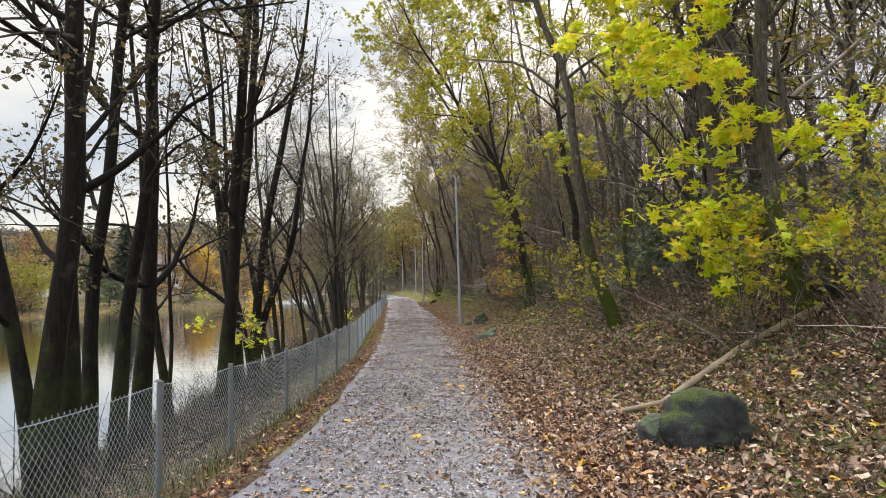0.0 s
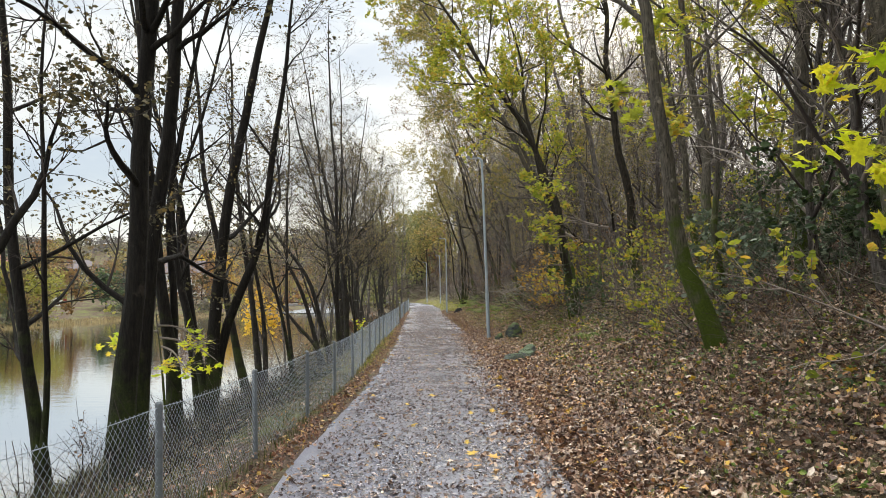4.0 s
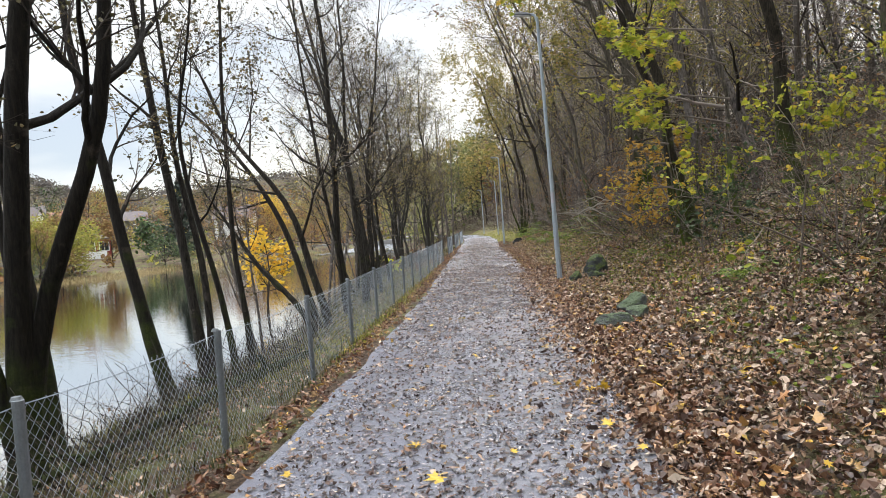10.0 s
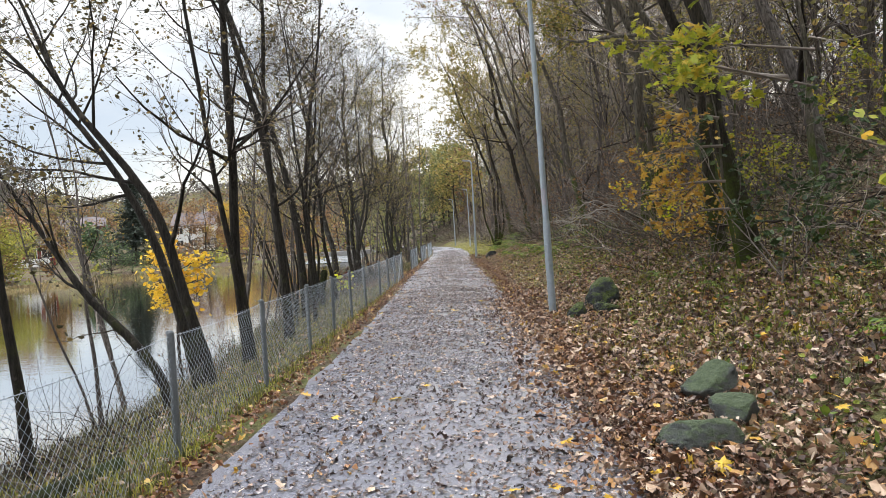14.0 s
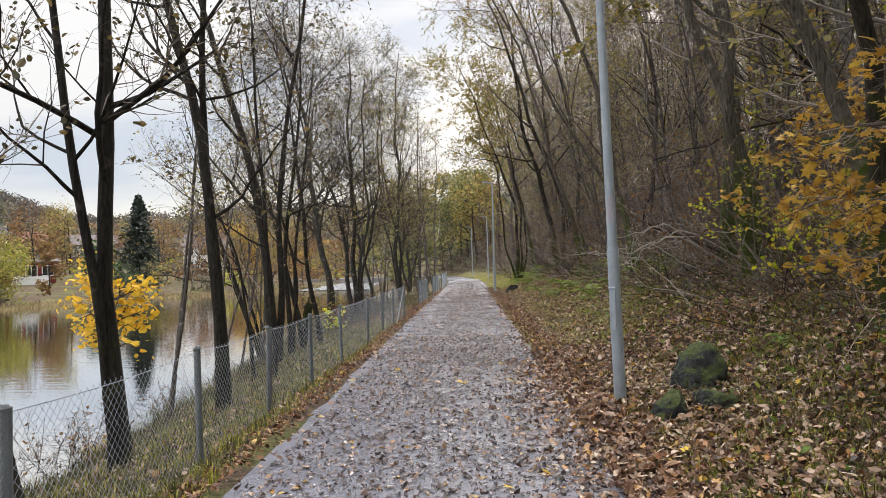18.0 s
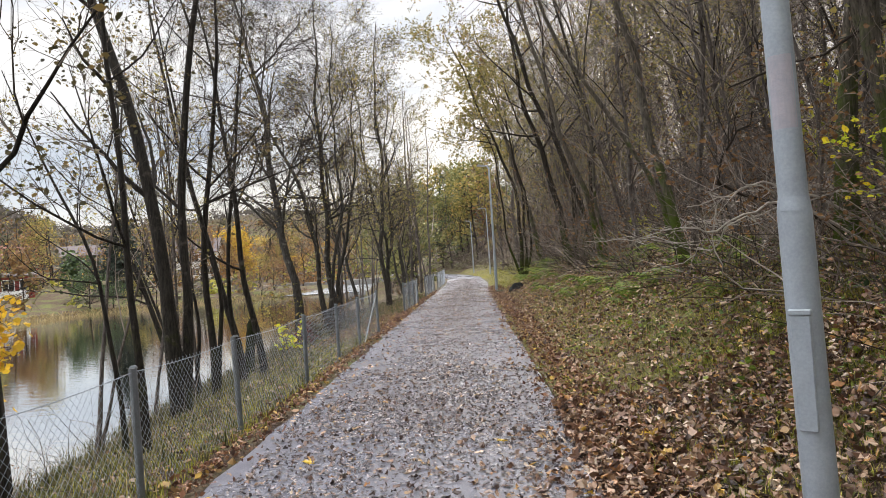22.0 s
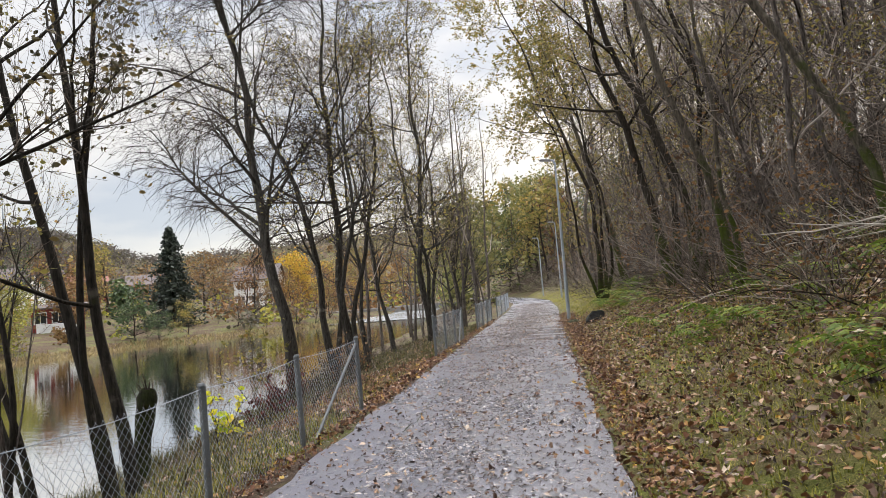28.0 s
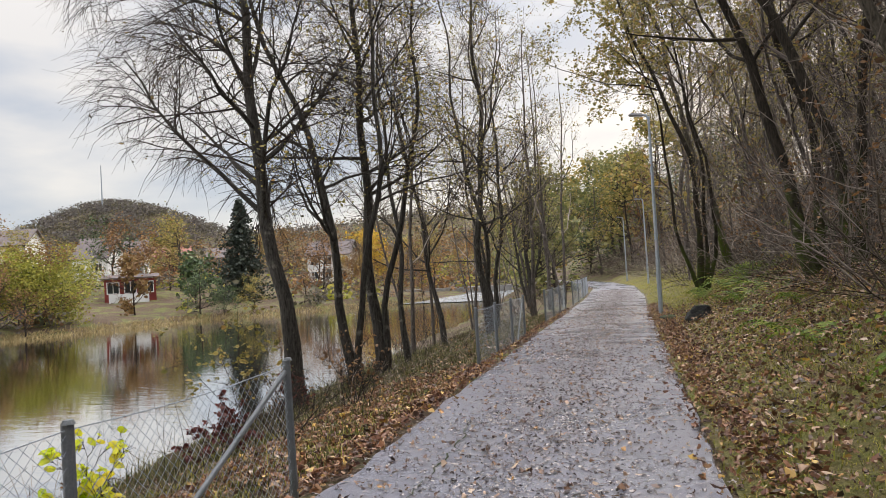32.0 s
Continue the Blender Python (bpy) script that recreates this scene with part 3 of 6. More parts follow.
def tree(name, x, y, stems, height, radius, label, seed, bark_mat, twig_mat, leaf_mat=None, leaf_n=0, leaf_size=0.06, limbs=11, boughs=7, twigs=7,
         first=0.25, limb_len=3.2, lift=0.06, angle=48, group="", sink=0.1, leaf_flat=0.3, twig_len=0.75, shape="leaf", split=True, twig_r=0.0032, shoots=0, wobble=0.11, droop=0.0):
    """A tree of one or more stems, with limbs, boughs and twigs."""
    rng = np.random.default_rng(seed)
    e = thing(name, x, y, float(land(x, y)) - sink, label, "tree", group)
    main = len(stems)
    for _ in range(shoots):
        a, b = rng.uniform(-0.45, 0.25), rng.uniform(-0.6, 0.3)
        stems = stems + [[(a, 1.0), (a + b, 3.2), (a + b * rng.uniform(1.0, 2.6), 6.0)]]
    P0 = np.stack([stem_line(rng, marks, height * (1 if i == 0 else rng.uniform(0.75, 1.0)), 18, wobble, rng.uniform(-0.07, 0.07) * (i > 0)) for i, marks in enumerate(stems)])
    zz = np.linspace(0, 1, P0.shape[1])
    taper = 1 - 0.86 * zz ** 1.25
    taper[:3] = (1.7, 1.25, 1.08)
    R0 = radius * taper[None] * np.array([1.0] + [rng.uniform(0.6, 0.8) if i < main else rng.uniform(0.3, 0.45) for i in range(1, len(stems))])[:, None]
    P1, R1 = sprout(rng, P0, R0, limbs, first, 0.98, limb_len, angle, lift, 8, 0.13, 0.5, 0.008)
    P2, R2 = sprout(rng, P1, R1, boughs, 0.2, 1.0, limb_len * 0.45, 42, lift * 0.8, 5, 0.16, 0.55, 0.005)
    P3, R3 = sprout(rng, P2, R2, twigs, 0.2, 1.0, twig_len, 40, lift * 0.5 - droop, 4, 0.2, 0.6, twig_r)
    for i in range(len(stems)):
        put("trunk", mesh_of("trunk", *tubes(P0[i:i + 1], R0[i:i + 1], 10), bark_mat), e)
    if split:
        for i in range(len(P1)):
            put("limb", mesh_of("limb", *tubes(P1[i:i + 1], R1[i:i + 1], 6), bark_mat), e)
        twig_work = joined([tubes(P2, R2, 3), ribbons(rng, P3, R3)])
    else:
        twig_work = joined([tubes(P1, R1, 4), tubes(P2, R2, 3), ribbons(rng, P3, R3)])
    tagged(put("twig_work", mesh_of("twig_work", *twig_work, twig_mat), e), kind="stuff")
    if leaf_n:
        at = along(rng, P3, leaf_n) + rng.normal(0, 0.03, (leaf_n, 3))
        tagged(put("foliage", mesh_of("foliage", *leaves(rng, at, leaf_size, leaf_flat, shape), leaf_mat, False), e), kind="stuff")
    return e


# ---- ground, path, water ----
def steps(*runs):
    return np.concatenate([np.arange(a, b, s) for a, b, s in runs])


gx = steps((-900, -80, 20), (-80, -16, 2), (-16, -8, 0.5), (-8, 8, 0.25), (8, 30, 1), (30, 400, 20))
gy = steps((-120, -8, 8), (-8, 60, 0.4), (60, 150, 2), (150, 1000, 20))
GX, GY = np.meshgrid(gx, gy)
grid = np.arange(GX.size).reshape(GX.shape)
quads = np.stack([grid[:-1, :-1], grid[:-1, 1:], grid[1:, 1:], grid[1:, :-1]], -1).reshape(-1, 4)
ground = put("ground", mesh_of("ground", np.stack([GX, GY, land(GX, GY)], -1).reshape(-1, 3), quads, M_SOIL))
tagged(ground, "brown leaf-strewn forest floor and mossy banks", "ground", kind="structure")

bm = bmesh.new()
rows = []
rng = np.random.default_rng(3)
for y in steps((-30, 60, 0.5), (60, 150, 2)):
    cx, cz = float(path_x(y)), float(path_z(y))
    wl_, wr_ = 1.34 + rng.normal(0, 0.025), 1.34 + rng.normal(0, 0.025)
    rows.append([bm.verts.new((cx + u, y, cz + dz)) for u, dz in ((-wl_ - 0.03, -0.06), (-wl_, 0.0), (-0.6, 0.014), (0, 0.02), (0.6, 0.014), (wr_, 0.0), (wr_ + 0.03, -0.06))])
for a, b in zip(rows, rows[1:]):
    for i in range(6):
        bm.faces.new((a[i], a[i + 1], b[i + 1], b[i]))
me = bpy.data.meshes.new("path")
bm.to_mesh(me)
bm.free()
me.materials.append(M_ASPHALT)
tagged(put("path", me), "wet grey asphalt footpath strewn with fallen leaves", "path", kind="structure")

crack_rng = np.random.default_rng(17)
cy_ = np.linspace(42.2, 46.4, 40)
cx_ = np.interp(cy_, (42.2, 42.8, 44.0, 45.2, 46.4), (-2.72, -2.68, -2.86, -2.9, -3.15)) + crack_rng.normal(0, 0.018, 40)
half = 0.008 * crack_rng.uniform(0.3, 1.6, 40)
cz_ = path_z(cy_) + 0.02
CV = np.stack([np.column_stack([cx_ - half, cy_, cz_]), np.column_stack([cx_ + half, cy_, cz_])], 1).reshape(-1, 3)
CF = np.array([(2 * i, 2 * i + 1, 2 * i + 3, 2 * i + 2) for i in range(39)])
put("crack", mesh_of("crack", CV, CF, M_ROCK_BLACK), scene.objects["path"], "dark crack along the asphalt")

vy = steps((33, 70, 0.4), (70, 112, 2))
vu = np.linspace(0, 1, 18)
VY, VU = np.meshgrid(vy, vu, indexing="ij")
edge = 4.3 + 0.5 * np.sin(vy * 0.9) + 0.35 * np.sin(vy * 2.3 + 1) - 2.6 * (1 - ease(33, 40, vy))
VX = path_x(VY) + 1.37 + VU * (edge - 1.37)[:, None]
grid = np.arange(VX.size).reshape(VX.shape)
quads = np.stack([grid[:-1, :-1], grid[:-1, 1:], grid[1:, 1:], grid[1:, :-1]], -1).reshape(-1, 4)
tagged(put("verge", mesh_of("verge", np.stack([VX, VY, land(VX, VY) + 0.022 - 0.05 * (VU > 0.98)], -1).reshape(-1, 3), quads[:, ::-1], M_TURF)), "matted grass verge beside the asphalt path", "verge", kind="structure")

wx, wy = steps((-220, -60, 20), (-60, 0, 5)), steps((-120, 240, 10))
WX, WY = np.meshgrid(wx, wy)
grid = np.arange(WX.size).reshape(WX.shape)
quads = np.stack([grid[:-1, :-1], grid[:-1, 1:], grid[1:, 1:], grid[1:, :-1]], -1).reshape(-1, 4)
tagged(put("water", mesh_of("water", np.stack([WX, WY, np.full(WX.shape, WATER)], -1).reshape(-1, 3), quads, M_WATER)), "calm lake mirroring the pale sky", "lake", kind="structure")


# ---- fence ----
def fence_x(y):
    return float(path_x(y)) - np.interp(y, (0, 12, 20, 30, 42, 44, 50.8, 80), (2.25, 2.0, 1.85, 2.0, 1.7, 1.58, 1.63, 1.5))


def rod(bm, a, b, r0, r1=None, k=8, caps=True):
    a, b = Vector(a), Vector(b)
    m = Matrix.Translation((a + b) / 2) @ (b - a).to_track_quat("Z", "Y").to_matrix().to_4x4()
    bmesh.ops.create_cone(bm, cap_ends=caps, segments=k, radius1=r0, radius2=r0 if r1 is None else r1, depth=(b - a).length, matrix=m)


def chain_fence(ys, label, braces, pitch):
    """Chain-link fence with its posts at the given places along the path."""
    ends = [Vector((fence_x(y), y, float(land(fence_x(y), y)))) for y in ys]
    e = thing("chain_link_fence", *ends[0], label, "fence", "fences along the path")
    o = ends[0]
    tilt = random.Random(round(ys[0] * 10))
    for p in ends:
        bm = bmesh.new()
        q = p - o
        rod(bm, q - Vector((0, 0, 0.2)), q + Vector((tilt.uniform(-0.02, 0.02), tilt.uniform(-0.02, 0.02), 0.98)), 0.029, k=10)
        rod(bm, q + Vector((0, 0, 0.975)), q + Vector((0, 0, 0.995)), 0.033, 0.022, 10)
        part("post", bm, M_POST, e, smooth=False)
    for a, b in zip(ends, ends[1:]):
        a, b = a - o, b - o
        along_ = b - a
        n = int(along_.length / pitch)
        H = 0.92
        k = max(2, int(round(H / pitch)))
        W = []
        for i in range(-k, n + 1):
            for s in (1, -1):
                t0, t1 = i / n, (i + k) / n
                z0, z1 = 0.03, H + 0.03
                if t0 < 0:
                    z0, t0 = z0 + (z1 - z0) * (0 - t0) / (t1 - t0), 0
                if t1 > 1:
                    z1, t1 = z0 + (z1 - z0) * (1 - t0) / (t1 - t0), 1
                if t1 - t0 < 1e-3:
                    continue
                u0, u1 = (t0, t1) if s > 0 else (1 - t0, 1 - t1)
                sag = 0.004 * s
                p0, p1 = a + along_ * u0 + Vector((sag, 0, z0)), a + along_ * u1 + Vector((sag, 0, z1))
                W.append((tuple(p0), tuple((p0 + p1) / 2), tuple(p1)))
        W = np.array(W)
        put("wire_mesh", mesh_of("wire_mesh", *tubes(W, np.full(W.shape[:2], 0.0014), 3), M_WIRE), e, "zinc diamond wire mesh")
        T = np.array([[tuple(a + along_ * t + Vector((0, 0, 0.95 - 0.03 * math.sin(math.pi * t)))) for t in np.linspace(0, 1, 7)]])
        put("tension_wire", mesh_of("tension_wire", *tubes(T, np.full(T.shape[:2], 0.003), 4), M_WIRE), e)
    for y_top, y_foot in braces:
        bm = bmesh.new()
        p, f = Vector((fence_x(y_top), y_top, 0)), Vector((fence_x(y_foot), y_foot, 0))
        p.z, f.z = float(land(p.x, p.y)) + 0.9, float(land(f.x + 0.1, f.y)) - 0.05
        f.x += 0.06
        rod(bm, p - o, f - o, 0.018)
        part("brace", bm, M_POST, e, "slanting zinc tube")
    return e


chain_fence([1.0, 3.5, 6.2, 8.2, 11.0, 13.6, 16.3, 18.55, 21.2, 23.7, 26.35, 28.9, 30.9, 32.9, 35.05, 37.75, 39.95, 41.97, 43.95], "grey galvanised chain-link fence on tubular posts along the lake bank", [(43.9, 42.0)], 0.07)
chain_fence([50.8, 52.5, 54.3, 56.0], "short grey chain-link fence beside the asphalt path", [(55.9, 54.4)], 0.08)
chain_fence([60.2, 62.2, 64.2, 66.2], "short grey chain-link fence beside the asphalt path", [(66.1, 64.6)], 0.08)
chain_fence([69.5, 72.5, 75.5, 78.5, 82], "grey chain-link fence where the path bends away", [], 0.09)


# ---- street lamps ----
def street_lamp(x, y, height, lean, label):
    e = thing("street_lamp", x, y, float(land(x, y)), label, "street lamp", "street lamps along the path")
    top = Vector((lean * height, 0, height))
    low = top * (1.55 / height)
    bm = bmesh.new()
    rod(bm, (0, 0, -0.2), low, 0.063, 0.06, 16, False)
    rod(bm, low, low + Vector((0, 0, 0.05)), 0.06, 0.053, 16, False)
    part("lower_pole", bm, M_ZINC, e, smooth=True)
    bm = bmesh.new()
    rod(bm, low + Vector((0, 0, 0.05)), top, 0.052, 0.033, 16, False)
    part("upper_pole", bm, M_ZINC, e, smooth=True)
    bm = bmesh.new()
    bmesh.ops.create_cube(bm, size=1, matrix=Matrix.Translation(low * 0.62) @ Matrix.Rotation(radians(-35), 4, "Z") @ Matrix.Translation((0, -0.062, 0)) @ Matrix.Diagonal((0.07, 0.016, 0.42, 1)))
    bmesh.ops.bevel(bm, geom=bm.edges[:], offset=0.004, segments=1, affect="EDGES")
    part("service_hatch", bm, M_ZINC, e)
    bm = bmesh.new()
    bmesh.ops.create_cube(bm, size=1, matrix=Matrix.Translation(low * 0.62 + Vector((0, 0, 0.22))) @ Matrix.Rotation(radians(-35), 4, "Z") @ Matrix.Translation((0, -0.064, 0)) @ Matrix.Diagonal((0.082, 0.022, 0.022, 1)))
    bmesh.ops.bevel(bm, geom=bm.edges[:], offset=0.004, segments=1, affect="EDGES")
    part("hatch_cap", bm, M_ZINC, e)
    bm = bmesh.new()
    rod(bm, top * (1.85 / height), top * (2.12 / height), 0.0515, 0.0505, 24, False)
    bmesh.ops.delete(bm, geom=[f for f in bm.faces if f.normal.y > -0.35 or f.normal.x > 0.4], context="FACES")
    part("paint_patch", bm, M_PINK, e, "worn pale pink paint patch")
    bm = bmesh.new()
    rod(bm, top - Vector((0, 0, 0.1)), top + Vector((-0.06, 0, 0.06)), 0.036, 0.032, 10)
    rod(bm, top + Vector((-0.06, 0, 0.06)), top + Vector((-0.18, 0, 0.08)), 0.03, 0.03, 10)
    part("arm", bm, M_ZINC, e)
    bm = bmesh.new()
    bmesh.ops.create_cube(bm, size=1, matrix=Matrix.Translation(top + Vector((-0.33, 0, 0.1))) @ Matrix.Rotation(radians(6), 4, "Y") @ Matrix.Diagonal((0.44, 0.2, 0.075, 1)))
    for v in bm.verts:
        if v.co.z > top.z + 0.1:
            v.co.x = top.x - 0.33 + (v.co.x - top.x + 0.33) * 0.7
            v.co.y *= 0.6
    bmesh.ops.bevel(bm, geom=bm.edges[:], offset=0.02, segments=2, affect="EDGES")
    head = part("luminaire", bm, M_LAMP_HEAD, e, "flat grey lamp head")
    bm = bmesh.new()
    bmesh.ops.create_cube(bm, size=1, matrix=Matrix.Translation(top + Vector((-0.34, 0, 0.056))) @ Matrix.Rotation(radians(6), 4, "Y") @ Matrix.Diagonal((0.34, 0.15, 0.02, 1)))
    part("lens", bm, M_GLASS, head, "pale unlit lens")
    return e


street_lamp(0.68, 30.65, 6.25, -0.016, "tall grey galvanised street lamp beside mossy stones")
street_lamp(-1.74, 60.6, 5.6, 0.006, "tall grey galvanised street lamp on the grassy verge")
street_lamp(-3.36, 88.5, 5.5, 0.0, "distant grey street lamp on the grassy verge")
street_lamp(-5.63, 101, 5.2, 0.0, "distant grey street lamp near the bend")


# ---- stones and log ----
def stone(x, y, size, label, seed, material, sink=0.25, rz=0.0):
    bm = bmesh.new()
    bmesh.ops.create_icosphere(bm, subdivisions=5, radius=1)
    off = Vector((seed * 3.7, seed * 1.3, 0))
    cut = random.Random(seed)
    planes = [(Vector((cut.gauss(0, 1), cut.gauss(0, 1), cut.gauss(0, 0.8))).normalized(), cut.uniform(0.68, 0.95)) for _ in range(13)]
    for v in bm.verts:
        way = v.co.normalized()
        r = sum(max(0.0, way.dot(q) / d) ** 14 for q, d in planes) ** (-1 / 14) if any(way.dot(q) > 0.2 for q, d in planes) else 1.2
        v.co = way * min(r, 1.2)
        v.co *= 1 + 0.12 * noise.fractal(way * 1.6 + off, 1.0, 2.0, 4) + 0.035 * noise.fractal(way * 7 + off, 0.8, 2.0, 3)
        v.co.z = max(v.co.z, -0.6)
        v.co = Vector((v.co.x * size[0], v.co.y * size[1], v.co.z * size[2]))
    me = bpy.data.meshes.new("stone")
    bm.to_mesh(me)
    bm.free()
    me.materials.append(material)
    me.polygons.foreach_set("use_smooth", np.full(len(me.polygons), True))
    ob = put("stone", me, at=pose(x, y, float(land(x, y)) + size[2] * (0.6 - sink), 0, 0, rz))
    return tagged(ob, label, "stone", "stones beside the path")


stone(2.55, 7.1, (0.41, 0.38, 0.38), "large dark boulder covered with green moss", 1, M_ROCK)
stone(2.1, 7.3, (0.2, 0.22, 0.19), "small pale mossy stone against the boulder", 2, M_ROCK_PALE)
stone(1.12, 23.0, (0.25, 0.16, 0.14), "low grey-green stone slab among fallen leaves", 3, M_ROCK_PALE)
stone(1.5, 24.3, (0.24, 0.2, 0.19), "rounded pale mossy stone among fallen leaves", 4, M_ROCK_PALE)
stone(1.5, 23.6, (0.2, 0.16, 0.15), "rounded pale green stone among fallen leaves", 5, M_ROCK_PALE)
stone(1.0, 29.75, (0.19, 0.18, 0.19), "dark mossy stone beside the lamp post", 6, M_ROCK)
stone(1.56, 31.1, (0.34, 0.3, 0.32), "dark green mossy boulder beside the lamp post", 7, M_ROCK)
stone(1.5, 30.1, (0.2, 0.17, 0.15), "small bright mossy stone beside the lamp post", 8, M_ROCK)
stone(-0.78, 56.8, (0.33, 0.3, 0.3), "black boulder on the grassy verge", 9, M_ROCK_BLACK)
stone(-1.5, 58.6, (0.24, 0.2, 0.1), "low dark stone on the grassy verge", 10, M_ROCK_BLACK)
stone(6.15, 11.2, (0.55, 0.4, 0.3), "mossy boulder half sunk in the bank", 11, M_ROCK)

rng = np.random.default_rng(11)
line = np.array([(1.38, 8.75), (2.1, 9.3), (2.8, 9.5), (3.5, 10.05), (4.2, 10.5), (4.9, 10.6), (5.6, 10.8)])
lz = land(line[:, 0], line[:, 1]) + np.array([0.02, 0.04, 0.06, 0.08, 0.08, 0.07, 0.06])
P = np.column_stack([line, lz])[None]
log = put("fallen_log", mesh_of("fallen_log", *tubes(P - P[:, :1], np.array([[0.018, 0.03, 0.044, 0.052, 0.056, 0.06, 0.062]]), 10), M_LOG), at=pose(*P[0, 0]))
tagged(log, "pale barkless fallen log lying up the leafy bank", "log")


# ---- trees on the lake bank ----
BANK = "alders on the lake bank"
ALD = "dark bare alder with slender stems on the lake bank"


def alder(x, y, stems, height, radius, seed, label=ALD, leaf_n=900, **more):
    # near alders take backlit-dark twigs and bark, farther ones the haze-paled copies
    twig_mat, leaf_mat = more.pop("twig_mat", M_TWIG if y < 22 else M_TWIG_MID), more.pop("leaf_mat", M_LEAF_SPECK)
    bark_mat = more.pop("bark_mat", M_ALDER_BACKLIT if y < 24 or radius > 0.15 else M_ALDER_HAZED)
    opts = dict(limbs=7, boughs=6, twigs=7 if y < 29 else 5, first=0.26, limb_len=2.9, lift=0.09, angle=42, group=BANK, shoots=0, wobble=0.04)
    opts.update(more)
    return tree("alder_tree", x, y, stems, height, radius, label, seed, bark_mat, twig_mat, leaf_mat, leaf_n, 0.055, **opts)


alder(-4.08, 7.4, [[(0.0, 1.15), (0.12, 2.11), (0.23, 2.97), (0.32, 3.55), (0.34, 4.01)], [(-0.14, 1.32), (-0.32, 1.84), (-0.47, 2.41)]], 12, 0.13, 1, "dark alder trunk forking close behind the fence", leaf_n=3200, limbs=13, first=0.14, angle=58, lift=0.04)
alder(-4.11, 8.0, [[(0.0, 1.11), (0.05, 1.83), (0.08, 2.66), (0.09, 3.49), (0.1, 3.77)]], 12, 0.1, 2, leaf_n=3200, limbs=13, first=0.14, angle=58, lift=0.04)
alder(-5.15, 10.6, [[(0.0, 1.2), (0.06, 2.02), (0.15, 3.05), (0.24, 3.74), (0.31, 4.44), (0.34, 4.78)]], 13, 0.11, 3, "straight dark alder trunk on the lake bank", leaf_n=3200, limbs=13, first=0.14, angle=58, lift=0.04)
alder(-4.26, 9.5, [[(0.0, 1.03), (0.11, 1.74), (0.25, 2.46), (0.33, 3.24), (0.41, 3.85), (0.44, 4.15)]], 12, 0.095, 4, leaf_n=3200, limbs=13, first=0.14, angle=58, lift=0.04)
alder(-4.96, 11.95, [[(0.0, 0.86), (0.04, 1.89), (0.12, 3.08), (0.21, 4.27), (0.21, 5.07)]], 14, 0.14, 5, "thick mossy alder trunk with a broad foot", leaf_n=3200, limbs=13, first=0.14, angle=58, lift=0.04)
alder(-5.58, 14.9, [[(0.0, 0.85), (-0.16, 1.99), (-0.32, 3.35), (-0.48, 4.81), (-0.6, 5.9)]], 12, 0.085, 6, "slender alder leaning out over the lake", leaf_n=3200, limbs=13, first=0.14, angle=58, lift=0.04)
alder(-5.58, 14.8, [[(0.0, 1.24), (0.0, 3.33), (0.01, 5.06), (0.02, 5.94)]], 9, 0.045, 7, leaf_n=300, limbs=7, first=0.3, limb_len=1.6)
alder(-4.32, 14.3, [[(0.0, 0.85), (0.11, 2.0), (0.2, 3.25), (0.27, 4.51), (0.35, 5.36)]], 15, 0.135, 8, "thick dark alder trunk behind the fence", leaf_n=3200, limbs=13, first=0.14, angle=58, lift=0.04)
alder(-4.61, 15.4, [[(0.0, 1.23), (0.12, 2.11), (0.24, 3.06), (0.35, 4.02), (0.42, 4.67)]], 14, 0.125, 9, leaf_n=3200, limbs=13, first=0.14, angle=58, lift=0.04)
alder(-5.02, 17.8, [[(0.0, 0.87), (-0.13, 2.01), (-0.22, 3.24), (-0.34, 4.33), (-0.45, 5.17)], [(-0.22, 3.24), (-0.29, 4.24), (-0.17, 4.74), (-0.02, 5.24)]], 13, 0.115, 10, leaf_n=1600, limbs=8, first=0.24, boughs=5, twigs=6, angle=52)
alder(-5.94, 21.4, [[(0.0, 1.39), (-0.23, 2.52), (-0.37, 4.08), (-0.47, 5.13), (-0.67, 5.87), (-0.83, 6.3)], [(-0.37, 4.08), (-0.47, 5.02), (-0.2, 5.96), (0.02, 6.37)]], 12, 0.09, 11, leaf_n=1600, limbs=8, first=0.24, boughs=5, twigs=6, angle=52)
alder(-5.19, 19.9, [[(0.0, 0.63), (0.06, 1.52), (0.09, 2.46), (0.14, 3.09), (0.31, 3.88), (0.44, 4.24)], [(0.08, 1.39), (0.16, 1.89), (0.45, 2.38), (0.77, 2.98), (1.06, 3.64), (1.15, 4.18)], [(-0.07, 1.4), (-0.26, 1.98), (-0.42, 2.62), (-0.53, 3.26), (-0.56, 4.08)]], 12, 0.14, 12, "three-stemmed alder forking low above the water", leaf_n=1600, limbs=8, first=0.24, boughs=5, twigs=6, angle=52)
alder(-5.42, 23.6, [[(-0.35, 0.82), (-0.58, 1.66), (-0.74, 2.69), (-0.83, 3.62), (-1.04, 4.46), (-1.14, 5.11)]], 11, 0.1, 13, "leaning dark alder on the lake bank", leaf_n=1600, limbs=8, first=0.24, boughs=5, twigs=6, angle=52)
alder(-4.36, 23.4, [[(0.0, 0.32), (-0.26, 1.85), (-0.47, 2.76), (-0.59, 3.66), (-0.72, 3.98), (-0.63, 4.37), (-0.49, 4.72)]], 7, 0.05, 14, leaf_n=300, limbs=7, first=0.3, limb_len=1.6)
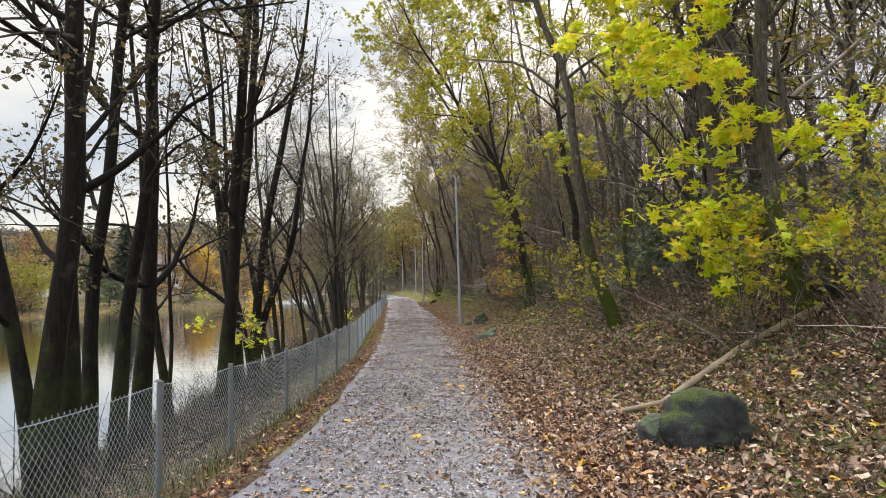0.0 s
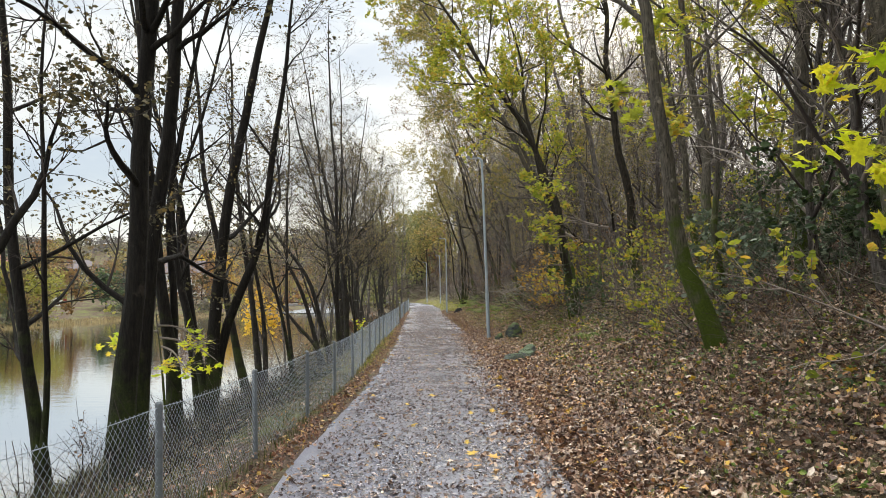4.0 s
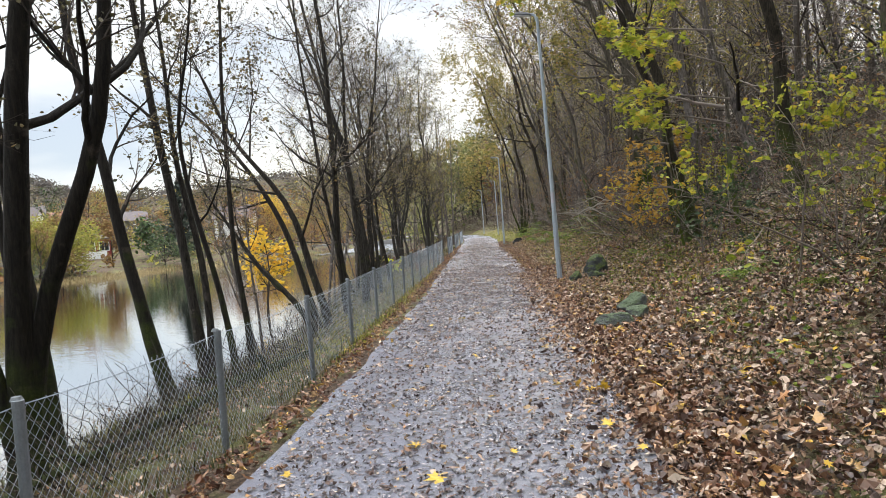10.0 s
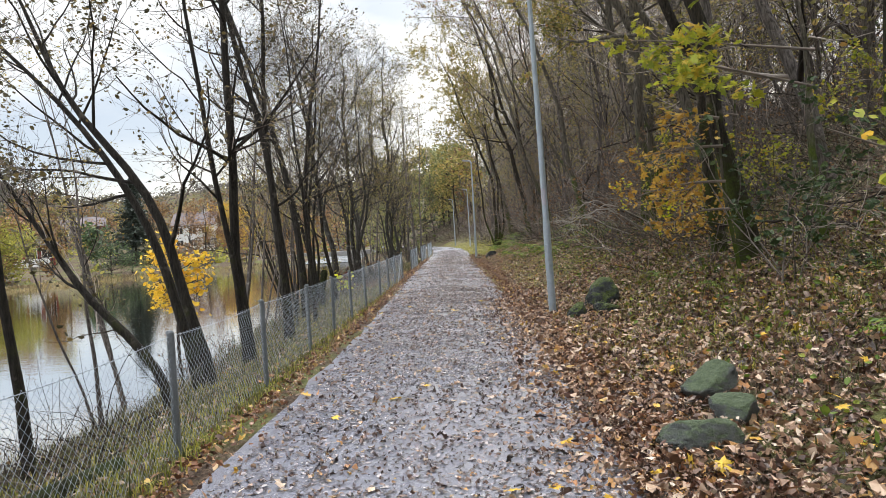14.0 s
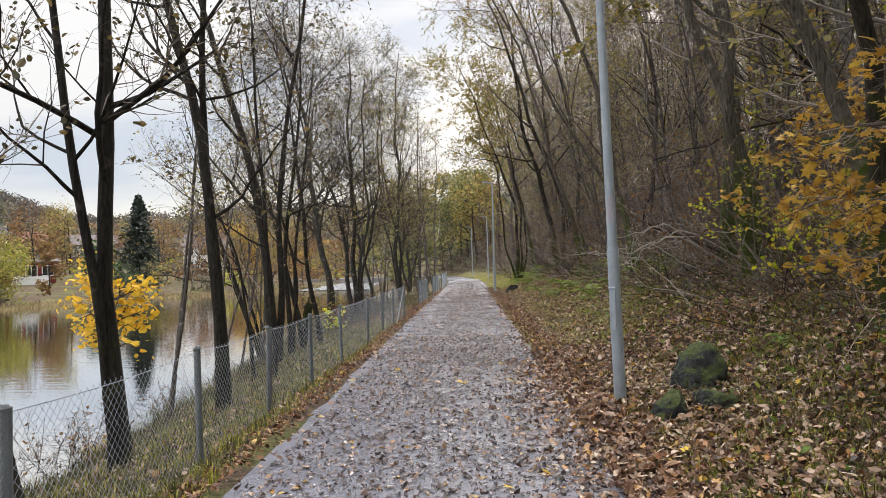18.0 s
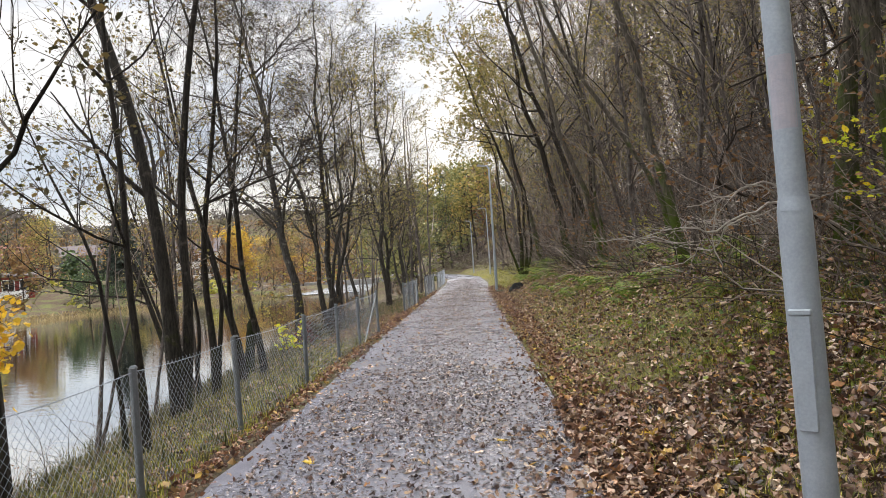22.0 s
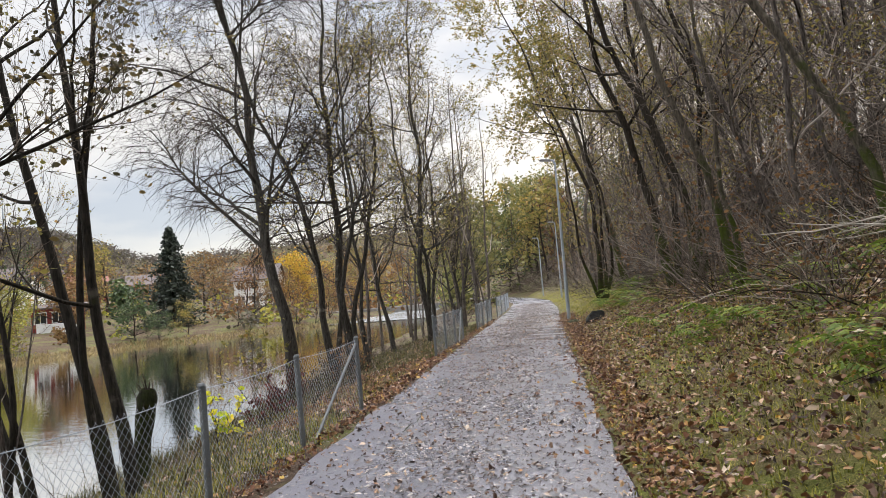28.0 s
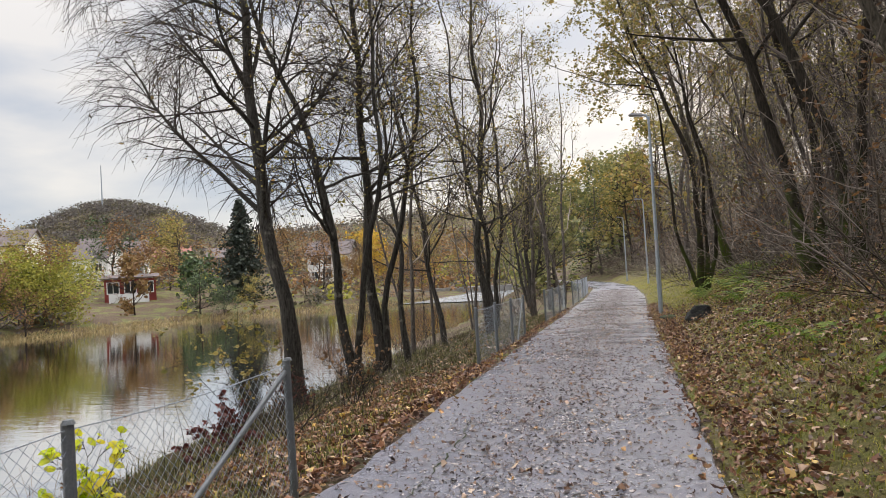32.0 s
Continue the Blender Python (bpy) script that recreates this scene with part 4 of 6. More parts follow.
alder(-5.63, 25.0, [[(-0.04, 1.04), (-0.19, 1.75), (-0.36, 2.71), (-0.41, 3.83), (-0.5, 4.69), (-0.55, 5.03)], [(0.18, 0.85), (0.12, 2.15), (-0.06, 3.37), (-0.3, 4.41), (-0.33, 5.01)]], 11, 0.09, 15, leaf_n=1600, limbs=8, first=0.24, boughs=5, twigs=6, angle=52)
alder(-4.75, 24.9, [[(0.0, 0.36), (-0.0, 1.86), (-0.05, 2.61), (-0.07, 3.51), (-0.08, 4.25), (-0.07, 4.47)]], 9, 0.05, 16, leaf_n=300, limbs=7, first=0.3, limb_len=1.6)
alder(-4.32, 27.0, [[(0.0, 0.44), (-0.27, 0.82), (-0.54, 1.18), (-0.94, 1.5)]], 3.5, 0.07, 17, "low leaning alder stem above the water", leaf_n=300, limbs=7, first=0.3, limb_len=1.6)
alder(-4.36, 28.4, [[(0.0, 0.29), (-0.16, 0.81), (-0.36, 1.55), (-0.56, 2.37), (-0.91, 3.08), (-1.24, 3.55), (-1.65, 3.96), (-1.92, 4.44)]], 6.5, 0.09, 18, "alder leaning far out over the lake", leaf_n=1300, limbs=10, first=0.22, boughs=6, twigs=6, angle=55)
alder(-4.72, 29.0, [[(-0.38, 1.35), (-0.68, 2.33), (-1.1, 3.22), (-1.57, 4.11), (-2.33, 5.04), (-2.91, 5.52)]], 6.5, 0.085, 19, "alder leaning far out over the lake", leaf_n=1300, limbs=10, first=0.22, boughs=6, twigs=6, angle=55)
alder(-4.34, 29.95, [[(-0.03, 0.85), (-0.03, 1.7), (-0.03, 2.82), (-0.05, 3.8), (-0.07, 4.13)], [(-0.08, 0.85), (-0.24, 2.17), (-0.3, 3.16), (-0.39, 3.95)]], 12, 0.085, 20, leaf_n=1300, limbs=10, first=0.22, boughs=6, twigs=6, angle=55)
alder(-4.66, 33.26, [[(0.0, 0.43), (-0.04, 0.93), (-0.09, 1.65), (-0.15, 2.53), (-0.2, 3.48), (-0.3, 4.08), (-0.48, 4.77)], [(-0.09, 1.65), (-0.17, 3.11), (-0.21, 3.85), (-0.19, 4.75)]], 12, 0.09, 21, "dark alder forking high above the fence", leaf_n=1300, limbs=10, first=0.22, boughs=6, twigs=6, angle=55)
alder(-4.75, 35.7, [[(0.0, 0.62), (-0.01, 1.4), (-0.03, 2.18), (-0.04, 2.85), (-0.07, 3.52), (-0.13, 4.14)]], 9, 0.045, 22, "thin alder with mottled bark", leaf_n=1300, limbs=10, first=0.22, boughs=6, twigs=6, angle=55)
alder(-5.42, 36.4, [[(0.0, 0.5), (-0.1, 1.48), (-0.2, 2.35), (-0.45, 2.99), (-0.7, 3.27)]], 5, 0.035, 23, "thin crooked alder bending over the water", leaf_n=300, limbs=7, first=0.3, limb_len=1.6)
alder(-5.71, 38.51, [[(-0.06, 0.57), (-0.06, 1.81), (-0.08, 2.98), (-0.27, 3.89), (-0.59, 4.92), (-0.8, 5.49)], [(0.08, 0.5), (0.08, 1.81), (0.06, 3.06), (0.08, 4.14), (0.18, 4.86), (0.29, 5.4)]], 13, 0.11, 24, "old forked alder with a thick mossy trunk", leaf_n=1300, limbs=10, first=0.22, boughs=6, twigs=6, angle=55)
alder(-5.95, 40.3, [[(0.0, 0.48), (-0.02, 1.68), (-0.05, 2.97), (0.04, 3.7), (0.25, 4.51), (0.32, 5.43)], [(0.06, 0.94), (0.25, 1.84), (0.11, 2.77), (-0.04, 3.34)]], 9, 0.065, 26, leaf_n=1300, limbs=10, first=0.22, boughs=6, twigs=6, angle=55)
alder(-5.68, 42.0, [[(0.0, 0.33), (-0.16, 1.39), (-0.25, 2.55), (-0.26, 3.82), (-0.39, 4.68), (-0.55, 5.44)]], 9, 0.065, 27, leaf_n=1300, limbs=10, first=0.22, boughs=6, twigs=6, angle=55)
alder(-6.25, 42.4, [[(-0.1, 0.85), (-0.28, 1.7), (-0.6, 2.7), (-0.9, 3.9), (-1.15, 5.2)], [(-0.28, 1.8), (-0.05, 2.6), (0.0, 3.4), (0.2, 4.8)]], 9, 0.075, 23, "bare alder with mottled bark and few dry leaves", leaf_n=900, first=0.35)

alder(-6.95, 41.5, [[(-0.5, 1.2), (-0.9, 2.6), (-1.6, 4.5)], [(0.1, 1.5), (-0.3, 4)]], 7, 0.06, 24, "thin crooked alder with a few olive leaves", leaf_n=500, leaf_mat=M_LEAF_OLIVE)
alder(-7.5, 42.7, [[(-0.2, 1.2), (-0.8, 3.0)], [(-0.6, 1.4), (-1.5, 3.6)]], 6, 0.05, 25, "thin crooked alder with a few olive leaves", leaf_n=500, leaf_mat=M_LEAF_OLIVE)

e = thing("tree_stump", -6.5, 43.3, float(land(-6.5, 43.3)) - 0.1, "broken dark alder stump with thin shoots", "stump")
srng = np.random.default_rng(40)
SP = stem_line(srng, [(-0.02, 0.5), (0.03, 0.9)], 1.3, 14, 0.05)[None]
put("trunk", mesh_of("trunk", *tubes(SP, 0.105 * np.array([[1.7, 1.35, 1.15, 1.02, 1.0, 0.96, 1.06, 1.0, 0.98, 1.1, 1.2, 1.12, 1.25, 0.8]]), 10), M_ALDER_BACKLIT), e)
A, ra = sprout(srng, SP, np.full(SP.shape[:2], 0.03), 26, 0.7, 1, 0.5, 34, 0.12, 5, 0.1, 0.4, 0.005)
tagged(put("brushwood", mesh_of("brushwood", *tubes(A, ra, 4), M_TWIG), e), kind="stuff")

BIR = "tall birch with drooping fine twigs on the lake bank"


def birch(x, y, stems, height, radius, seed, label=BIR, leaf_n=1200, leaf_mat=None, **more):
    opts = dict(limbs=16, boughs=10, twigs=10, first=0.22, limb_len=3.2, lift=-0.02, angle=52, droop=0.12, group="birches on the lake bank", twig_len=0.9, twig_r=0.0048)
    opts.update(more)
    return tree("birch_tree", x, y, stems, height, radius, label, seed, M_BIRCH, M_TWIG if seed < 33 else M_TWIG_MID, leaf_mat or M_LEAF_SPECK, leaf_n, 0.05, **opts)


birch(-7.75, 51.1, [[(-0.27, 2.9), (-0.59, 5.2), (-0.95, 7.4)]], 13, 0.14, 31, limb_len=4.6, twig_len=1.3, lift=-0.02, limbs=24, boughs=17, twigs=18, droop=0.3)
birch(-7.2, 52.3, [[(-0.14, 2.6), (-0.4, 4.3), (-1.3, 6.3)], [(0.1, 1.5), (0.44, 4.2), (0.4, 7.5)]], 11, 0.09, 32, "slender two-stemmed tree with a few olive leaves", 4000, M_LEAF_OLIVE, lift=0.04)
birch(-7.4, 54.2, [[(-0.11, 1.4), (-0.26, 4.5), (-0.24, 7.0)], [(0.4, 2.5), (0.9, 6)]], 12, 0.12, 33, "slender tree with a crown of olive-brown leaves", 7000, M_LEAF_OLIVE, lift=0.05, first=0.3)
birch(-7.7, 56.5, [[(-0.25, 2.0), (-0.38, 4.9)]], 10, 0.07, 34, lift=0.04)
birch(-7.9, 60.0, [[(-0.24, 1.9), (-0.93, 5.4)]], 10, 0.08, 35, lift=0.05)
birch(-6.6, 60.4, [[(-0.03, 4.9), (0.12, 10)], [(-0.1, 3.5), (-1.0, 9.3)]], 13, 0.11, 36, "tall slender birch with sparse yellow-green leaves", 5000, M_LEAF_OLIVE, lift=0.07)
birch(-7.2, 63.5, [[(0.1, 4), (0.4, 9)], [(-0.6, 5)]], 11, 0.08, 37, "slender tree with sparse yellow-green leaves", 4500, M_LEAF_OLIVE, lift=0.06)
birch(-8.6, 76.0, [[(0.13, 4.2), (0.17, 7)], [(-0.8, 5)], [(1.0, 6)]], 9, 0.13, 38, "spreading bare tree on the lake bank", 900, M_LEAF_OLIVE, lift=0.08)


# ---- trees on the wooded slope ----
SLOPE = "trees on the wooded slope"
MOSSY = "mossy deciduous trunk rising from the leafy slope"


def beech(x, y, stems, height, radius, seed, label=MOSSY, leaf_n=0, leaf_mat=None, leaf_size=0.07, **more):
    bark_mat = more.pop("bark_mat", M_BEECH)
    opts = dict(limbs=12, boughs=7, twigs=6, first=0.3, limb_len=3.4, lift=0.06, angle=50, group=SLOPE)
    opts.update(more)
    return tree("woodland_tree", x, y, stems, height, radius, label, seed, bark_mat, M_TWIG_BROWN, leaf_mat or M_LEAF_OLIVE, leaf_n, leaf_size, **opts)


beech(4.2, 17.5, [[(-0.3, 0.6), (-0.47, 1.5), (-0.64, 3.1), (-0.8, 4.7), (-1.5, 7)]], 14, 0.13, 51, "curved mossy trunk with yellow-green leaves overhead", 17000, M_LEAF_SPRING, leaf_size=0.085, limb_len=5.0, boughs=9, first=0.24)
beech(5.5, 10.9, [[(-0.45, 1.35), (-0.71, 3.5)]], 13, 0.13, 52, leaf_n=6000, leaf_mat=M_LEAF_SPRING, leaf_size=0.09)
beech(5.65, 14.4, [[(-0.34, 3.25), (-0.64, 6.1)], [(0.2, 2), (0.1, 6)]], 15, 0.19, 53, "thick dark forest trunk on the slope", 11000, M_LEAF_SPRING, leaf_size=0.1, limb_len=4.6)
beech(3.6, 29.5, [[(-0.12, 1.2), (-0.32, 2.5), (-0.82, 4.6), (-2.2, 7.7), (-4.3, 10.6)]], 13, 0.13, 54, "leaning dark trunk with yellow-green leaves", 22000, M_LEAF_SPRING, bark_mat=M_DARK_STEM, leaf_size=0.075, limb_len=4.6, boughs=9, twigs=8, first=0.32)
beech(3.65, 31.1, [[(-0.31, 2.3), (-0.67, 3.6), (-0.98, 4.8)]], 12, 0.105, 55, leaf_n=8000, leaf_mat=M_LEAF_SPRING, bark_mat=M_DARK_STEM)
beech(3.9, 32.0, [[(-0.24, 1.8), (-0.8, 3.75), (-1.8, 6), (-4.4, 9.6)]], 13.5, 0.11, 56, leaf_n=19000, limb_len=5.0, leaf_size=0.06, boughs=9, twigs=8, first=0.22)
beech(3.6, 35.7, [[(-0.31, 2.2), (-0.42, 4.6), (-3.0, 10)]], 14, 0.11, 57, leaf_n=18000, limb_len=5.0, leaf_size=0.06, boughs=9, twigs=8, first=0.22)
beech(5.55, 28.5, [[(-0.42, 1.6), (-0.6, 3.2)]], 13, 0.15, 58, leaf_n=1500, bark_mat=M_DARK_STEM)
beech(3.6, 37.3, [[(-0.05, 3)]], 13, 0.12, 59, leaf_n=600)
beech(4.0, 36.2, [[(-0.05, 0.4), (-0.29, 1.3), (-0.45, 2.25), (-0.9, 4.5)]], 13, 0.11, 46, leaf_n=900)
beech(2.9, 44.4, [[(-0.08, 1.5), (-1.3, 3.4)]], 12, 0.06, 60, "slender bare tree leaning from the slope", 1500, M_LEAF_RUST, leaf_size=0.06, limb_len=4.0, boughs=9, twigs=9)
beech(1.45, 55.0, [[(-0.42, 1.0), (-0.7, 2.2), (-1.0, 3.6), (-1.6, 6.5)], [(0.1, 2.5), (-0.4, 6)]], 13, 0.12, 61, "dark leaning trunk with a few brown leaves", 4000, bark_mat=M_DARK_STEM, leaf_size=0.06, limb_len=4.4, boughs=9, twigs=9)
beech(-0.5, 64.2, [[(-0.22, 2.0), (-0.32, 4.2), (-0.8, 6.5), (-2.2, 9.5)], [(0.34, 0.4), (0.25, 2.6), (0.15, 4.8), (-0.3, 7.3), (-1.6, 10)], [(-0.3, 0.4), (-0.5, 2.5), (-0.7, 5.0), (-1.5, 8)], [(0.2, 0.5), (0.05, 3.0), (-0.3, 7)]], 13, 0.095, 62, "leaning tree with a yellowing crown over the path", 24000, M_LEAF_OLIVE, 0.07, limb_len=4.8, lift=0.03, angle=58, boughs=10, twigs=9, limbs=10, first=0.4, bark_mat=M_DARK_STEM)
beech(0.6, 68.0, [[(-1.0, 5), (-2.0, 9)]], 14, 0.13, 63, "leaning tree with a yellowing crown over the path", 12000, M_LEAF_OLIVE, 0.08, limb_len=4.8)
beech(6.9, 27.0, [[(-0.4, 3), (-1.4, 7)]], 12, 0.1, 64, leaf_n=8000, leaf_mat=M_LEAF_SPRING)
beech(7.0, 20.5, [[(-0.1, 4)]], 15, 0.17, 65, leaf_n=11000, leaf_mat=M_LEAF_SPRING, leaf_size=0.085)
beech(6.4, 24.5, [[(-0.3, 4)]], 14, 0.14, 66, leaf_n=10000, leaf_mat=M_LEAF_SPRING, leaf_size=0.085)

beech(1.9, 48.6, [[(-0.6, 3), (-1.7, 7), (-3.2, 11)], [(0.1, 3), (-0.6, 7), (-1.6, 10)]], 14, 0.075, 67, "slender leaning tree with a high olive crown", 16000, M_LEAF_OLIVE, leaf_size=0.055, limb_len=4.6, boughs=10, twigs=9, first=0.55, droop=0.1)
beech(1.95, 53.9, [[(-0.3, 1.2), (-0.7, 3), (-1.9, 7), (-3.2, 10.5)], [(0.2, 4), (-0.6, 9)]], 14, 0.11, 68, "dark leaning trunk with few withered leaves", 3500, M_LEAF_RUST, bark_mat=M_DARK_STEM, leaf_size=0.05, limb_len=4.8, boughs=10, twigs=9, first=0.2)
beech(2.6, 41.6, [[(-0.5, 3), (-1.6, 7), (-3.9, 11.5)]], 14.5, 0.08, 69, "slender leaning tree with a high olive crown", 22000, M_LEAF_OLIVE, leaf_size=0.055, limb_len=4.8, boughs=10, twigs=9, first=0.5, droop=0.1)
stock = []
for i in range(6):
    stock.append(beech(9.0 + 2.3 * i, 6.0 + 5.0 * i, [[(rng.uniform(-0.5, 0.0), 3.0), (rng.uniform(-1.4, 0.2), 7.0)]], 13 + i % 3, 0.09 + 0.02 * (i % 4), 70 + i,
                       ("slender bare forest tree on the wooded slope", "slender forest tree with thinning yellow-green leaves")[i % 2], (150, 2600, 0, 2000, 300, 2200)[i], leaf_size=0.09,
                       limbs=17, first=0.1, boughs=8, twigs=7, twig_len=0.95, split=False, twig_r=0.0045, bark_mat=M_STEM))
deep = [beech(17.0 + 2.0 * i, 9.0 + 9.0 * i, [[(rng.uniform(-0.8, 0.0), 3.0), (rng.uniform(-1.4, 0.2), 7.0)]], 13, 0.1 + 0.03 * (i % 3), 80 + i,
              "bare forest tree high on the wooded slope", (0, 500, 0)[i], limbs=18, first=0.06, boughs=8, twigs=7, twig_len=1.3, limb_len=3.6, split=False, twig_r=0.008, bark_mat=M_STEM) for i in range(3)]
wood = random.Random(5)
taken = [(o.matrix_basis.translation.x, o.matrix_basis.translation.y) for o in scene.objects if o.type == "EMPTY"]


def room(x, y, gap):
    if any((x - a) ** 2 + (y - b) ** 2 < gap * gap for a, b in taken):
        return False
    taken.append((x, y))
    return True


def scatter_trees(protos, count, y0, y1, u0, u1, gap, small=0.7, big=1.15, skew=1.0, lean=None):
    made = 0
    for _ in range(count * 8):
        if made == count:
            break
        y = wood.uniform(y0, y1)
        x = float(path_x(y)) + u0 + (u1 - u0) * wood.random() ** skew
        if not room(x, y, gap):
            continue
        s = wood.uniform(small, big)
        turn = pose(0, 0, 0, wood.uniform(-5, 5), wood.uniform(-9, 2), wood.uniform(0, 360))
        if lean:
            turn = pose(0, 0, 0, 0, -wood.uniform(*lean), 0) @ turn
        copy_thing(wood.choice(protos), pose(x, y, float(land(x, y)) - 0.1) @ turn @ Matrix.Diagonal((s, s, s, 1)))
        made += 1


scatter_trees(stock[1::2] + stock[:1], 24, 9, 34, 6.0, 14, 1.4)
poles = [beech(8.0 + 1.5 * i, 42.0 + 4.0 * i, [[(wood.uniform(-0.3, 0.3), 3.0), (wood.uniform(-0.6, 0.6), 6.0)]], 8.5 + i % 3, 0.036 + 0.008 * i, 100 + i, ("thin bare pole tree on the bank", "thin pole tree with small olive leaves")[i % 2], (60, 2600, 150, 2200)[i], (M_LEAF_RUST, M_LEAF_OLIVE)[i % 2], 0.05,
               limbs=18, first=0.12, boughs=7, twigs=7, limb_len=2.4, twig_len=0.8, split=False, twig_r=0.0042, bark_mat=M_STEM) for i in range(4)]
scatter_trees(poles, 100, 35, 72, 4.8, 11, 0.65, 0.75, 1.2, 1.1, (1, 13))
scatter_trees(stock[::2], 16, 34, 66, 7.0, 12, 1.2, 0.55, 1.0)
scatter_trees(stock, 26, 62, 125, 3.2, 14, 1.6)
scatter_trees(deep, 15, 9, 46, 12, 26, 2.0)
scatter_trees(deep, 40, 40, 100, 11, 22, 1.4)

# alders in lighter stem bark and twigs: distant haze put into their colour
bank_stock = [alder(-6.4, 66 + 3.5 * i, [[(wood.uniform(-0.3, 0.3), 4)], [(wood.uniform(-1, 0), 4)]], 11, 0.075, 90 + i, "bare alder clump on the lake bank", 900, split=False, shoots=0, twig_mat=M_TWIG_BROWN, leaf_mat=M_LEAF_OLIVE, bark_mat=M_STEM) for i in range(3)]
scatter_trees(bank_stock, 4, 57, 68, -5.6, -4.0, 1.6, 0.5, 0.8)
scatter_trees(bank_stock, 7, 66, 112, -7.5, -3.0, 1.6, 0.6, 0.9)
for x, y, k, turn, size in ((-6.9, 41.7, 0, 40, 0.5), (-7.5, 40.9, 1, 160, 0.42), (-7.7, 42.2, 2, 250, 0.36), (-6.7, 40.3, 2, 90, 0.45), (-7.1, 38.4, 0, 200, 0.5)):
    taken.append((x, y))
    copy_thing(bank_stock[k], pose(x, y, float(land(x, y)) - 0.1, 4, -7, turn) @ Matrix.Diagonal((size, size, size * 1.25, 1)))
scatter_trees(bank_stock, 3, 23, 41, -6.3, -4.6, 0.9, 0.4, 0.6)


# ---- thicket, saplings, ferns ----
def shrub(name, x, y, label, seed, stems, height, twig_mat, leaf_mat=None, leaf_n=0, leaf_size=0.05, spread=0.5, lift=0.02, shape="leaf", flat=0.4, twigs=6, group="", category="shrub", side=(0.0, 0.0)):
    rng = np.random.default_rng(seed)
    e = thing(name, x, y, float(land(x, y)) - 0.05, label, category, group)
    d = rng.normal(0, spread, (stems, 3))
    d[:, 0] += side[0]
    d[:, 1] += side[1]
    d[:, 2] = 1.0
    d /= np.linalg.norm(d, axis=1, keepdims=True)
    L = height * rng.uniform(0.6, 1.15, stems)
    pts = [rng.normal(0, 0.12, (stems, 3)) * np.array([1, 1, 0])]
    for _ in range(6):
        d = d + rng.normal(0, 0.12, d.shape) + np.array([side[0] * 0.1, side[1] * 0.1, lift])
        d /= np.linalg.norm(d, axis=1, keepdims=True)
        pts.append(pts[-1] + d * (L / 6)[:, None])
    P0 = np.stack(pts, 1)
    R0 = (0.004 + 0.003 * height) * rng.uniform(0.6, 1.2, stems)[:, None] * np.linspace(1, 0.25, 7)[None]
    P1, R1 = sprout(rng, P0, R0, twigs, 0.2, 1, height * 0.42, 45, lift, 5, 0.17, 0.6, 0.004)
    P2, R2 = sprout(rng, P1, R1, twigs, 0.15, 1, height * 0.17, 42, 0, 3, 0.2, 0.6, 0.003)
    tagged(put("tangle", mesh_of("tangle", *joined([tubes(P1, R1, 4), tubes(P2, R2, 3)]), twig_mat), e), kind="stuff")
    for i in range(stems):
        put("stem", mesh_of("stem", *tubes(P0[i:i + 1], R0[i:i + 1], 5), twig_mat), e)
    if leaf_n:
        tagged(put("foliage", mesh_of("foliage", *leaves(rng, along(rng, P2, leaf_n), leaf_size, flat, shape), leaf_mat, False), e), kind="stuff")
    return e


# maple saplings with large bright leaves
def maple(x, y, height, tiers, leaf_mat, label, seed, leaf=0.17):
    """A young maple: a slim trunk and level tiers of large leaves, each tier (height, reach aside, reach along, rise, leaves)."""
    rng = np.random.default_rng(seed)
    e = thing("maple_sapling", x, y, float(land(x, y)) - 0.1, label, "tree", "maples on the slope")
    P0 = stem_line(rng, [(-0.15, height * 0.4)], height, 12)[None]
    R0 = (0.012 * height) * np.linspace(1, 0.2, 12)[None]
    put("trunk", mesh_of("trunk", *tubes(P0, R0, 8), M_BEECH), e)
    for z, dx, dy, rise, count in tiers:
        t = np.linspace(0, 1, 9)[:, None]
        root = np.array([np.interp(z, P0[0, :, 2], P0[0, :, 0]), 0.0, z])
        L = (root + t * np.array([dx, dy, rise]) + np.column_stack([0 * t, 0.12 * np.sin(4 * t), -0.25 * t * t]))[None]
        r = 0.022 * np.linspace(1, 0.3, 9)[None]
        put("limb", mesh_of("limb", *tubes(L, r, 6), M_TWIG_BROWN), e)
        A, ra = sprout(rng, L, r, 12, 0.25, 1, 0.36 * math.hypot(dx, dy) + 0.2, 50, 0.0, 5, 0.1, 0.6, 0.005)
        B, rb = sprout(rng, A, ra, 5, 0.2, 1, 0.42, 45, -0.03, 3, 0.1, 0.6, 0.003)
        for q in (A, B):
            q[:, :, 2] += (np.interp(q[:, :, 0], sorted((root[0], root[0] + dx)), (L[0, -1, 2], L[0, 0, 2]) if dx < 0 else (L[0, 0, 2], L[0, -1, 2])) - q[:, :, 2]) * 0.5
        tagged(put("twig_work", mesh_of("twig_work", *joined([tubes(A, ra, 4), tubes(B, rb, 3)]), M_TWIG_BROWN), e), kind="stuff")
        at = along(rng, B, count) + rng.normal(0, 0.05, (count, 3)) - np.array([0, 0, 0.05])
        tagged(put("foliage", mesh_of("foliage", *leaves(rng, at, leaf, 0.62, "maple", 0.25), leaf_mat, False), e), kind="stuff")
    return e


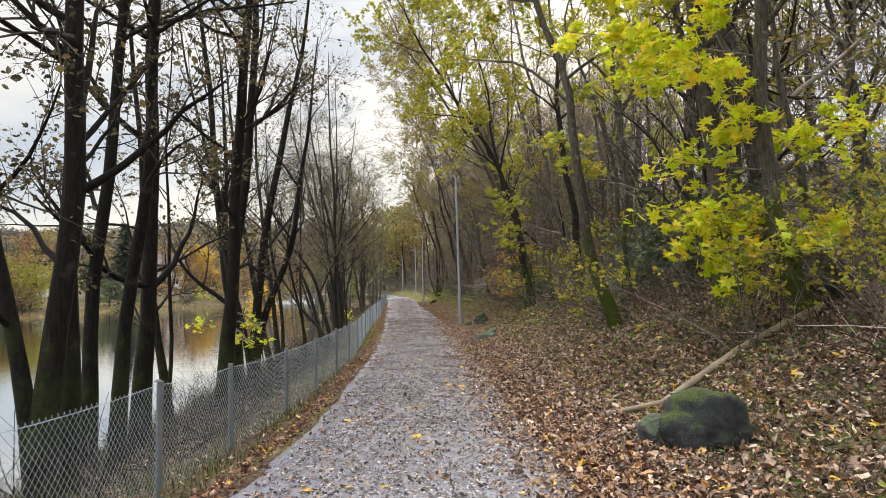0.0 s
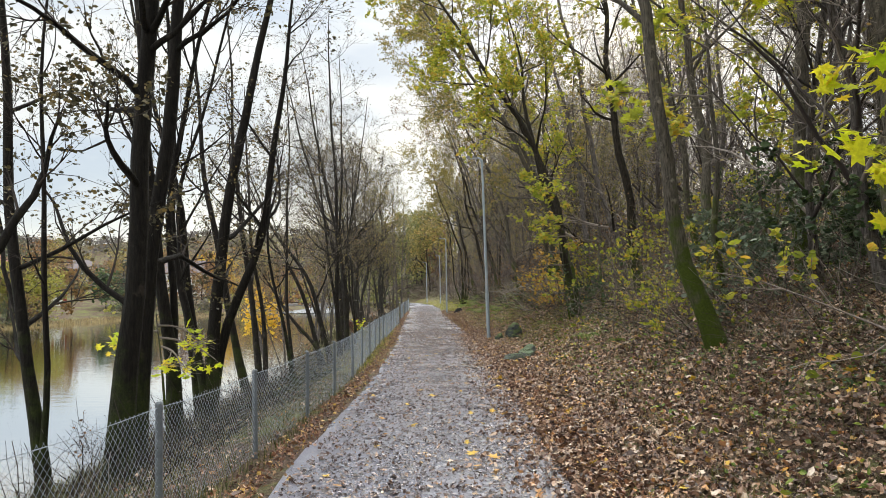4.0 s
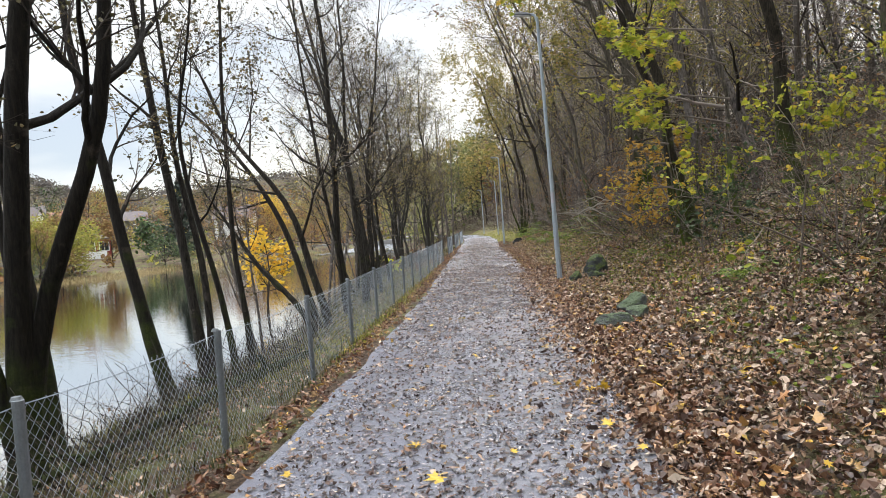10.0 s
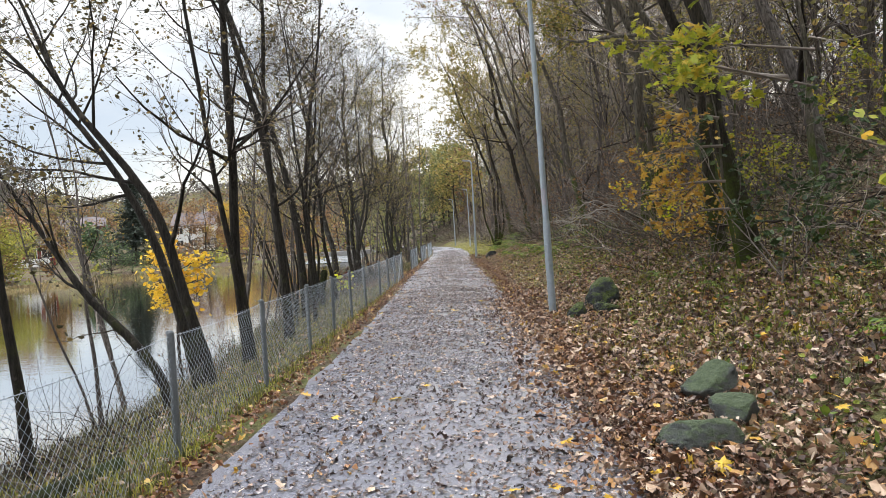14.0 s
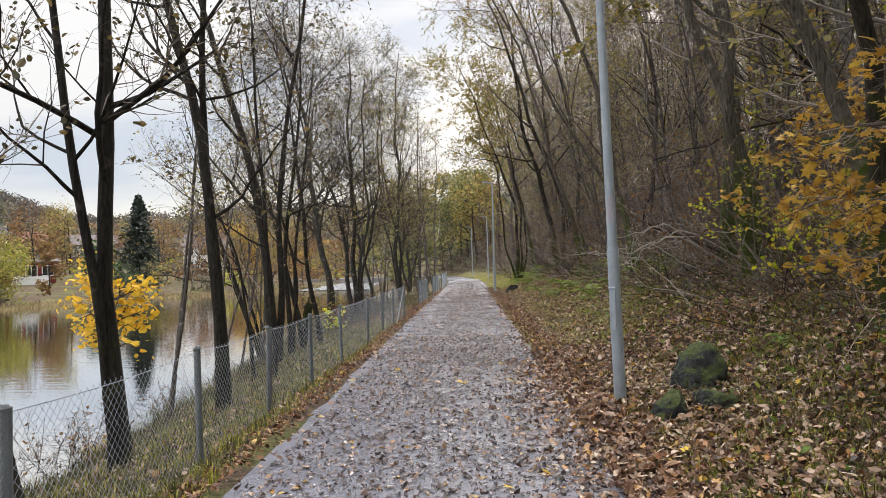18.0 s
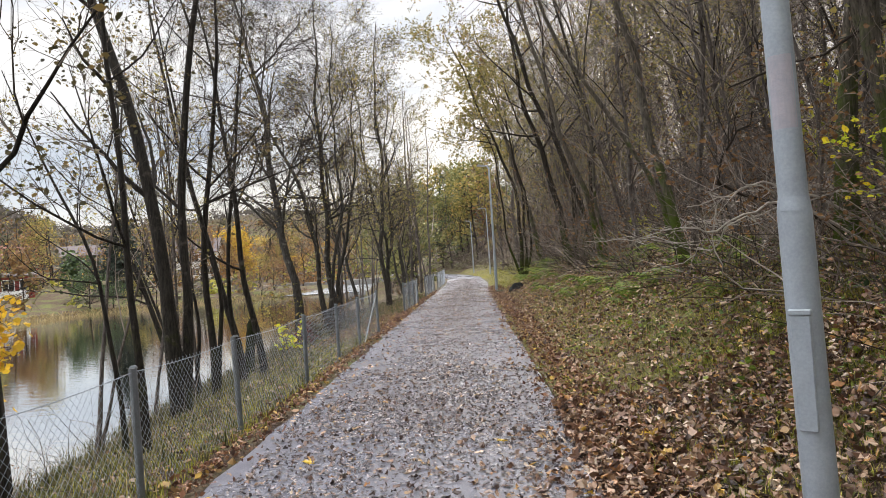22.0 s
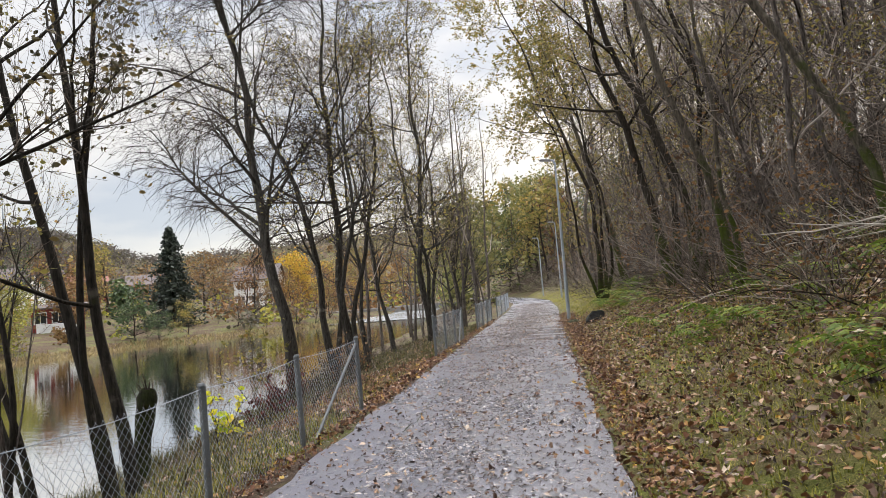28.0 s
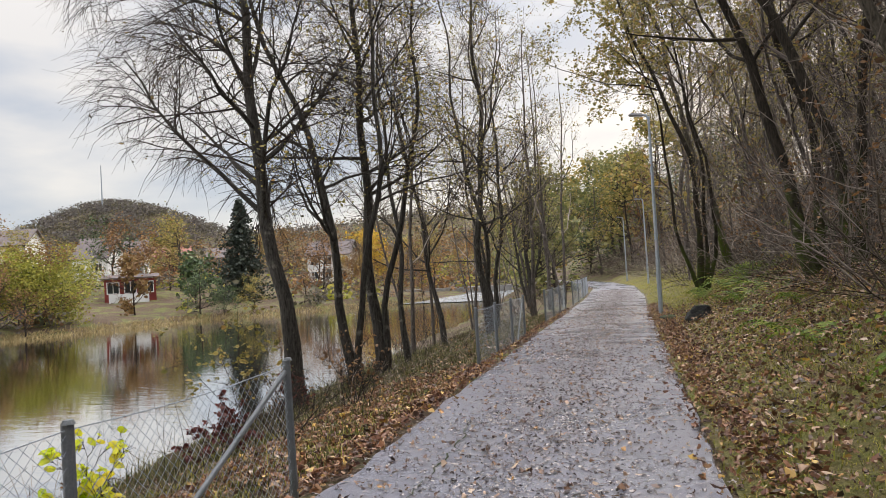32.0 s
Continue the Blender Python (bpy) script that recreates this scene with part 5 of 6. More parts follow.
maple(6.0, 12.4, 7.5, [(1.3, -2.6, -0.9, 0.5, 110), (1.7, -1.5, -1.6, -0.1, 120), (2.2, -2.6, -0.3, 0.4, 110), (2.6, -0.6, -2.2, 0.2, 100), (2.9, -1.6, -1.5, 0.2, 130), (3.3, -2.2, -2.0, 0.5, 170), (3.7, -3.0, -1.2, 0.7, 190), (4.2, -3.6, -0.4, 0.6, 190),
                       (4.6, -2.4, -2.4, 0.6, 190), (5.2, -2.8, 0.4, 0.7, 150), (5.4, -1.2, -3.0, 0.6, 170), (5.9, -3.2, -1.4, 0.5, 170), (1.5, -2.0, -2.0, -0.6, 150), (1.7, -1.2, -2.6, -0.5, 150), (1.9, -2.6, -1.4, -0.5, 150), (1.4, 0.6, -2.6, -0.5, 110), (3.0, 1.0, -1.6, 0.4, 80)],
      M_LEAF_LIME, "young maple with tiers of bright lime-yellow leaves", 201)
maple(6.6, 16.0, 8.0, [(4.2, -2.4, -0.8, 0.6, 170), (5.2, -2.8, 0.3, 0.8, 180), (6.2, -2.2, -1.0, 0.8, 170)], M_LEAF_LIME, "young maple with yellow-green leaves high on the slope", 202)
maple(5.2, 20.2, 7.0, [(3.4, -1.6, -1.2, 0.6, 130), (4.4, -1.9, 0.5, 0.5, 140), (5.4, -1.5, -0.9, 0.7, 130)], M_LEAF_SPRING, "young maple with yellow-green leaves beside a mossy trunk", 212)
scatter_trees([o for o in scene.objects if o.name in ("maple_sapling.002", "maple_sapling.003")], 9, 9, 36, 7.2, 12, 1.8, 0.5, 1.0)
maple(-4.95, 17.5, 2.6, [(1.9, 1.1, -0.3, -0.1, 34), (1.75, 0.7, -0.7, -0.1, 26), (2.0, -0.5, -0.6, 0.1, 18), (2.1, 0.6, 0.3, 0.0, 20)], M_LEAF_LIME, "small maple with flat sprays of yellow leaves on the lake bank", 204, 0.13)
maple(4.3, 28.6, 5.5, [(2.2, -1.9, -0.9, 0.5, 190), (2.7, -2.4, 0.2, 0.6, 230), (3.4, -2.0, -1.2, 0.6, 220), (4.1, -2.2, 0.4, 0.6, 200)], M_LEAF_SPRING, "young maple with yellow-green leaf sprays", 205, 0.12)
maple(3.3, 29.0, 3.0, [(1.0, -0.9, -0.3, 0.1, 70), (1.4, -1.3, -0.2, 0.1, 90), (1.9, -1.3, -0.4, 0.1, 80), (2.3, -0.7, -0.5, 0.2, 60)], M_LEAF_ORANGE, "young maple with orange-yellow leaf sprays beside dark trunks", 214, 0.085)
maple(4.7, 33.2, 3.6, [(0.9, -1.1, -0.6, 0.1, 130), (1.5, -1.4, -0.2, 0.1, 150), (2.0, -1.2, -0.9, 0.2, 130)], M_LEAF_ORANGE, "young maple with orange-yellow leaves", 206, 0.09)
shrub("leafy_shrub", 3.2, 30.6, "rusty-leaved shrub on the slope", 207, 7, 1.8, M_TWIG_BROWN, M_LEAF_ORANGE, 600, 0.07, 0.5)
shrub("leafy_shrub", 3.3, 33.6, "shrub with small yellow-green leaves", 208, 9, 1.6, M_TWIG_BROWN, M_LEAF_LIME, 900, 0.05, 0.6)
shrub("evergreen_shrub", 6.3, 17.6, "dark evergreen shrub on the wooded slope", 209, 10, 2.3, M_TWIG_BROWN, M_LEAF_GREEN, 1600, 0.10, 0.7, 0, "leaf", 0.5)
for x, y, k in ((5.5, 18.7, 261), (6.5, 19.8, 262), (7.3, 17.0, 263), (5.9, 21.4, 264)):
    shrub("evergreen_shrub", x, y, "grey-green evergreen shrub on the wooded slope", k, 9, 1.9, M_TWIG_BROWN, M_LEAF_SAGE, 1500, 0.09, 0.7, 0, "leaf", 0.5)
for x, y, k in ((4.4, 32.4, 265), (4.1, 34.8, 266), (5.1, 33.9, 267)):
    shrub("leafy_shrub", x, y, "shrub with small yellow-green leaves", k, 9, 1.7, M_TWIG_BROWN, M_LEAF_SPRING, 900, 0.05, 0.6)
thickets = [shrub("bare_shrub", 3.4 + i, 40 + 5 * i, "tangled bare brown shrub on the slope", 220 + i, 12, 2.6 + 0.5 * i, M_TWIG_BROWN, M_LEAF_RUST, (700, 250, 450)[i], 0.05, 0.5, 0.02, twigs=6, group="thicket on the slope") for i in range(3)]
scatter_trees(thickets, 26, 33, 62, 4.0, 9, 0.9, 0.6, 1.25, 1.3)
scatter_trees(thickets, 14, 62, 110, 3.4, 9, 1.2, 0.7, 1.3)
scatter_trees(thickets, 14, 6, 34, 4.8, 12, 1.2, 0.4, 0.8)
leafy_stock = [shrub("leafy_shrub", 5.5 + i, 9 + 4 * i, lab, 240 + i, 8, 1.7, M_TWIG_BROWN, m, 1100, 0.048, 0.55, 0.02, twigs=5, group="shrubs on the slope")
               for i, (m, lab) in enumerate(((M_LEAF_SPRING, "shrub with yellowing leaves on the slope"), (M_LEAF_GREEN, "dark green shrub on the slope"), (M_LEAF_SPRING, "low shrub with yellow-green leaves on the slope")))]
scatter_trees(leafy_stock[:1] + leafy_stock, 36, 5, 40, 4.4, 12, 0.75, 0.6, 1.6)
scatter_trees(leafy_stock, 8, 36, 70, 4.5, 9, 0.9, 0.4, 0.8)
lake_shrubs = [shrub("bank_shrub", -5.6, 47 + 2 * i, "low bare shrub at the water's edge", 230 + i, 10, 1.2, M_TWIG, M_LEAF_RUST, (0, 200)[i], 0.05, 0.5, 0.02, twigs=5, group="shrubs at the water") for i in range(2)]
scatter_trees(lake_shrubs, 16, 6, 60, -6.2, -3.8, 0.9, 0.4, 0.9)
scatter_trees(lake_shrubs, 12, 60, 110, -7, -2.5, 1.2, 0.8, 1.6)


def fern(x, y, seed, size):
    rng = np.random.default_rng(seed)
    e = thing("fern", x, y, float(land(x, y)) - 0.02, "bright green fern on the leafy bank", "fern", "ferns on the bank")
    V, F, o = [], [], 0
    for k in range(9):
        a, reach = rng.uniform(0, 6.28), size * rng.uniform(0.7, 1.1)
        t = np.linspace(0.1, 1, 12)
        px, pz = t * reach * 0.9, reach * (1.35 * t - 1.1 * t * t)
        w = 0.22 * reach * np.sin(np.pi * (0.12 + 0.86 * t))
        for i in range(12):
            for s in (1, -1):
                c0 = np.array([px[i], 0, pz[i]])
                q = np.array([c0, c0 + (0.03 * reach, s * w[i] * 0.5, 0.01), c0 + (0.05 * reach, s * w[i], -0.02), c0 + (-0.01, s * w[i] * 0.5, 0)])
                ca, sa = math.cos(a), math.sin(a)
                q = np.column_stack([q[:, 0] * ca - q[:, 1] * sa, q[:, 0] * sa + q[:, 1] * ca, q[:, 2]])
                V.append(q)
                F.append(np.arange(4) + o)
                o += 4
    put("fronds", mesh_of("fronds", np.concatenate(V), np.array(F), M_FERN, False), e)
    return e


first_fern = fern(2.0, 48.0, 300, 0.75)
ferns = [first_fern, fern(3.2, 46.0, 301, 0.6), fern(3.0, 24.2, 302, 0.5)]
scatter_trees(ferns, 50, 37, 64, 2.9, 5.2, 0.4, 0.7, 1.5)
scatter_trees(ferns, 12, 8, 36, 3.6, 7, 0.7, 0.4, 0.9)


def undergrowth(label, seed, count, y0, y1, u0, u1, length, width, material, skew=1.0, lean=0.35):
    """Brambles and thin rods on the slope, too many to count, in one piece."""
    rng = np.random.default_rng(seed)
    y = rng.uniform(y0, y1, count)
    x = path_x(y) + u0 + (u1 - u0) * rng.uniform(0, 1, count) ** skew
    p = np.stack([x, y, land(x, y) - 0.03], 1)
    d = rng.normal(0, 0.75, (count, 3))
    d[:, 0] -= lean
    d[:, 2] = rng.uniform(0.3, 1.3, count)
    d /= np.linalg.norm(d, axis=1, keepdims=True)
    L = length * np.minimum(rng.lognormal(0, 0.4, count), 1.5)
    pts = [p]
    for _ in range(4):
        d = d + rng.normal(0, 0.16, d.shape) - np.array([0, 0, 0.12])
        d /= np.linalg.norm(d, axis=1, keepdims=True)
        pts.append(pts[-1] + d * (L / 4)[:, None])
    P = np.stack(pts, 1)
    R = width * rng.uniform(0.5, 1.3, count)[:, None] * np.linspace(1, 0.4, 5)[None]
    return tagged(put("undergrowth", mesh_of("undergrowth", *ribbons(rng, P, R), material)), label, "undergrowth", kind="stuff")


undergrowth("thin bare rods and brambles on the wooded slope", 541, 6500, 2, 36, 4.6, 15, 1.2, 0.006, M_THICKET, 1.2)
undergrowth("dense bare brown thicket on the slope", 542, 6000, 32, 72, 3.9, 13, 1.3, 0.008, M_THICKET, 1.3)
undergrowth("dense bare brown thicket beside the far path", 543, 5000, 70, 130, 3.0, 14, 2.2, 0.011, M_THICKET, 1.2)
undergrowth("thin saplings crowding the upper slope", 544, 4500, 32, 90, 9, 28, 3.2, 0.012, M_THICKET, 1.0, 0.2)
undergrowth("tall thin stems deep in the wood", 546, 2600, 36, 100, 12, 30, 5.0, 0.02, M_TWIG_MID, 1.0, 0.0)
undergrowth("dark dead twigs heaped on the lake bank", 547, 3200, 1, 26, -5.0, -2.7, 0.8, 0.006, M_TWIG, 1.0, 0.0)
undergrowth("low brambles on the lake bank", 545, 4200, 2, 66, -6.2, -2.6, 0.75, 0.004, M_THICKET, 1.0, 0.0)


def dead_branch(points, r, label, seed, material, shoots=9):
    """A dead branch lying or hanging, with its side shoots."""
    rng = np.random.default_rng(seed)
    q = np.array(points, float)
    t = np.linspace(0, len(q) - 1, 11)
    L = np.stack([np.interp(t, np.arange(len(q)), q[:, k]) for k in range(3)], 1)
    L[1:-1] += rng.normal(0, 0.03, (9, 3))
    e = thing("dead_branch", *q[0], label, "branch", "dead branches on the slope")
    L = (L - q[0])[None]
    R = r * np.linspace(1, 0.35, 11)[None]
    A, ra = sprout(rng, L, R, shoots, 0.15, 1, 0.06 * (6 + shoots), 38, 0.0, 5, 0.12, 0.6, 0.004)
    B, rb = sprout(rng, A, ra, max(1, shoots // 2), 0.2, 1, 0.35, 40, 0.0, 3, 0.15, 0.6, 0.003)
    put("limb", mesh_of("limb", *tubes(L, R, 7), material), e)
    tagged(put("brushwood", mesh_of("brushwood", *joined([tubes(A, ra, 4), tubes(B, rb, 3)]), material), e), kind="stuff")


def over(x, y, up):
    return (x, y, float(land(x, y)) + up)


dead_branch([over(4.0, 41.2, 0.1), over(3.0, 42.0, 0.55), over(2.2, 43.2, 0.75), over(1.4, 44.4, 0.9)], 0.016, "pale dead branch hanging over the green bank", 601, M_PALE_WOOD)
dead_branch([over(4.2, 41.8, 0.1), over(3.1, 42.6, 0.45), over(2.3, 43.8, 0.6), over(1.7, 45.2, 0.7)], 0.014, "pale dead branch hanging over the green bank", 602, M_PALE_WOOD)
dead_branch([over(4.3, 34.8, 0.1), over(3.5, 35.2, 0.75), over(2.8, 36.0, 1.0), over(2.2, 36.9, 1.0)], 0.013, "pale dead branch in the bare thicket", 603, M_PALE_WOOD)
dead_branch([over(4.4, 37.0, 0.1), over(3.4, 37.6, 0.8), over(2.6, 38.6, 1.2)], 0.012, "pale dead branch in the bare thicket", 604, M_PALE_WOOD)
dead_branch([over(4.9, 35.0, 1.9), over(3.6, 35.6, 2.4), over(2.2, 36.8, 2.6)], 0.028, "dark dead branch reaching out of the thicket", 605, M_TWIG)
dead_branch([over(3.4, 35.9, 0.1), over(2.40, 35.60, 1.10), over(2.08, 35.48, 1.23), over(1.79, 35.36, 1.24), over(1.59, 35.24, 1.27), over(1.38, 35.12, 1.34), over(1.15, 35.00, 1.49)], 0.017, "pale crooked dead branch reaching over the verge", 611, M_PALE_WOOD, 3)
dead_branch([over(3.6, 36.0, 0.1), over(2.36, 35.50, 1.32), over(2.14, 35.33, 1.29), over(2.00, 35.17, 1.45), over(1.70, 35.00, 1.67)], 0.015, "pale crooked dead branch reaching over the verge", 612, M_PALE_WOOD, 3)
dead_branch([over(3.3, 36.2, 0.1), over(2.27, 35.60, 1.38), over(1.96, 35.47, 1.54), over(1.65, 35.33, 1.54), over(1.26, 35.20, 1.64)], 0.013, "pale crooked dead branch reaching over the verge", 613, M_PALE_WOOD, 3)
dead_branch([over(3.1, 36.6, 0.1), over(1.93, 35.60, 1.18), over(1.64, 35.80, 1.07), over(1.54, 36.00, 1.09), over(1.42, 36.20, 0.98), over(0.97, 36.40, 1.03)], 0.01, "pale crooked dead branch reaching over the verge", 614, M_PALE_WOOD, 3)
dead_branch([over(2.6, 35.4, 0.1), over(1.58, 35.30, 0.73), over(1.55, 35.27, 1.05), over(1.51, 35.23, 1.57), over(1.56, 35.20, 1.80)], 0.009, "thin pale dead stem beside the verge", 615, M_PALE_WOOD, 3)
dead_branch([over(3.4, 38.8, 0.1), over(2.63, 37.60, 0.70), over(2.14, 38.10, 0.88), over(1.43, 38.60, 1.25)], 0.01, "pale crooked dead branch reaching over the verge", 616, M_PALE_WOOD, 3)
dead_branch([over(3.0, 41.0, 0.1), over(1.96, 40.40, 0.81), over(1.36, 40.90, 1.14), over(0.76, 41.40, 1.37)], 0.012, "pale crooked dead branch reaching over the verge", 617, M_PALE_WOOD, 3)
dead_branch([over(3.3, 40.6, 0.1), over(2.22, 40.00, 0.58), over(1.52, 40.50, 1.02), over(0.89, 41.00, 1.40)], 0.01, "pale crooked dead branch reaching over the verge", 618, M_PALE_WOOD, 3)
dead_branch([over(3.6, 37.2, 0.1), over(1.83, 36.60, 1.61), over(1.99, 36.53, 1.84), over(2.14, 36.47, 2.02), over(2.31, 36.40, 2.20)], 0.022, "dark crooked dead stem in the thicket", 619, M_TWIG)
dead_branch([over(4.6, 28.3, 0.05), over(4.2, 29.0, 0.35), over(3.7, 30.2, 0.5), over(3.2, 31.2, 0.55)], 0.03, "dark dead branch leaning against the trunks", 621, M_TWIG)
dead_branch([over(5.9, 27.6, 0.05), over(5.0, 28.0, 0.3), over(4.3, 28.9, 0.5)], 0.026, "dark dead branch lying on the leafy slope", 622, M_TWIG)
dead_branch([over(-3.2, 23.8, 0.03), over(-3.7, 22.6, 0.12), over(-4.2, 20.9, 0.15), over(-4.6, 19.4, 0.1), over(-5.0, 17.6, 0.1)], 0.085, "dark fallen trunk lying on the lake bank", 606, M_ALDER_BACKLIT)
shrub("red_shrub", -6.4, 46.9, "dark red leafy shrub at the water's edge", 251, 9, 0.75, M_TWIG, leafy("dark_red_leaves", [(0.0, (0.06, 0.015, 0.015)), (1.0, (0.2, 0.05, 0.04))]), 500, 0.06, 0.5, group="shrubs at the water")
shrub("red_shrub", -7.4, 50.2, "dark red leafy shrub at the water's edge", 252, 8, 0.7, M_TWIG, bpy.data.materials["dark_red_leaves"], 400, 0.06, 0.5, group="shrubs at the water")
shrub("leafy_shrub", -5.9, 44.2, "small shrub with yellow-green leaves by the fence", 253, 5, 0.8, M_TWIG, M_LEAF_LIME, 120, 0.09, 0.4, group="shrubs at the water")
shrub("leafy_shrub", -8.3, 50.2, "shrub with hanging yellow leaves above the water", 254, 5, 2.0, M_TWIG, M_LEAF_OLIVE, 420, 0.07, 0.5, -0.05, group="shrubs at the water")


# ---- the opposite shore ----
def crown_tree(name, x, y, height, width, leaf_mat, label, seed, n=900, size=0.5, group="trees on the opposite shore", limbs=16, low=0.06):
    """A distant leafy tree: trunk, limbs and a crown of leaf sprays."""
    rng = np.random.default_rng(seed)
    e = thing(name, x, y, float(land(x, y)) - 0.1, label, "tree", group)
    P0 = stem_line(rng, [(0.0, height * 0.5)], height * 0.9, 8)[None]
    R0 = height * 0.016 * np.linspace(1, 0.2, 8)[None]
    P1, R1 = sprout(rng, P0, R0, limbs, low, 1, width * 0.7, 62, 0.05, 5, 0.15, 0.6, 0.02)
    P2, R2 = sprout(rng, P1, R1, 5, 0.2, 1, width * 0.35, 45, 0.0, 4, 0.2, 0.6, 0.01)
    put("trunk", mesh_of("trunk", *joined([tubes(P0, R0, 6), tubes(P1, R1, 4), tubes(P2, R2, 3)]), M_TWIG), e)
    at = along(rng, P2, n) + rng.normal(0, width * 0.06, (n, 3))
    put("crown", mesh_of("crown", *leaves(rng, at, size, 0.2), leaf_mat, False), e)
    return e


def spruce(x, y, height, seed):
    rng = np.random.default_rng(seed)
    e = thing("spruce_tree", x, y, float(land(x, y)) - 0.1, "tall dark green spruce on the opposite shore", "tree")
    P0 = stem_line(rng, [(0, height * 0.5)], height, 8, 0.02)[None]
    put("trunk", mesh_of("trunk", *tubes(P0, height * 0.015 * np.linspace(1, 0.1, 8)[None], 6), M_TWIG), e)
    pts, ups = [], []
    for k in range(760):
        t = rng.uniform(0.04, 1)
        z, a = height * t, rng.uniform(0, 6.28)
        reach = height * 0.36 * (1 - t) ** 0.8 * rng.uniform(0.45, 1.15) + 0.12
        s = np.linspace(0.15, 1, 10) ** 0.8
        pts.append(np.column_stack([np.cos(a) * reach * s, np.sin(a) * reach * s, z - 0.35 * reach * s ** 1.3 + 0.1 * reach * s ** 3]))
    at = np.concatenate(pts)
    put("needles", mesh_of("needles", *leaves(rng, at + rng.normal(0, 0.1, at.shape), 0.3, 0.4), M_NEEDLE, False), e)
    return e


def house(x, y, w, d, h, roof_h, rz, wall_mat, roof_mat, label, storeys=1, cols=3):
    z = float(land(x, y))
    e = thing("house", x, y, z - 0.6, label, "house", "houses on the opposite shore", rz)
    bm = bmesh.new()
    bmesh.ops.create_cube(bm, size=1, matrix=Matrix.Translation((0, 0, (h + 0.6) / 2)) @ Matrix.Diagonal((w, d, h + 0.6, 1)))
    for s in (1, -1):
        a, b, c_ = (bm.verts.new(q) for q in ((s * w / 2, -d / 2, h + 0.6), (s * w / 2, d / 2, h + 0.6), (s * w / 2, 0, h + 0.6 + roof_h)))
        bm.faces.new((a, b, c_))
    part("wall", bm, wall_mat, e)
    bm = bmesh.new()
    for s in (1, -1):
        run = math.hypot(d / 2 + 0.4, roof_h * (1 + 0.8 / d))
        ang = math.atan2(roof_h, d / 2)
        bmesh.ops.create_cube(bm, size=1, matrix=Matrix.Translation((0, s * (d / 4 + 0.15), h + 0.66 + roof_h / 2 - 0.05)) @ Matrix.Rotation(-s * ang, 4, "X") @ Matrix.Diagonal((w + 0.8, run, 0.16, 1)))
    roof = part("roof", bm, roof_mat, e)
    bm = bmesh.new()
    bmesh.ops.create_cube(bm, size=1, matrix=Matrix.Translation((w * 0.2, 0, h + 0.7 + roof_h)) @ Matrix.Diagonal((0.5, 0.5, 0.9, 1)))
    part("chimney", bm, M_CONCRETE, roof)
    for st in range(storeys):
        for i in range(cols):
            for face in (1, -1):
                px = -w / 2 + w * (i + 0.5) / cols
                pz = 0.6 + (st + 0.55) * h / storeys
                bm = bmesh.new()
                for ax, az_, sx, sz in ((0, 0.6, 1.3, 0.1), (0, -0.6, 1.3, 0.1), (0.6, 0, 0.1, 1.1), (-0.6, 0, 0.1, 1.1), (0, 0, 0.06, 1.1)):
                    bmesh.ops.create_cube(bm, size=1, matrix=Matrix.Translation((px + ax, face * (d / 2 + 0.03), pz + az_)) @ Matrix.Diagonal((sx, 0.08, sz, 1)))
                win = part("window", bm, M_WALL_WHITE, e, "white window frame")
                bm = bmesh.new()
                bmesh.ops.create_cube(bm, size=1, matrix=Matrix.Translation((px, face * (d / 2 + 0.02), pz)) @ Matrix.Diagonal((1.12, 0.03, 1.12, 1)))
                part("pane", bm, M_PANE, win)
    return e


spruce(-47.5, 109, 11.0, 401)
house(-60, 106, 5.2, 4.5, 2.3, 0.35, 40, M_WALL_RED, M_ROOF, "low dark red boathouse with a flat roof by the water", 1, 3)
bm = bmesh.new()
bmesh.ops.create_cube(bm, size=1, matrix=Matrix.Diagonal((4.0, 0.3, 1.1, 1)))
bmesh.ops.bevel(bm, geom=bm.edges[:], offset=0.03, segments=1, affect="EDGES")
me = bpy.data.meshes.new("terrace_wall")
bm.to_mesh(me)
bm.free()
me.materials.append(M_WALL_WHITE)
tagged(put("terrace_wall", me, at=pose(-58.0, 103.4, float(land(-58.0, 103.4)) + 0.4, 0, 0, 40)), "white terrace wall below the red boathouse", "wall")
house(-121, 189, 9, 7, 3.6, 2.2, 38, M_WALL_RED, M_ROOF_RED, "red wooden house on the hillside", 1, 4)
house(-131, 177, 8, 7, 4.8, 2.6, 45, M_WALL_DARK, M_ROOF, "dark wooden house with white windows on the hillside", 2, 3)
house(-88, 131, 6, 5, 3.4, 2.4, 10, M_WALL_WHITE, M_ROOF, "white gabled house above the shore", 1, 2)
house(-93, 119, 8, 6, 5.0, 2.2, 20, M_WALL_WHITE, M_ROOF, "white house with a pale roof among trees", 2, 3)
house(-95, 175, 8, 6, 3.6, 2.0, 30, M_WALL_DARK, M_ROOF, "dark house with a white gable on the hillside", 1, 3)
house(-112, 165, 7, 6, 4.2, 2.4, 35, M_WALL_WHITE, M_ROOF, "white gabled house on the hillside", 1, 2)
house(-106, 196, 9, 6, 3.6, 2.0, 30, M_WALL_RED, M_ROOF, "red wooden house with a dark roof on the hillside", 1, 3)
house(-56.5, 149, 7, 6, 4.5, 2.2, 10, M_WALL_WHITE, M_ROOF, "white house behind yellow trees", 2, 3)

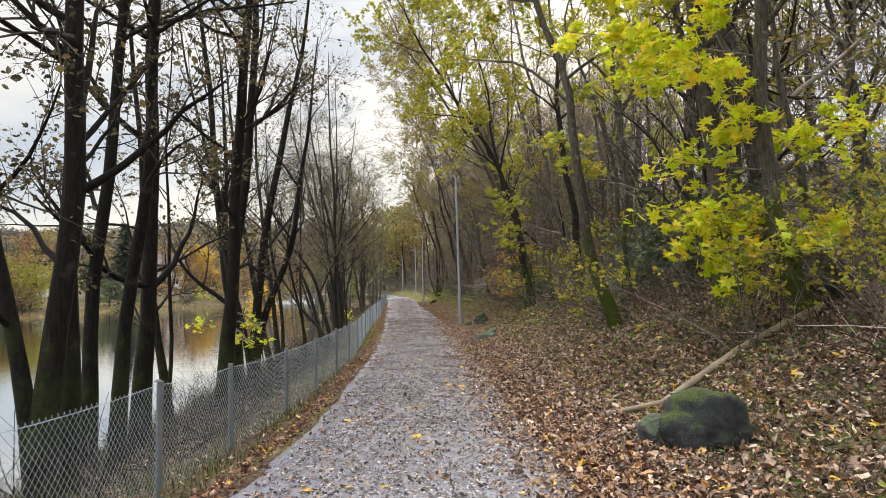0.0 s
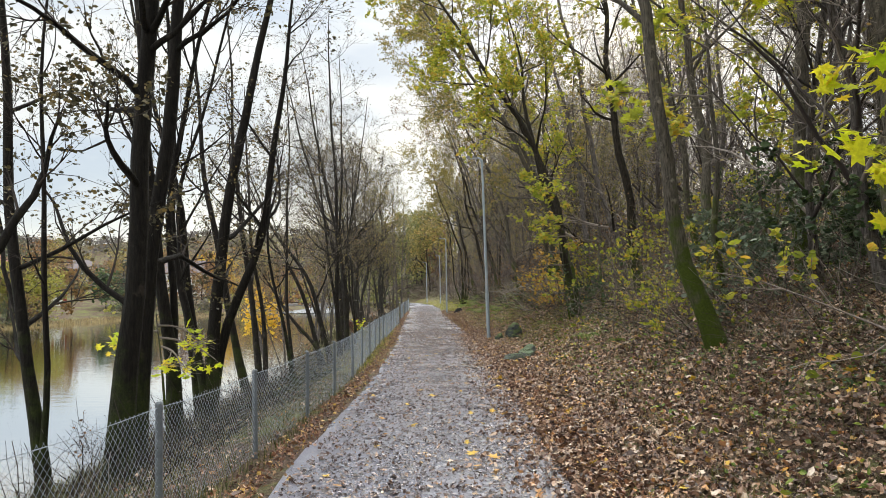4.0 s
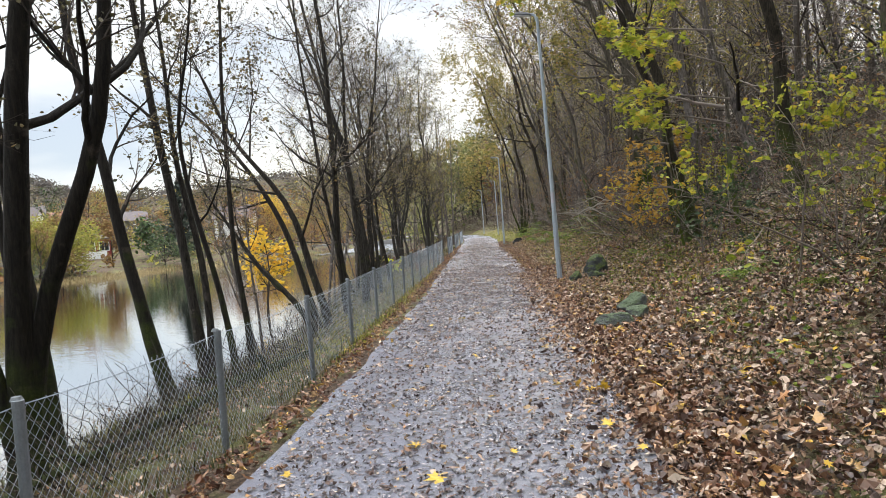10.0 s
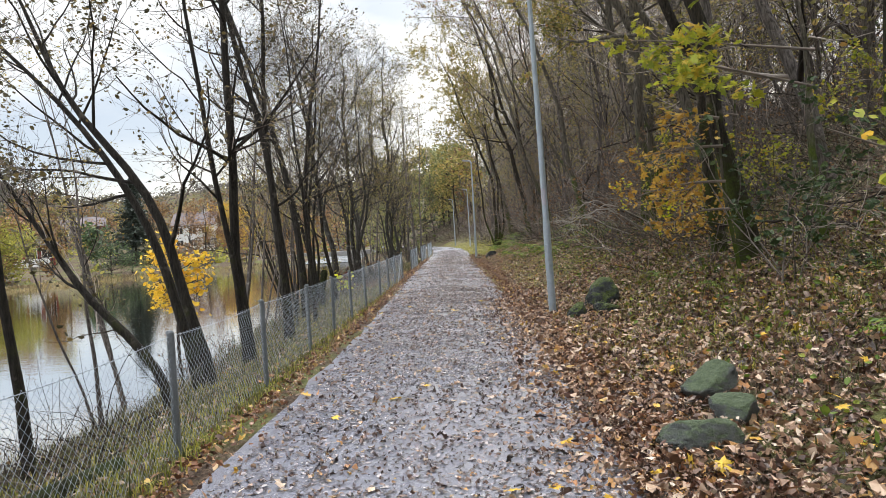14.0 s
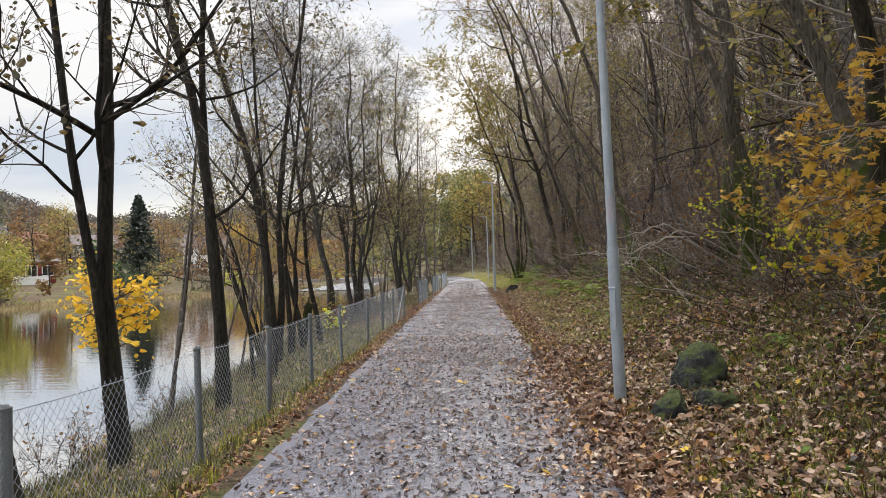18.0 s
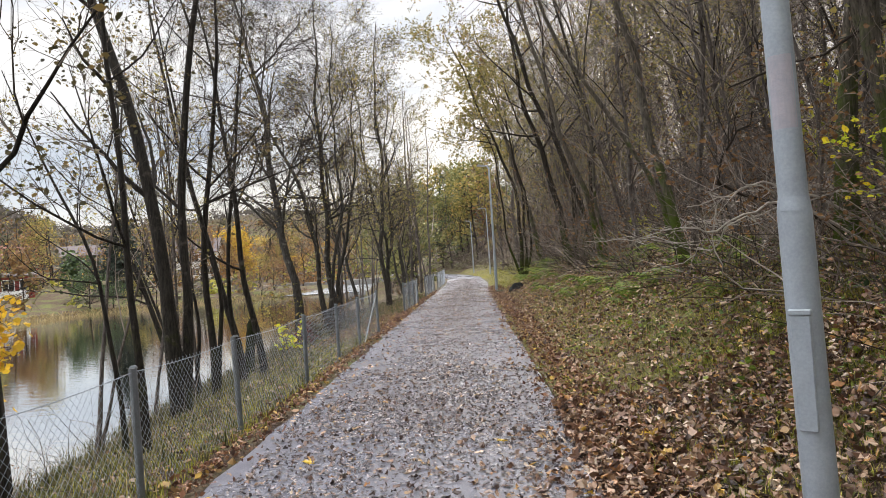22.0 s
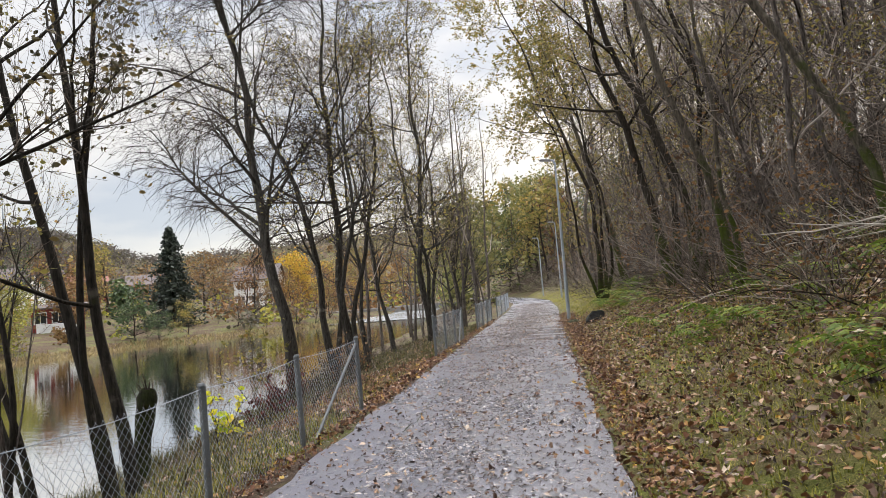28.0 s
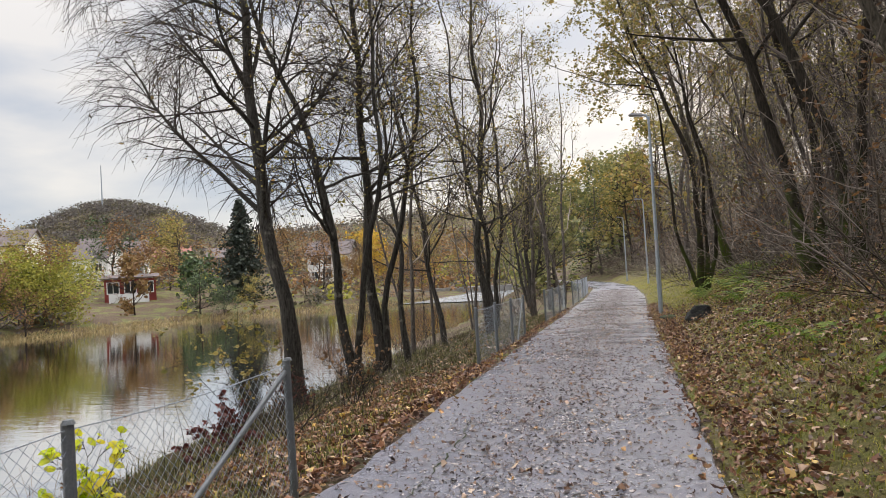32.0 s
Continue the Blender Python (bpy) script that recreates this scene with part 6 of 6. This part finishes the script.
far_protos = []
for i, (m, lab) in enumerate(((M_FAR_ORANGE, "orange autumn tree on the opposite shore"), (M_LEAF_RUST, "rust-brown autumn tree on the opposite shore"), (M_LEAF_OLIVE, "olive-green tree on the opposite shore"),
                              (M_LEAF_YELLOW, "golden-yellow tree on the opposite shore"), (M_LEAF_GREEN, "dark green tree on the opposite shore"), (M_LEAF_RUST, "bare brown tree on the opposite shore"))):
    far_protos.append(crown_tree("autumn_tree", (-56, -58, -62, -46, -66, -70)[i], (130, 104, 117, 138, 110, 96)[i], 9 - (i == 3) * 2, 6.5, m, lab, 410 + i, (2000, 2000, 2000, 2000, 2000, 900)[i], 0.19))
crown_tree("willow_bush", -49.6, 82.8, 3.9, 8.0, M_LEAF_WILLOW, "broad yellow-green willow at the water's edge", 420, 24000, 0.15, limbs=44, low=0.0)
crown_tree("willow_bush", -54.5, 75.5, 4.2, 9.0, M_LEAF_WILLOW, "broad yellow-green willow at the water's edge", 421, 24000, 0.15, limbs=44, low=0.0)
crown_tree("willow_sapling", -9.6, 38.6, 4.0, 2.0, M_LEAF_GOLD, "golden-leaved young willow standing in the shallows", 435, 900, 0.13, "golden willows in the shallows", 14, 0.4)
crown_tree("autumn_tree", -52.3, 153, 8.0, 7.0, M_LEAF_YELLOW, "bright golden-yellow tree beside a white house", 434, 3000, 0.34)
crown_tree("autumn_tree", -49.5, 94.5, 5.5, 3.0, M_FAR_ORANGE, "slim orange birch beside the willow", 422, 700, 0.3)
crown_tree("yew_bush", -50, 104, 5.0, 4.5, M_LEAF_GREEN, "dark green bush near the boathouse", 423, 900, 0.35)
crown_tree("autumn_tree", -13.5, 112, 11, 9, M_LEAF_DULL, "dense dull green tree at the bend of the path", 424, 2600, 0.36)
crown_tree("autumn_tree", -17.5, 118, 10, 8, M_LEAF_DULL, "dense dull green tree at the bend of the path", 425, 2200, 0.36)
crown_tree("autumn_tree", -8.0, 128, 14, 9, M_LEAF_DULL, "tall olive tree at the bend of the path", 426, 2600, 0.36)
crown_tree("autumn_tree", -3.0, 112, 13, 8, M_LEAF_OLIVE, "yellowing tree at the bend of the path", 427, 2200, 0.34)
crown_tree("autumn_tree", -13.0, 140, 13, 10, M_LEAF_OLIVE, "olive tree closing the view at the bend", 428, 2200, 0.4)
crown_tree("autumn_tree", -10.2, 93, 6, 5, M_LEAF_DULL, "dull green bush by the bend of the path", 429, 1600, 0.3)
crown_tree("autumn_tree", -12.5, 101, 8, 6, M_LEAF_DULL, "dull green tree by the bend of the path", 433, 1800, 0.32)
crown_tree("autumn_tree", -4.5, 121, 9, 7, M_LEAF_RUST, "rust-brown tree at the bend of the path", 431, 1600, 0.34)
crown_tree("autumn_tree", -20.0, 128, 9, 9, M_LEAF_OLIVE, "olive tree closing the view at the bend", 432, 1800, 0.38)
shore = random.Random(9)
built = [o for o in scene.objects if o.name.startswith(("house", "spruce")) and o.parent is None]


def garden(x, y, hx, hy):
    """Whether a place lies in the open plot that falls from a house to the lake."""
    d = Vector((0.64, -0.77))
    v = Vector((x - hx, y - hy))
    t = v.dot(d)
    return -6 < t < 60 and (v - d * t).length < 5.0


for k in range(105):
    for _ in range(20):
        y = shore.uniform(5, 235)
        back = 3 + 150 * shore.random() ** 1.5
        x = float(far_shore(min(y, 140))) - back
        if y > 150:
            x = shore.uniform(-170, -20)
        near_house = any(garden(x, y, o.location.x, o.location.y) for o in built)
        if room(x, y, 4.0) and not near_house:
            break
    s = shore.uniform(0.55, 1.0)
    copy_thing(shore.choice(far_protos + far_protos[1:3] + far_protos[5:]), pose(x, y, float(land(x, y)) - 0.1, 0, 0, shore.uniform(0, 360)) @ Matrix.Diagonal((s, s, s * shore.uniform(0.85, 1.15), 1)))

for k in range(46):
    y = shore.uniform(20, 118)
    x = float(far_shore(y)) - shore.uniform(0.6, 5.0)
    s = shore.uniform(0.28, 0.6)
    if room(x, y, 1.6) and not garden(x, y, -60, 106):
        copy_thing(shore.choice(far_protos[1:3] + far_protos[4:] + far_protos[5:]), pose(x, y, float(land(x, y)) - 0.3, 0, 0, shore.uniform(0, 360)) @ Matrix.Diagonal((s * 1.2, s * 1.2, s, 1)))
for k in range(34):
    x, y = shore.uniform(-66, -24), shore.uniform(110, 160)
    s = shore.uniform(0.4, 0.9)
    if x < float(far_shore(min(y, 140))) - 1.5 and room(x, y, 2.4) and not any(garden(x, y, o.location.x, o.location.y) for o in built[:2]):
        copy_thing(shore.choice((far_protos[1], far_protos[2], far_protos[5], far_protos[5], far_protos[0])), pose(x, y, float(land(x, y)) - 0.2, 0, 0, shore.uniform(0, 360)) @ Matrix.Diagonal((s * 1.2, s * 1.2, s, 1)))
for k in range(30):
    y = shore.uniform(96, 150)
    x = float(path_x(y)) + shore.uniform(3.0, 22)
    s = shore.uniform(0.8, 1.3)
    if room(x, y, 2.2):
        copy_thing(shore.choice((far_protos[1], far_protos[2], far_protos[2], far_protos[4])), pose(x, y, float(land(x, y)) - 0.2, 0, 0, shore.uniform(0, 360)) @ Matrix.Diagonal((s, s, s, 1)))

# far woods on the hills, in one piece
rng = np.random.default_rng(430)
n = 3000
hx, hy = rng.uniform(-520, 60, n), rng.uniform(150, 520, n)
hx[:1000], hy[:1000] = rng.normal(-325, 62, 1000), rng.normal(372, 48, 1000)
keep = (hx < far_shore(140) - 25) | (hy > 185)
hx, hy = hx[keep], hy[keep]
n = len(hx)
per = 64
cx = np.repeat(hx, per) + rng.normal(0, 2.6, n * per)
cy = np.repeat(hy, per) + rng.normal(0, 2.6, n * per)
cz = land(np.repeat(hx, per), np.repeat(hy, per)) + np.repeat(rng.uniform(3, 6, n), per) * rng.beta(1.6, 1.6, n * per)
tone = np.repeat(rng.integers(0, 3, n), per)
for k, (m, lab) in enumerate(((M_FAR_BROWN, "brown autumn woods on the far hills"), (M_FAR_OLIVE, "olive autumn woods on the far hills"), (M_FAR_ORANGE, "orange autumn woods on the far hills"))):
    sel = tone == k if k < 2 else (tone == 2) & (cz < 30)
    if k == 0:
        sel |= (tone == 2) & (cz >= 30)
    tagged(put("far_woods", mesh_of("far_woods", *leaves(rng, np.column_stack([cx, cy, cz])[sel], 0.95, 0.1), m, False)), lab, "woods", kind="stuff")

# bushes and gardens on the opposite bank, in one piece a colour
n = 1500
by = rng.uniform(5, 175, n)
bx = far_shore(np.minimum(by, 140)) - 2 - 95 * rng.uniform(0, 1, n) ** 1.4
ok = np.array([not any(garden(a, b, o.location.x, o.location.y) for o in built) for a, b in zip(bx, by)])
bx, by = bx[ok], by[ok]
n, per = len(bx), 34
wide = np.repeat(rng.uniform(0.5, 1.6, n), per)
px_ = np.repeat(bx, per) + rng.normal(0, 1, n * per) * wide
py_ = np.repeat(by, per) + rng.normal(0, 1, n * per) * wide
pz_ = land(np.repeat(bx, per), np.repeat(by, per)) + 2.2 * wide * rng.beta(1.3, 1.8, n * per)
tone = np.repeat(rng.integers(0, 4, n), per)
for k, (m, lab) in enumerate(((M_FAR_BROWN, "bare brown bushes on the opposite bank"), (M_FAR_OLIVE, "olive bushes on the opposite bank"), (M_LEAF_WILLOW, "yellow-green bushes on the opposite bank"), (M_LEAF_RUST, "rust-brown bushes on the opposite bank"))):
    sel = tone == k
    tagged(put("far_bushes", mesh_of("far_bushes", *leaves(rng, np.column_stack([px_, py_, pz_])[sel], 0.42, 0.2), m, False)), lab, "bushes", kind="stuff")

bm = bmesh.new()
mz = float(land(-327, 387))
rod(bm, (0, 0, -2), (0, 0, 26), 0.5, 0.25, 8)
e = thing("radio_mast", -327, 387, mz, "thin grey radio mast on the hilltop", "mast")
part("mast", bm, M_ZINC, e)

# weir and rapids at the head of the lake
tagged(put("rapids", mesh_of("rapids", [(-43, 112, WATER + 0.05), (-17, 108, WATER + 0.05), (-16, 124, WATER + 0.5), (-38, 126, WATER + 0.5)], [(0, 1, 2, 3)], M_FOAM)), "white water tumbling over a low weir", "water", kind="structure")
bm = bmesh.new()
bmesh.ops.create_cube(bm, size=1, matrix=Matrix.Translation((-28, 125.5, WATER + 0.55)) @ Matrix.Rotation(radians(-3), 4, "Z") @ Matrix.Diagonal((26, 0.8, 1.3, 1)))
bmesh.ops.bevel(bm, geom=bm.edges[:], offset=0.06, segments=1, affect="EDGES")
me = bpy.data.meshes.new("weir_wall")
bm.to_mesh(me)
bm.free()
me.materials.append(M_CONCRETE)
tagged(put("weir_wall", me), "low grey concrete weir across the river", "wall")


# ---- litter, grass ----
def litter(name, label, seed, count, y0, y1, u0, u1, size, material, flat=0.75, skew=1.0, lift=0.012, shape="leaf", ease_u=None, category="leaves"):
    """Loose leaves over a strip of ground, in one piece."""
    rng = np.random.default_rng(seed)
    y = rng.uniform(y0, y1, count)
    u = u0 + (u1 - u0) * rng.uniform(0, 1, count) ** skew
    if ease_u:
        u = rng.normal(ease_u[0], ease_u[1], count)
    x = path_x(y) + u
    z = np.where(np.abs(u) < 1.34, path_z(y) + 0.02 * (1 - np.abs(u) / 1.34) + 0.004, land(x, y)) + lift * rng.uniform(0.1, 1.6, count) + 0.02 * ((y > 33) & (u > 1.37))
    return tagged(put(name, mesh_of(name, *leaves(rng, np.column_stack([x, y, z]), size, flat, shape), material, False)), label, category, kind="stuff")


litter("fallen_leaves", "brown fallen leaves covering the foot of the slope", 501, 80000, -2, 35, 1.3, 6.5, 0.062, M_FALLEN, 0.45, 1.45, 0.05, shape="dry")
litter("fallen_leaves", "dark wet leaves under the brown leaves of the slope", 516, 40000, -2, 35, 1.3, 6.0, 0.055, M_FALLEN_DARK, 0.55, 1.3, 0.03, shape="dry")
litter("fallen_leaves", "brown fallen leaves scattered on the grassy bank", 502, 17000, 33, 60, 1.6, 6.0, 0.054, M_FALLEN, 0.45, 0.8, 0.09, shape="dry")
litter("fallen_leaves", "dark wet leaves sunk in the grass of the bank", 530, 12000, 33, 60, 1.6, 6.0, 0.05, M_FALLEN_DARK, 0.55, 0.8, 0.05, shape="dry")
litter("fallen_leaves", "russet leaves scattered on the grassy bank", 518, 11000, 33, 62, 1.4, 6.0, 0.054, M_FALLEN_RED, 0.5, 1.1, 0.07, shape="dry")
litter("fallen_leaves", "russet leaf drift along the edge of the path", 503, 15000, 0, 66, 0, 0, 0.052, M_FALLEN_RED, 0.5, 1, 0.05, ease_u=(1.6, 0.17), shape="dry")
litter("fallen_leaves", "russet leaf drift below the fence", 504, 11000, 0, 66, 0, 0, 0.048, M_FALLEN_RED, 0.5, 1, 0.05, ease_u=(-1.58, 0.14), shape="dry")
litter("fallen_leaves", "russet leaf drift between the fences", 519, 7000, 44.2, 51, -3.4, -1.35, 0.06, M_FALLEN_RED, 0.5, 1.6, 0.05, shape="dry")
litter("fallen_leaves", "brown leaves drifting over the edge of the path", 520, 7000, -1, 34, 0, 0, 0.056, M_FALLEN, 0.6, 1, 0.03, ease_u=(1.2, 0.24), shape="dry")
litter("leaf_fragments", "brown leaf fragments trodden into the wet asphalt", 514, 48000, -1, 36, -1.22, 1.34, 0.03, M_FRAGMENT, 0.88, 1.0, 0.006, shape="dry")
litter("leaf_fragments", "brown leaf fragments trodden into the wet asphalt", 515, 70000, 34, 84, 0, 0, 0.029, M_FRAGMENT_PALE, 0.88, 1.0, 0.006, ease_u=(0.05, 0.62), shape="dry")
litter("fallen_leaves", "dark wet leaves trodden on the asphalt", 505, 21000, -1, 38, -1.22, 1.34, 0.04, M_FALLEN_DARK, 0.84, 1.0, 0.008, shape="dry")
litter("fallen_leaves", "dark wet leaves trodden on the middle of the path", 506, 4000, 34, 84, 0, 0, 0.042, M_FALLEN_DARK, 0.84, 1.0, 0.009, ease_u=(0.05, 0.6), shape="dry")
litter("fallen_leaves", "curled brown leaves lying on the asphalt", 517, 9000, -1, 66, -1.3, 1.34, 0.045, M_FALLEN, 0.75, 1.0, 0.012, shape="dry")
litter("fallen_leaves", "brown leaves on the lake bank", 507, 12000, 0, 66, -5.5, -1.9, 0.055, M_FALLEN, 0.5, 0.6, 0.04, shape="dry")
litter("fallen_leaves", "brown leaves high on the wooded slope", 508, 22000, 0, 60, 5.5, 16, 0.10, M_FALLEN, 0.5, 1.2, 0.04, shape="dry")
litter("maple_leaves", "large yellow maple leaves on the ground", 509, 420, 0, 34, 1.2, 5.0, 0.085, M_FALLEN_YELLOW, 0.65, 1.0, 0.05, "maple")
litter("maple_leaves", "large yellow maple leaves on the asphalt", 510, 110, 0, 34, -1.3, 1.3, 0.085, M_FALLEN_YELLOW, 0.82, 1.0, 0.02, "maple")
litter("maple_leaves", "large brown maple leaves on the ground", 511, 800, 0, 34, 1.2, 6.0, 0.085, M_FALLEN, 0.4, 1.2, 0.05, "maple")


litter("low_herbs", "low green herbs between the fallen leaves", 512, 6500, 2, 40, 2.6, 8.0, 0.05, M_FERN, 0.55, 1.0, 0.12, category="herbs")
litter("low_herbs", "dark ivy leaves creeping over the slope", 513, 6000, 3, 40, 4.2, 11.0, 0.05, M_LEAF_GREEN, 0.5, 1.2, 0.12, category="herbs")


def turf(name, label, seed, tufts, blades, y0, y1, u0, u1, height, material, skew=1.0):
    """Grass in tufts, in one piece."""
    rng = np.random.default_rng(seed)
    y = np.repeat(rng.uniform(y0, y1, tufts), blades)
    u = np.repeat(u0 + (u1 - u0) * rng.uniform(0, 1, tufts) ** skew, blades)
    n = tufts * blades
    x = path_x(y) + u + rng.normal(0, 0.07, n)
    y = y + rng.normal(0, 0.07, n)
    z = land(x, y)
    a, lean, h = rng.uniform(0, 6.28, n), rng.uniform(0.2, 1.0, n), height * rng.lognormal(0, 0.35, n)
    w = 0.004 + 0.012 * height
    d = np.stack([np.cos(a), np.sin(a), np.zeros(n)], 1)
    s = np.stack([-np.sin(a), np.cos(a), np.zeros(n)], 1) * w
    o = np.stack([x, y, z - 0.01], 1)
    mid = o + d * (0.3 * lean * h)[:, None] + np.array([0, 0, 1]) * (0.6 * h)[:, None]
    tip = o + d * (0.95 * lean * h)[:, None] + np.array([0, 0, 1]) * (h * (1 - 0.3 * lean))[:, None]
    V = np.stack([o - s, o + s, mid + s * 0.7, tip, mid - s * 0.7], 1).reshape(-1, 3)
    k = (np.arange(n) * 5)[:, None]
    F = np.concatenate([np.array([[0, 1, 2]]) + k, np.array([[0, 2, 4]]) + k, np.array([[4, 2, 3]]) + k])
    return tagged(put(name, mesh_of(name, V, F, material, False)), label, "grass", kind="stuff")


turf("grass", "yellowing grass on the lake bank behind the fence", 521, 6000, 8, 0, 66, -5.6, -1.75, 0.12, M_GRASS, 0.8)
turf("grass", "long tangled grass at the water's edge", 527, 1300, 12, 0, 60, -6.4, -4.4, 0.2, M_GRASS, 1.0)
turf("grass", "short matted grass on the verge", 522, 27000, 6, 33, 68, 1.45, 5.6, 0.05, M_GRASS_GREEN, 1.1)
turf("grass", "short matted grass along the far verge", 526, 3000, 7, 68, 100, 1.45, 4.6, 0.07, M_GRASS_GREEN, 1.2)
turf("grass", "long green grass tufts on the verge", 525, 900, 12, 36, 90, 1.9, 5.2, 0.12, M_GRASS_GREEN, 0.9)
turf("grass", "green tufts among the leaves on the slope", 523, 2200, 8, 2, 50, 2.4, 7.5, 0.12, M_GRASS)
turf("grass", "mossy green grass on the bank beside the lamp post", 529, 5000, 8, 25, 36, 1.7, 6.5, 0.07, M_GRASS_GREEN, 0.9)
turf("grass", "bright green tufts at the foot of the fence", 528, 180, 12, 22, 44, -2.3, -1.6, 0.11, M_GRASS_GREEN)
turf("grass", "green and straw-coloured grass on the lake bank", 531, 2600, 8, 22, 48, -4.4, -1.75, 0.075, M_GRASS_GREEN, 1.0)
rng = np.random.default_rng(524)
n = 12000
ry = rng.uniform(10, 116, n)
rx = far_shore(ry) + 0.6 - 2.4 * rng.uniform(0, 1, n) ** 1.3
rz_ = land(rx, ry)
ra_ = rng.uniform(0, 6.28, n)
rh = 0.24 * rng.lognormal(0, 0.35, n)
side = np.stack([np.cos(ra_), np.sin(ra_), np.zeros(n)], 1) * 0.05
foot = np.stack([rx, ry, rz_ - 0.05], 1)
tip = foot + np.stack([rng.normal(0, 0.22, n), rng.normal(0, 0.22, n), rh], 1)
V = np.stack([foot - side, foot + side, tip], 1).reshape(-1, 3)
tagged(put("reeds", mesh_of("reeds", V, np.arange(3 * n).reshape(-1, 3), M_GRASS_DRY, False)), "dry straw-coloured reeds on the opposite shore", "reeds", kind="stuff")
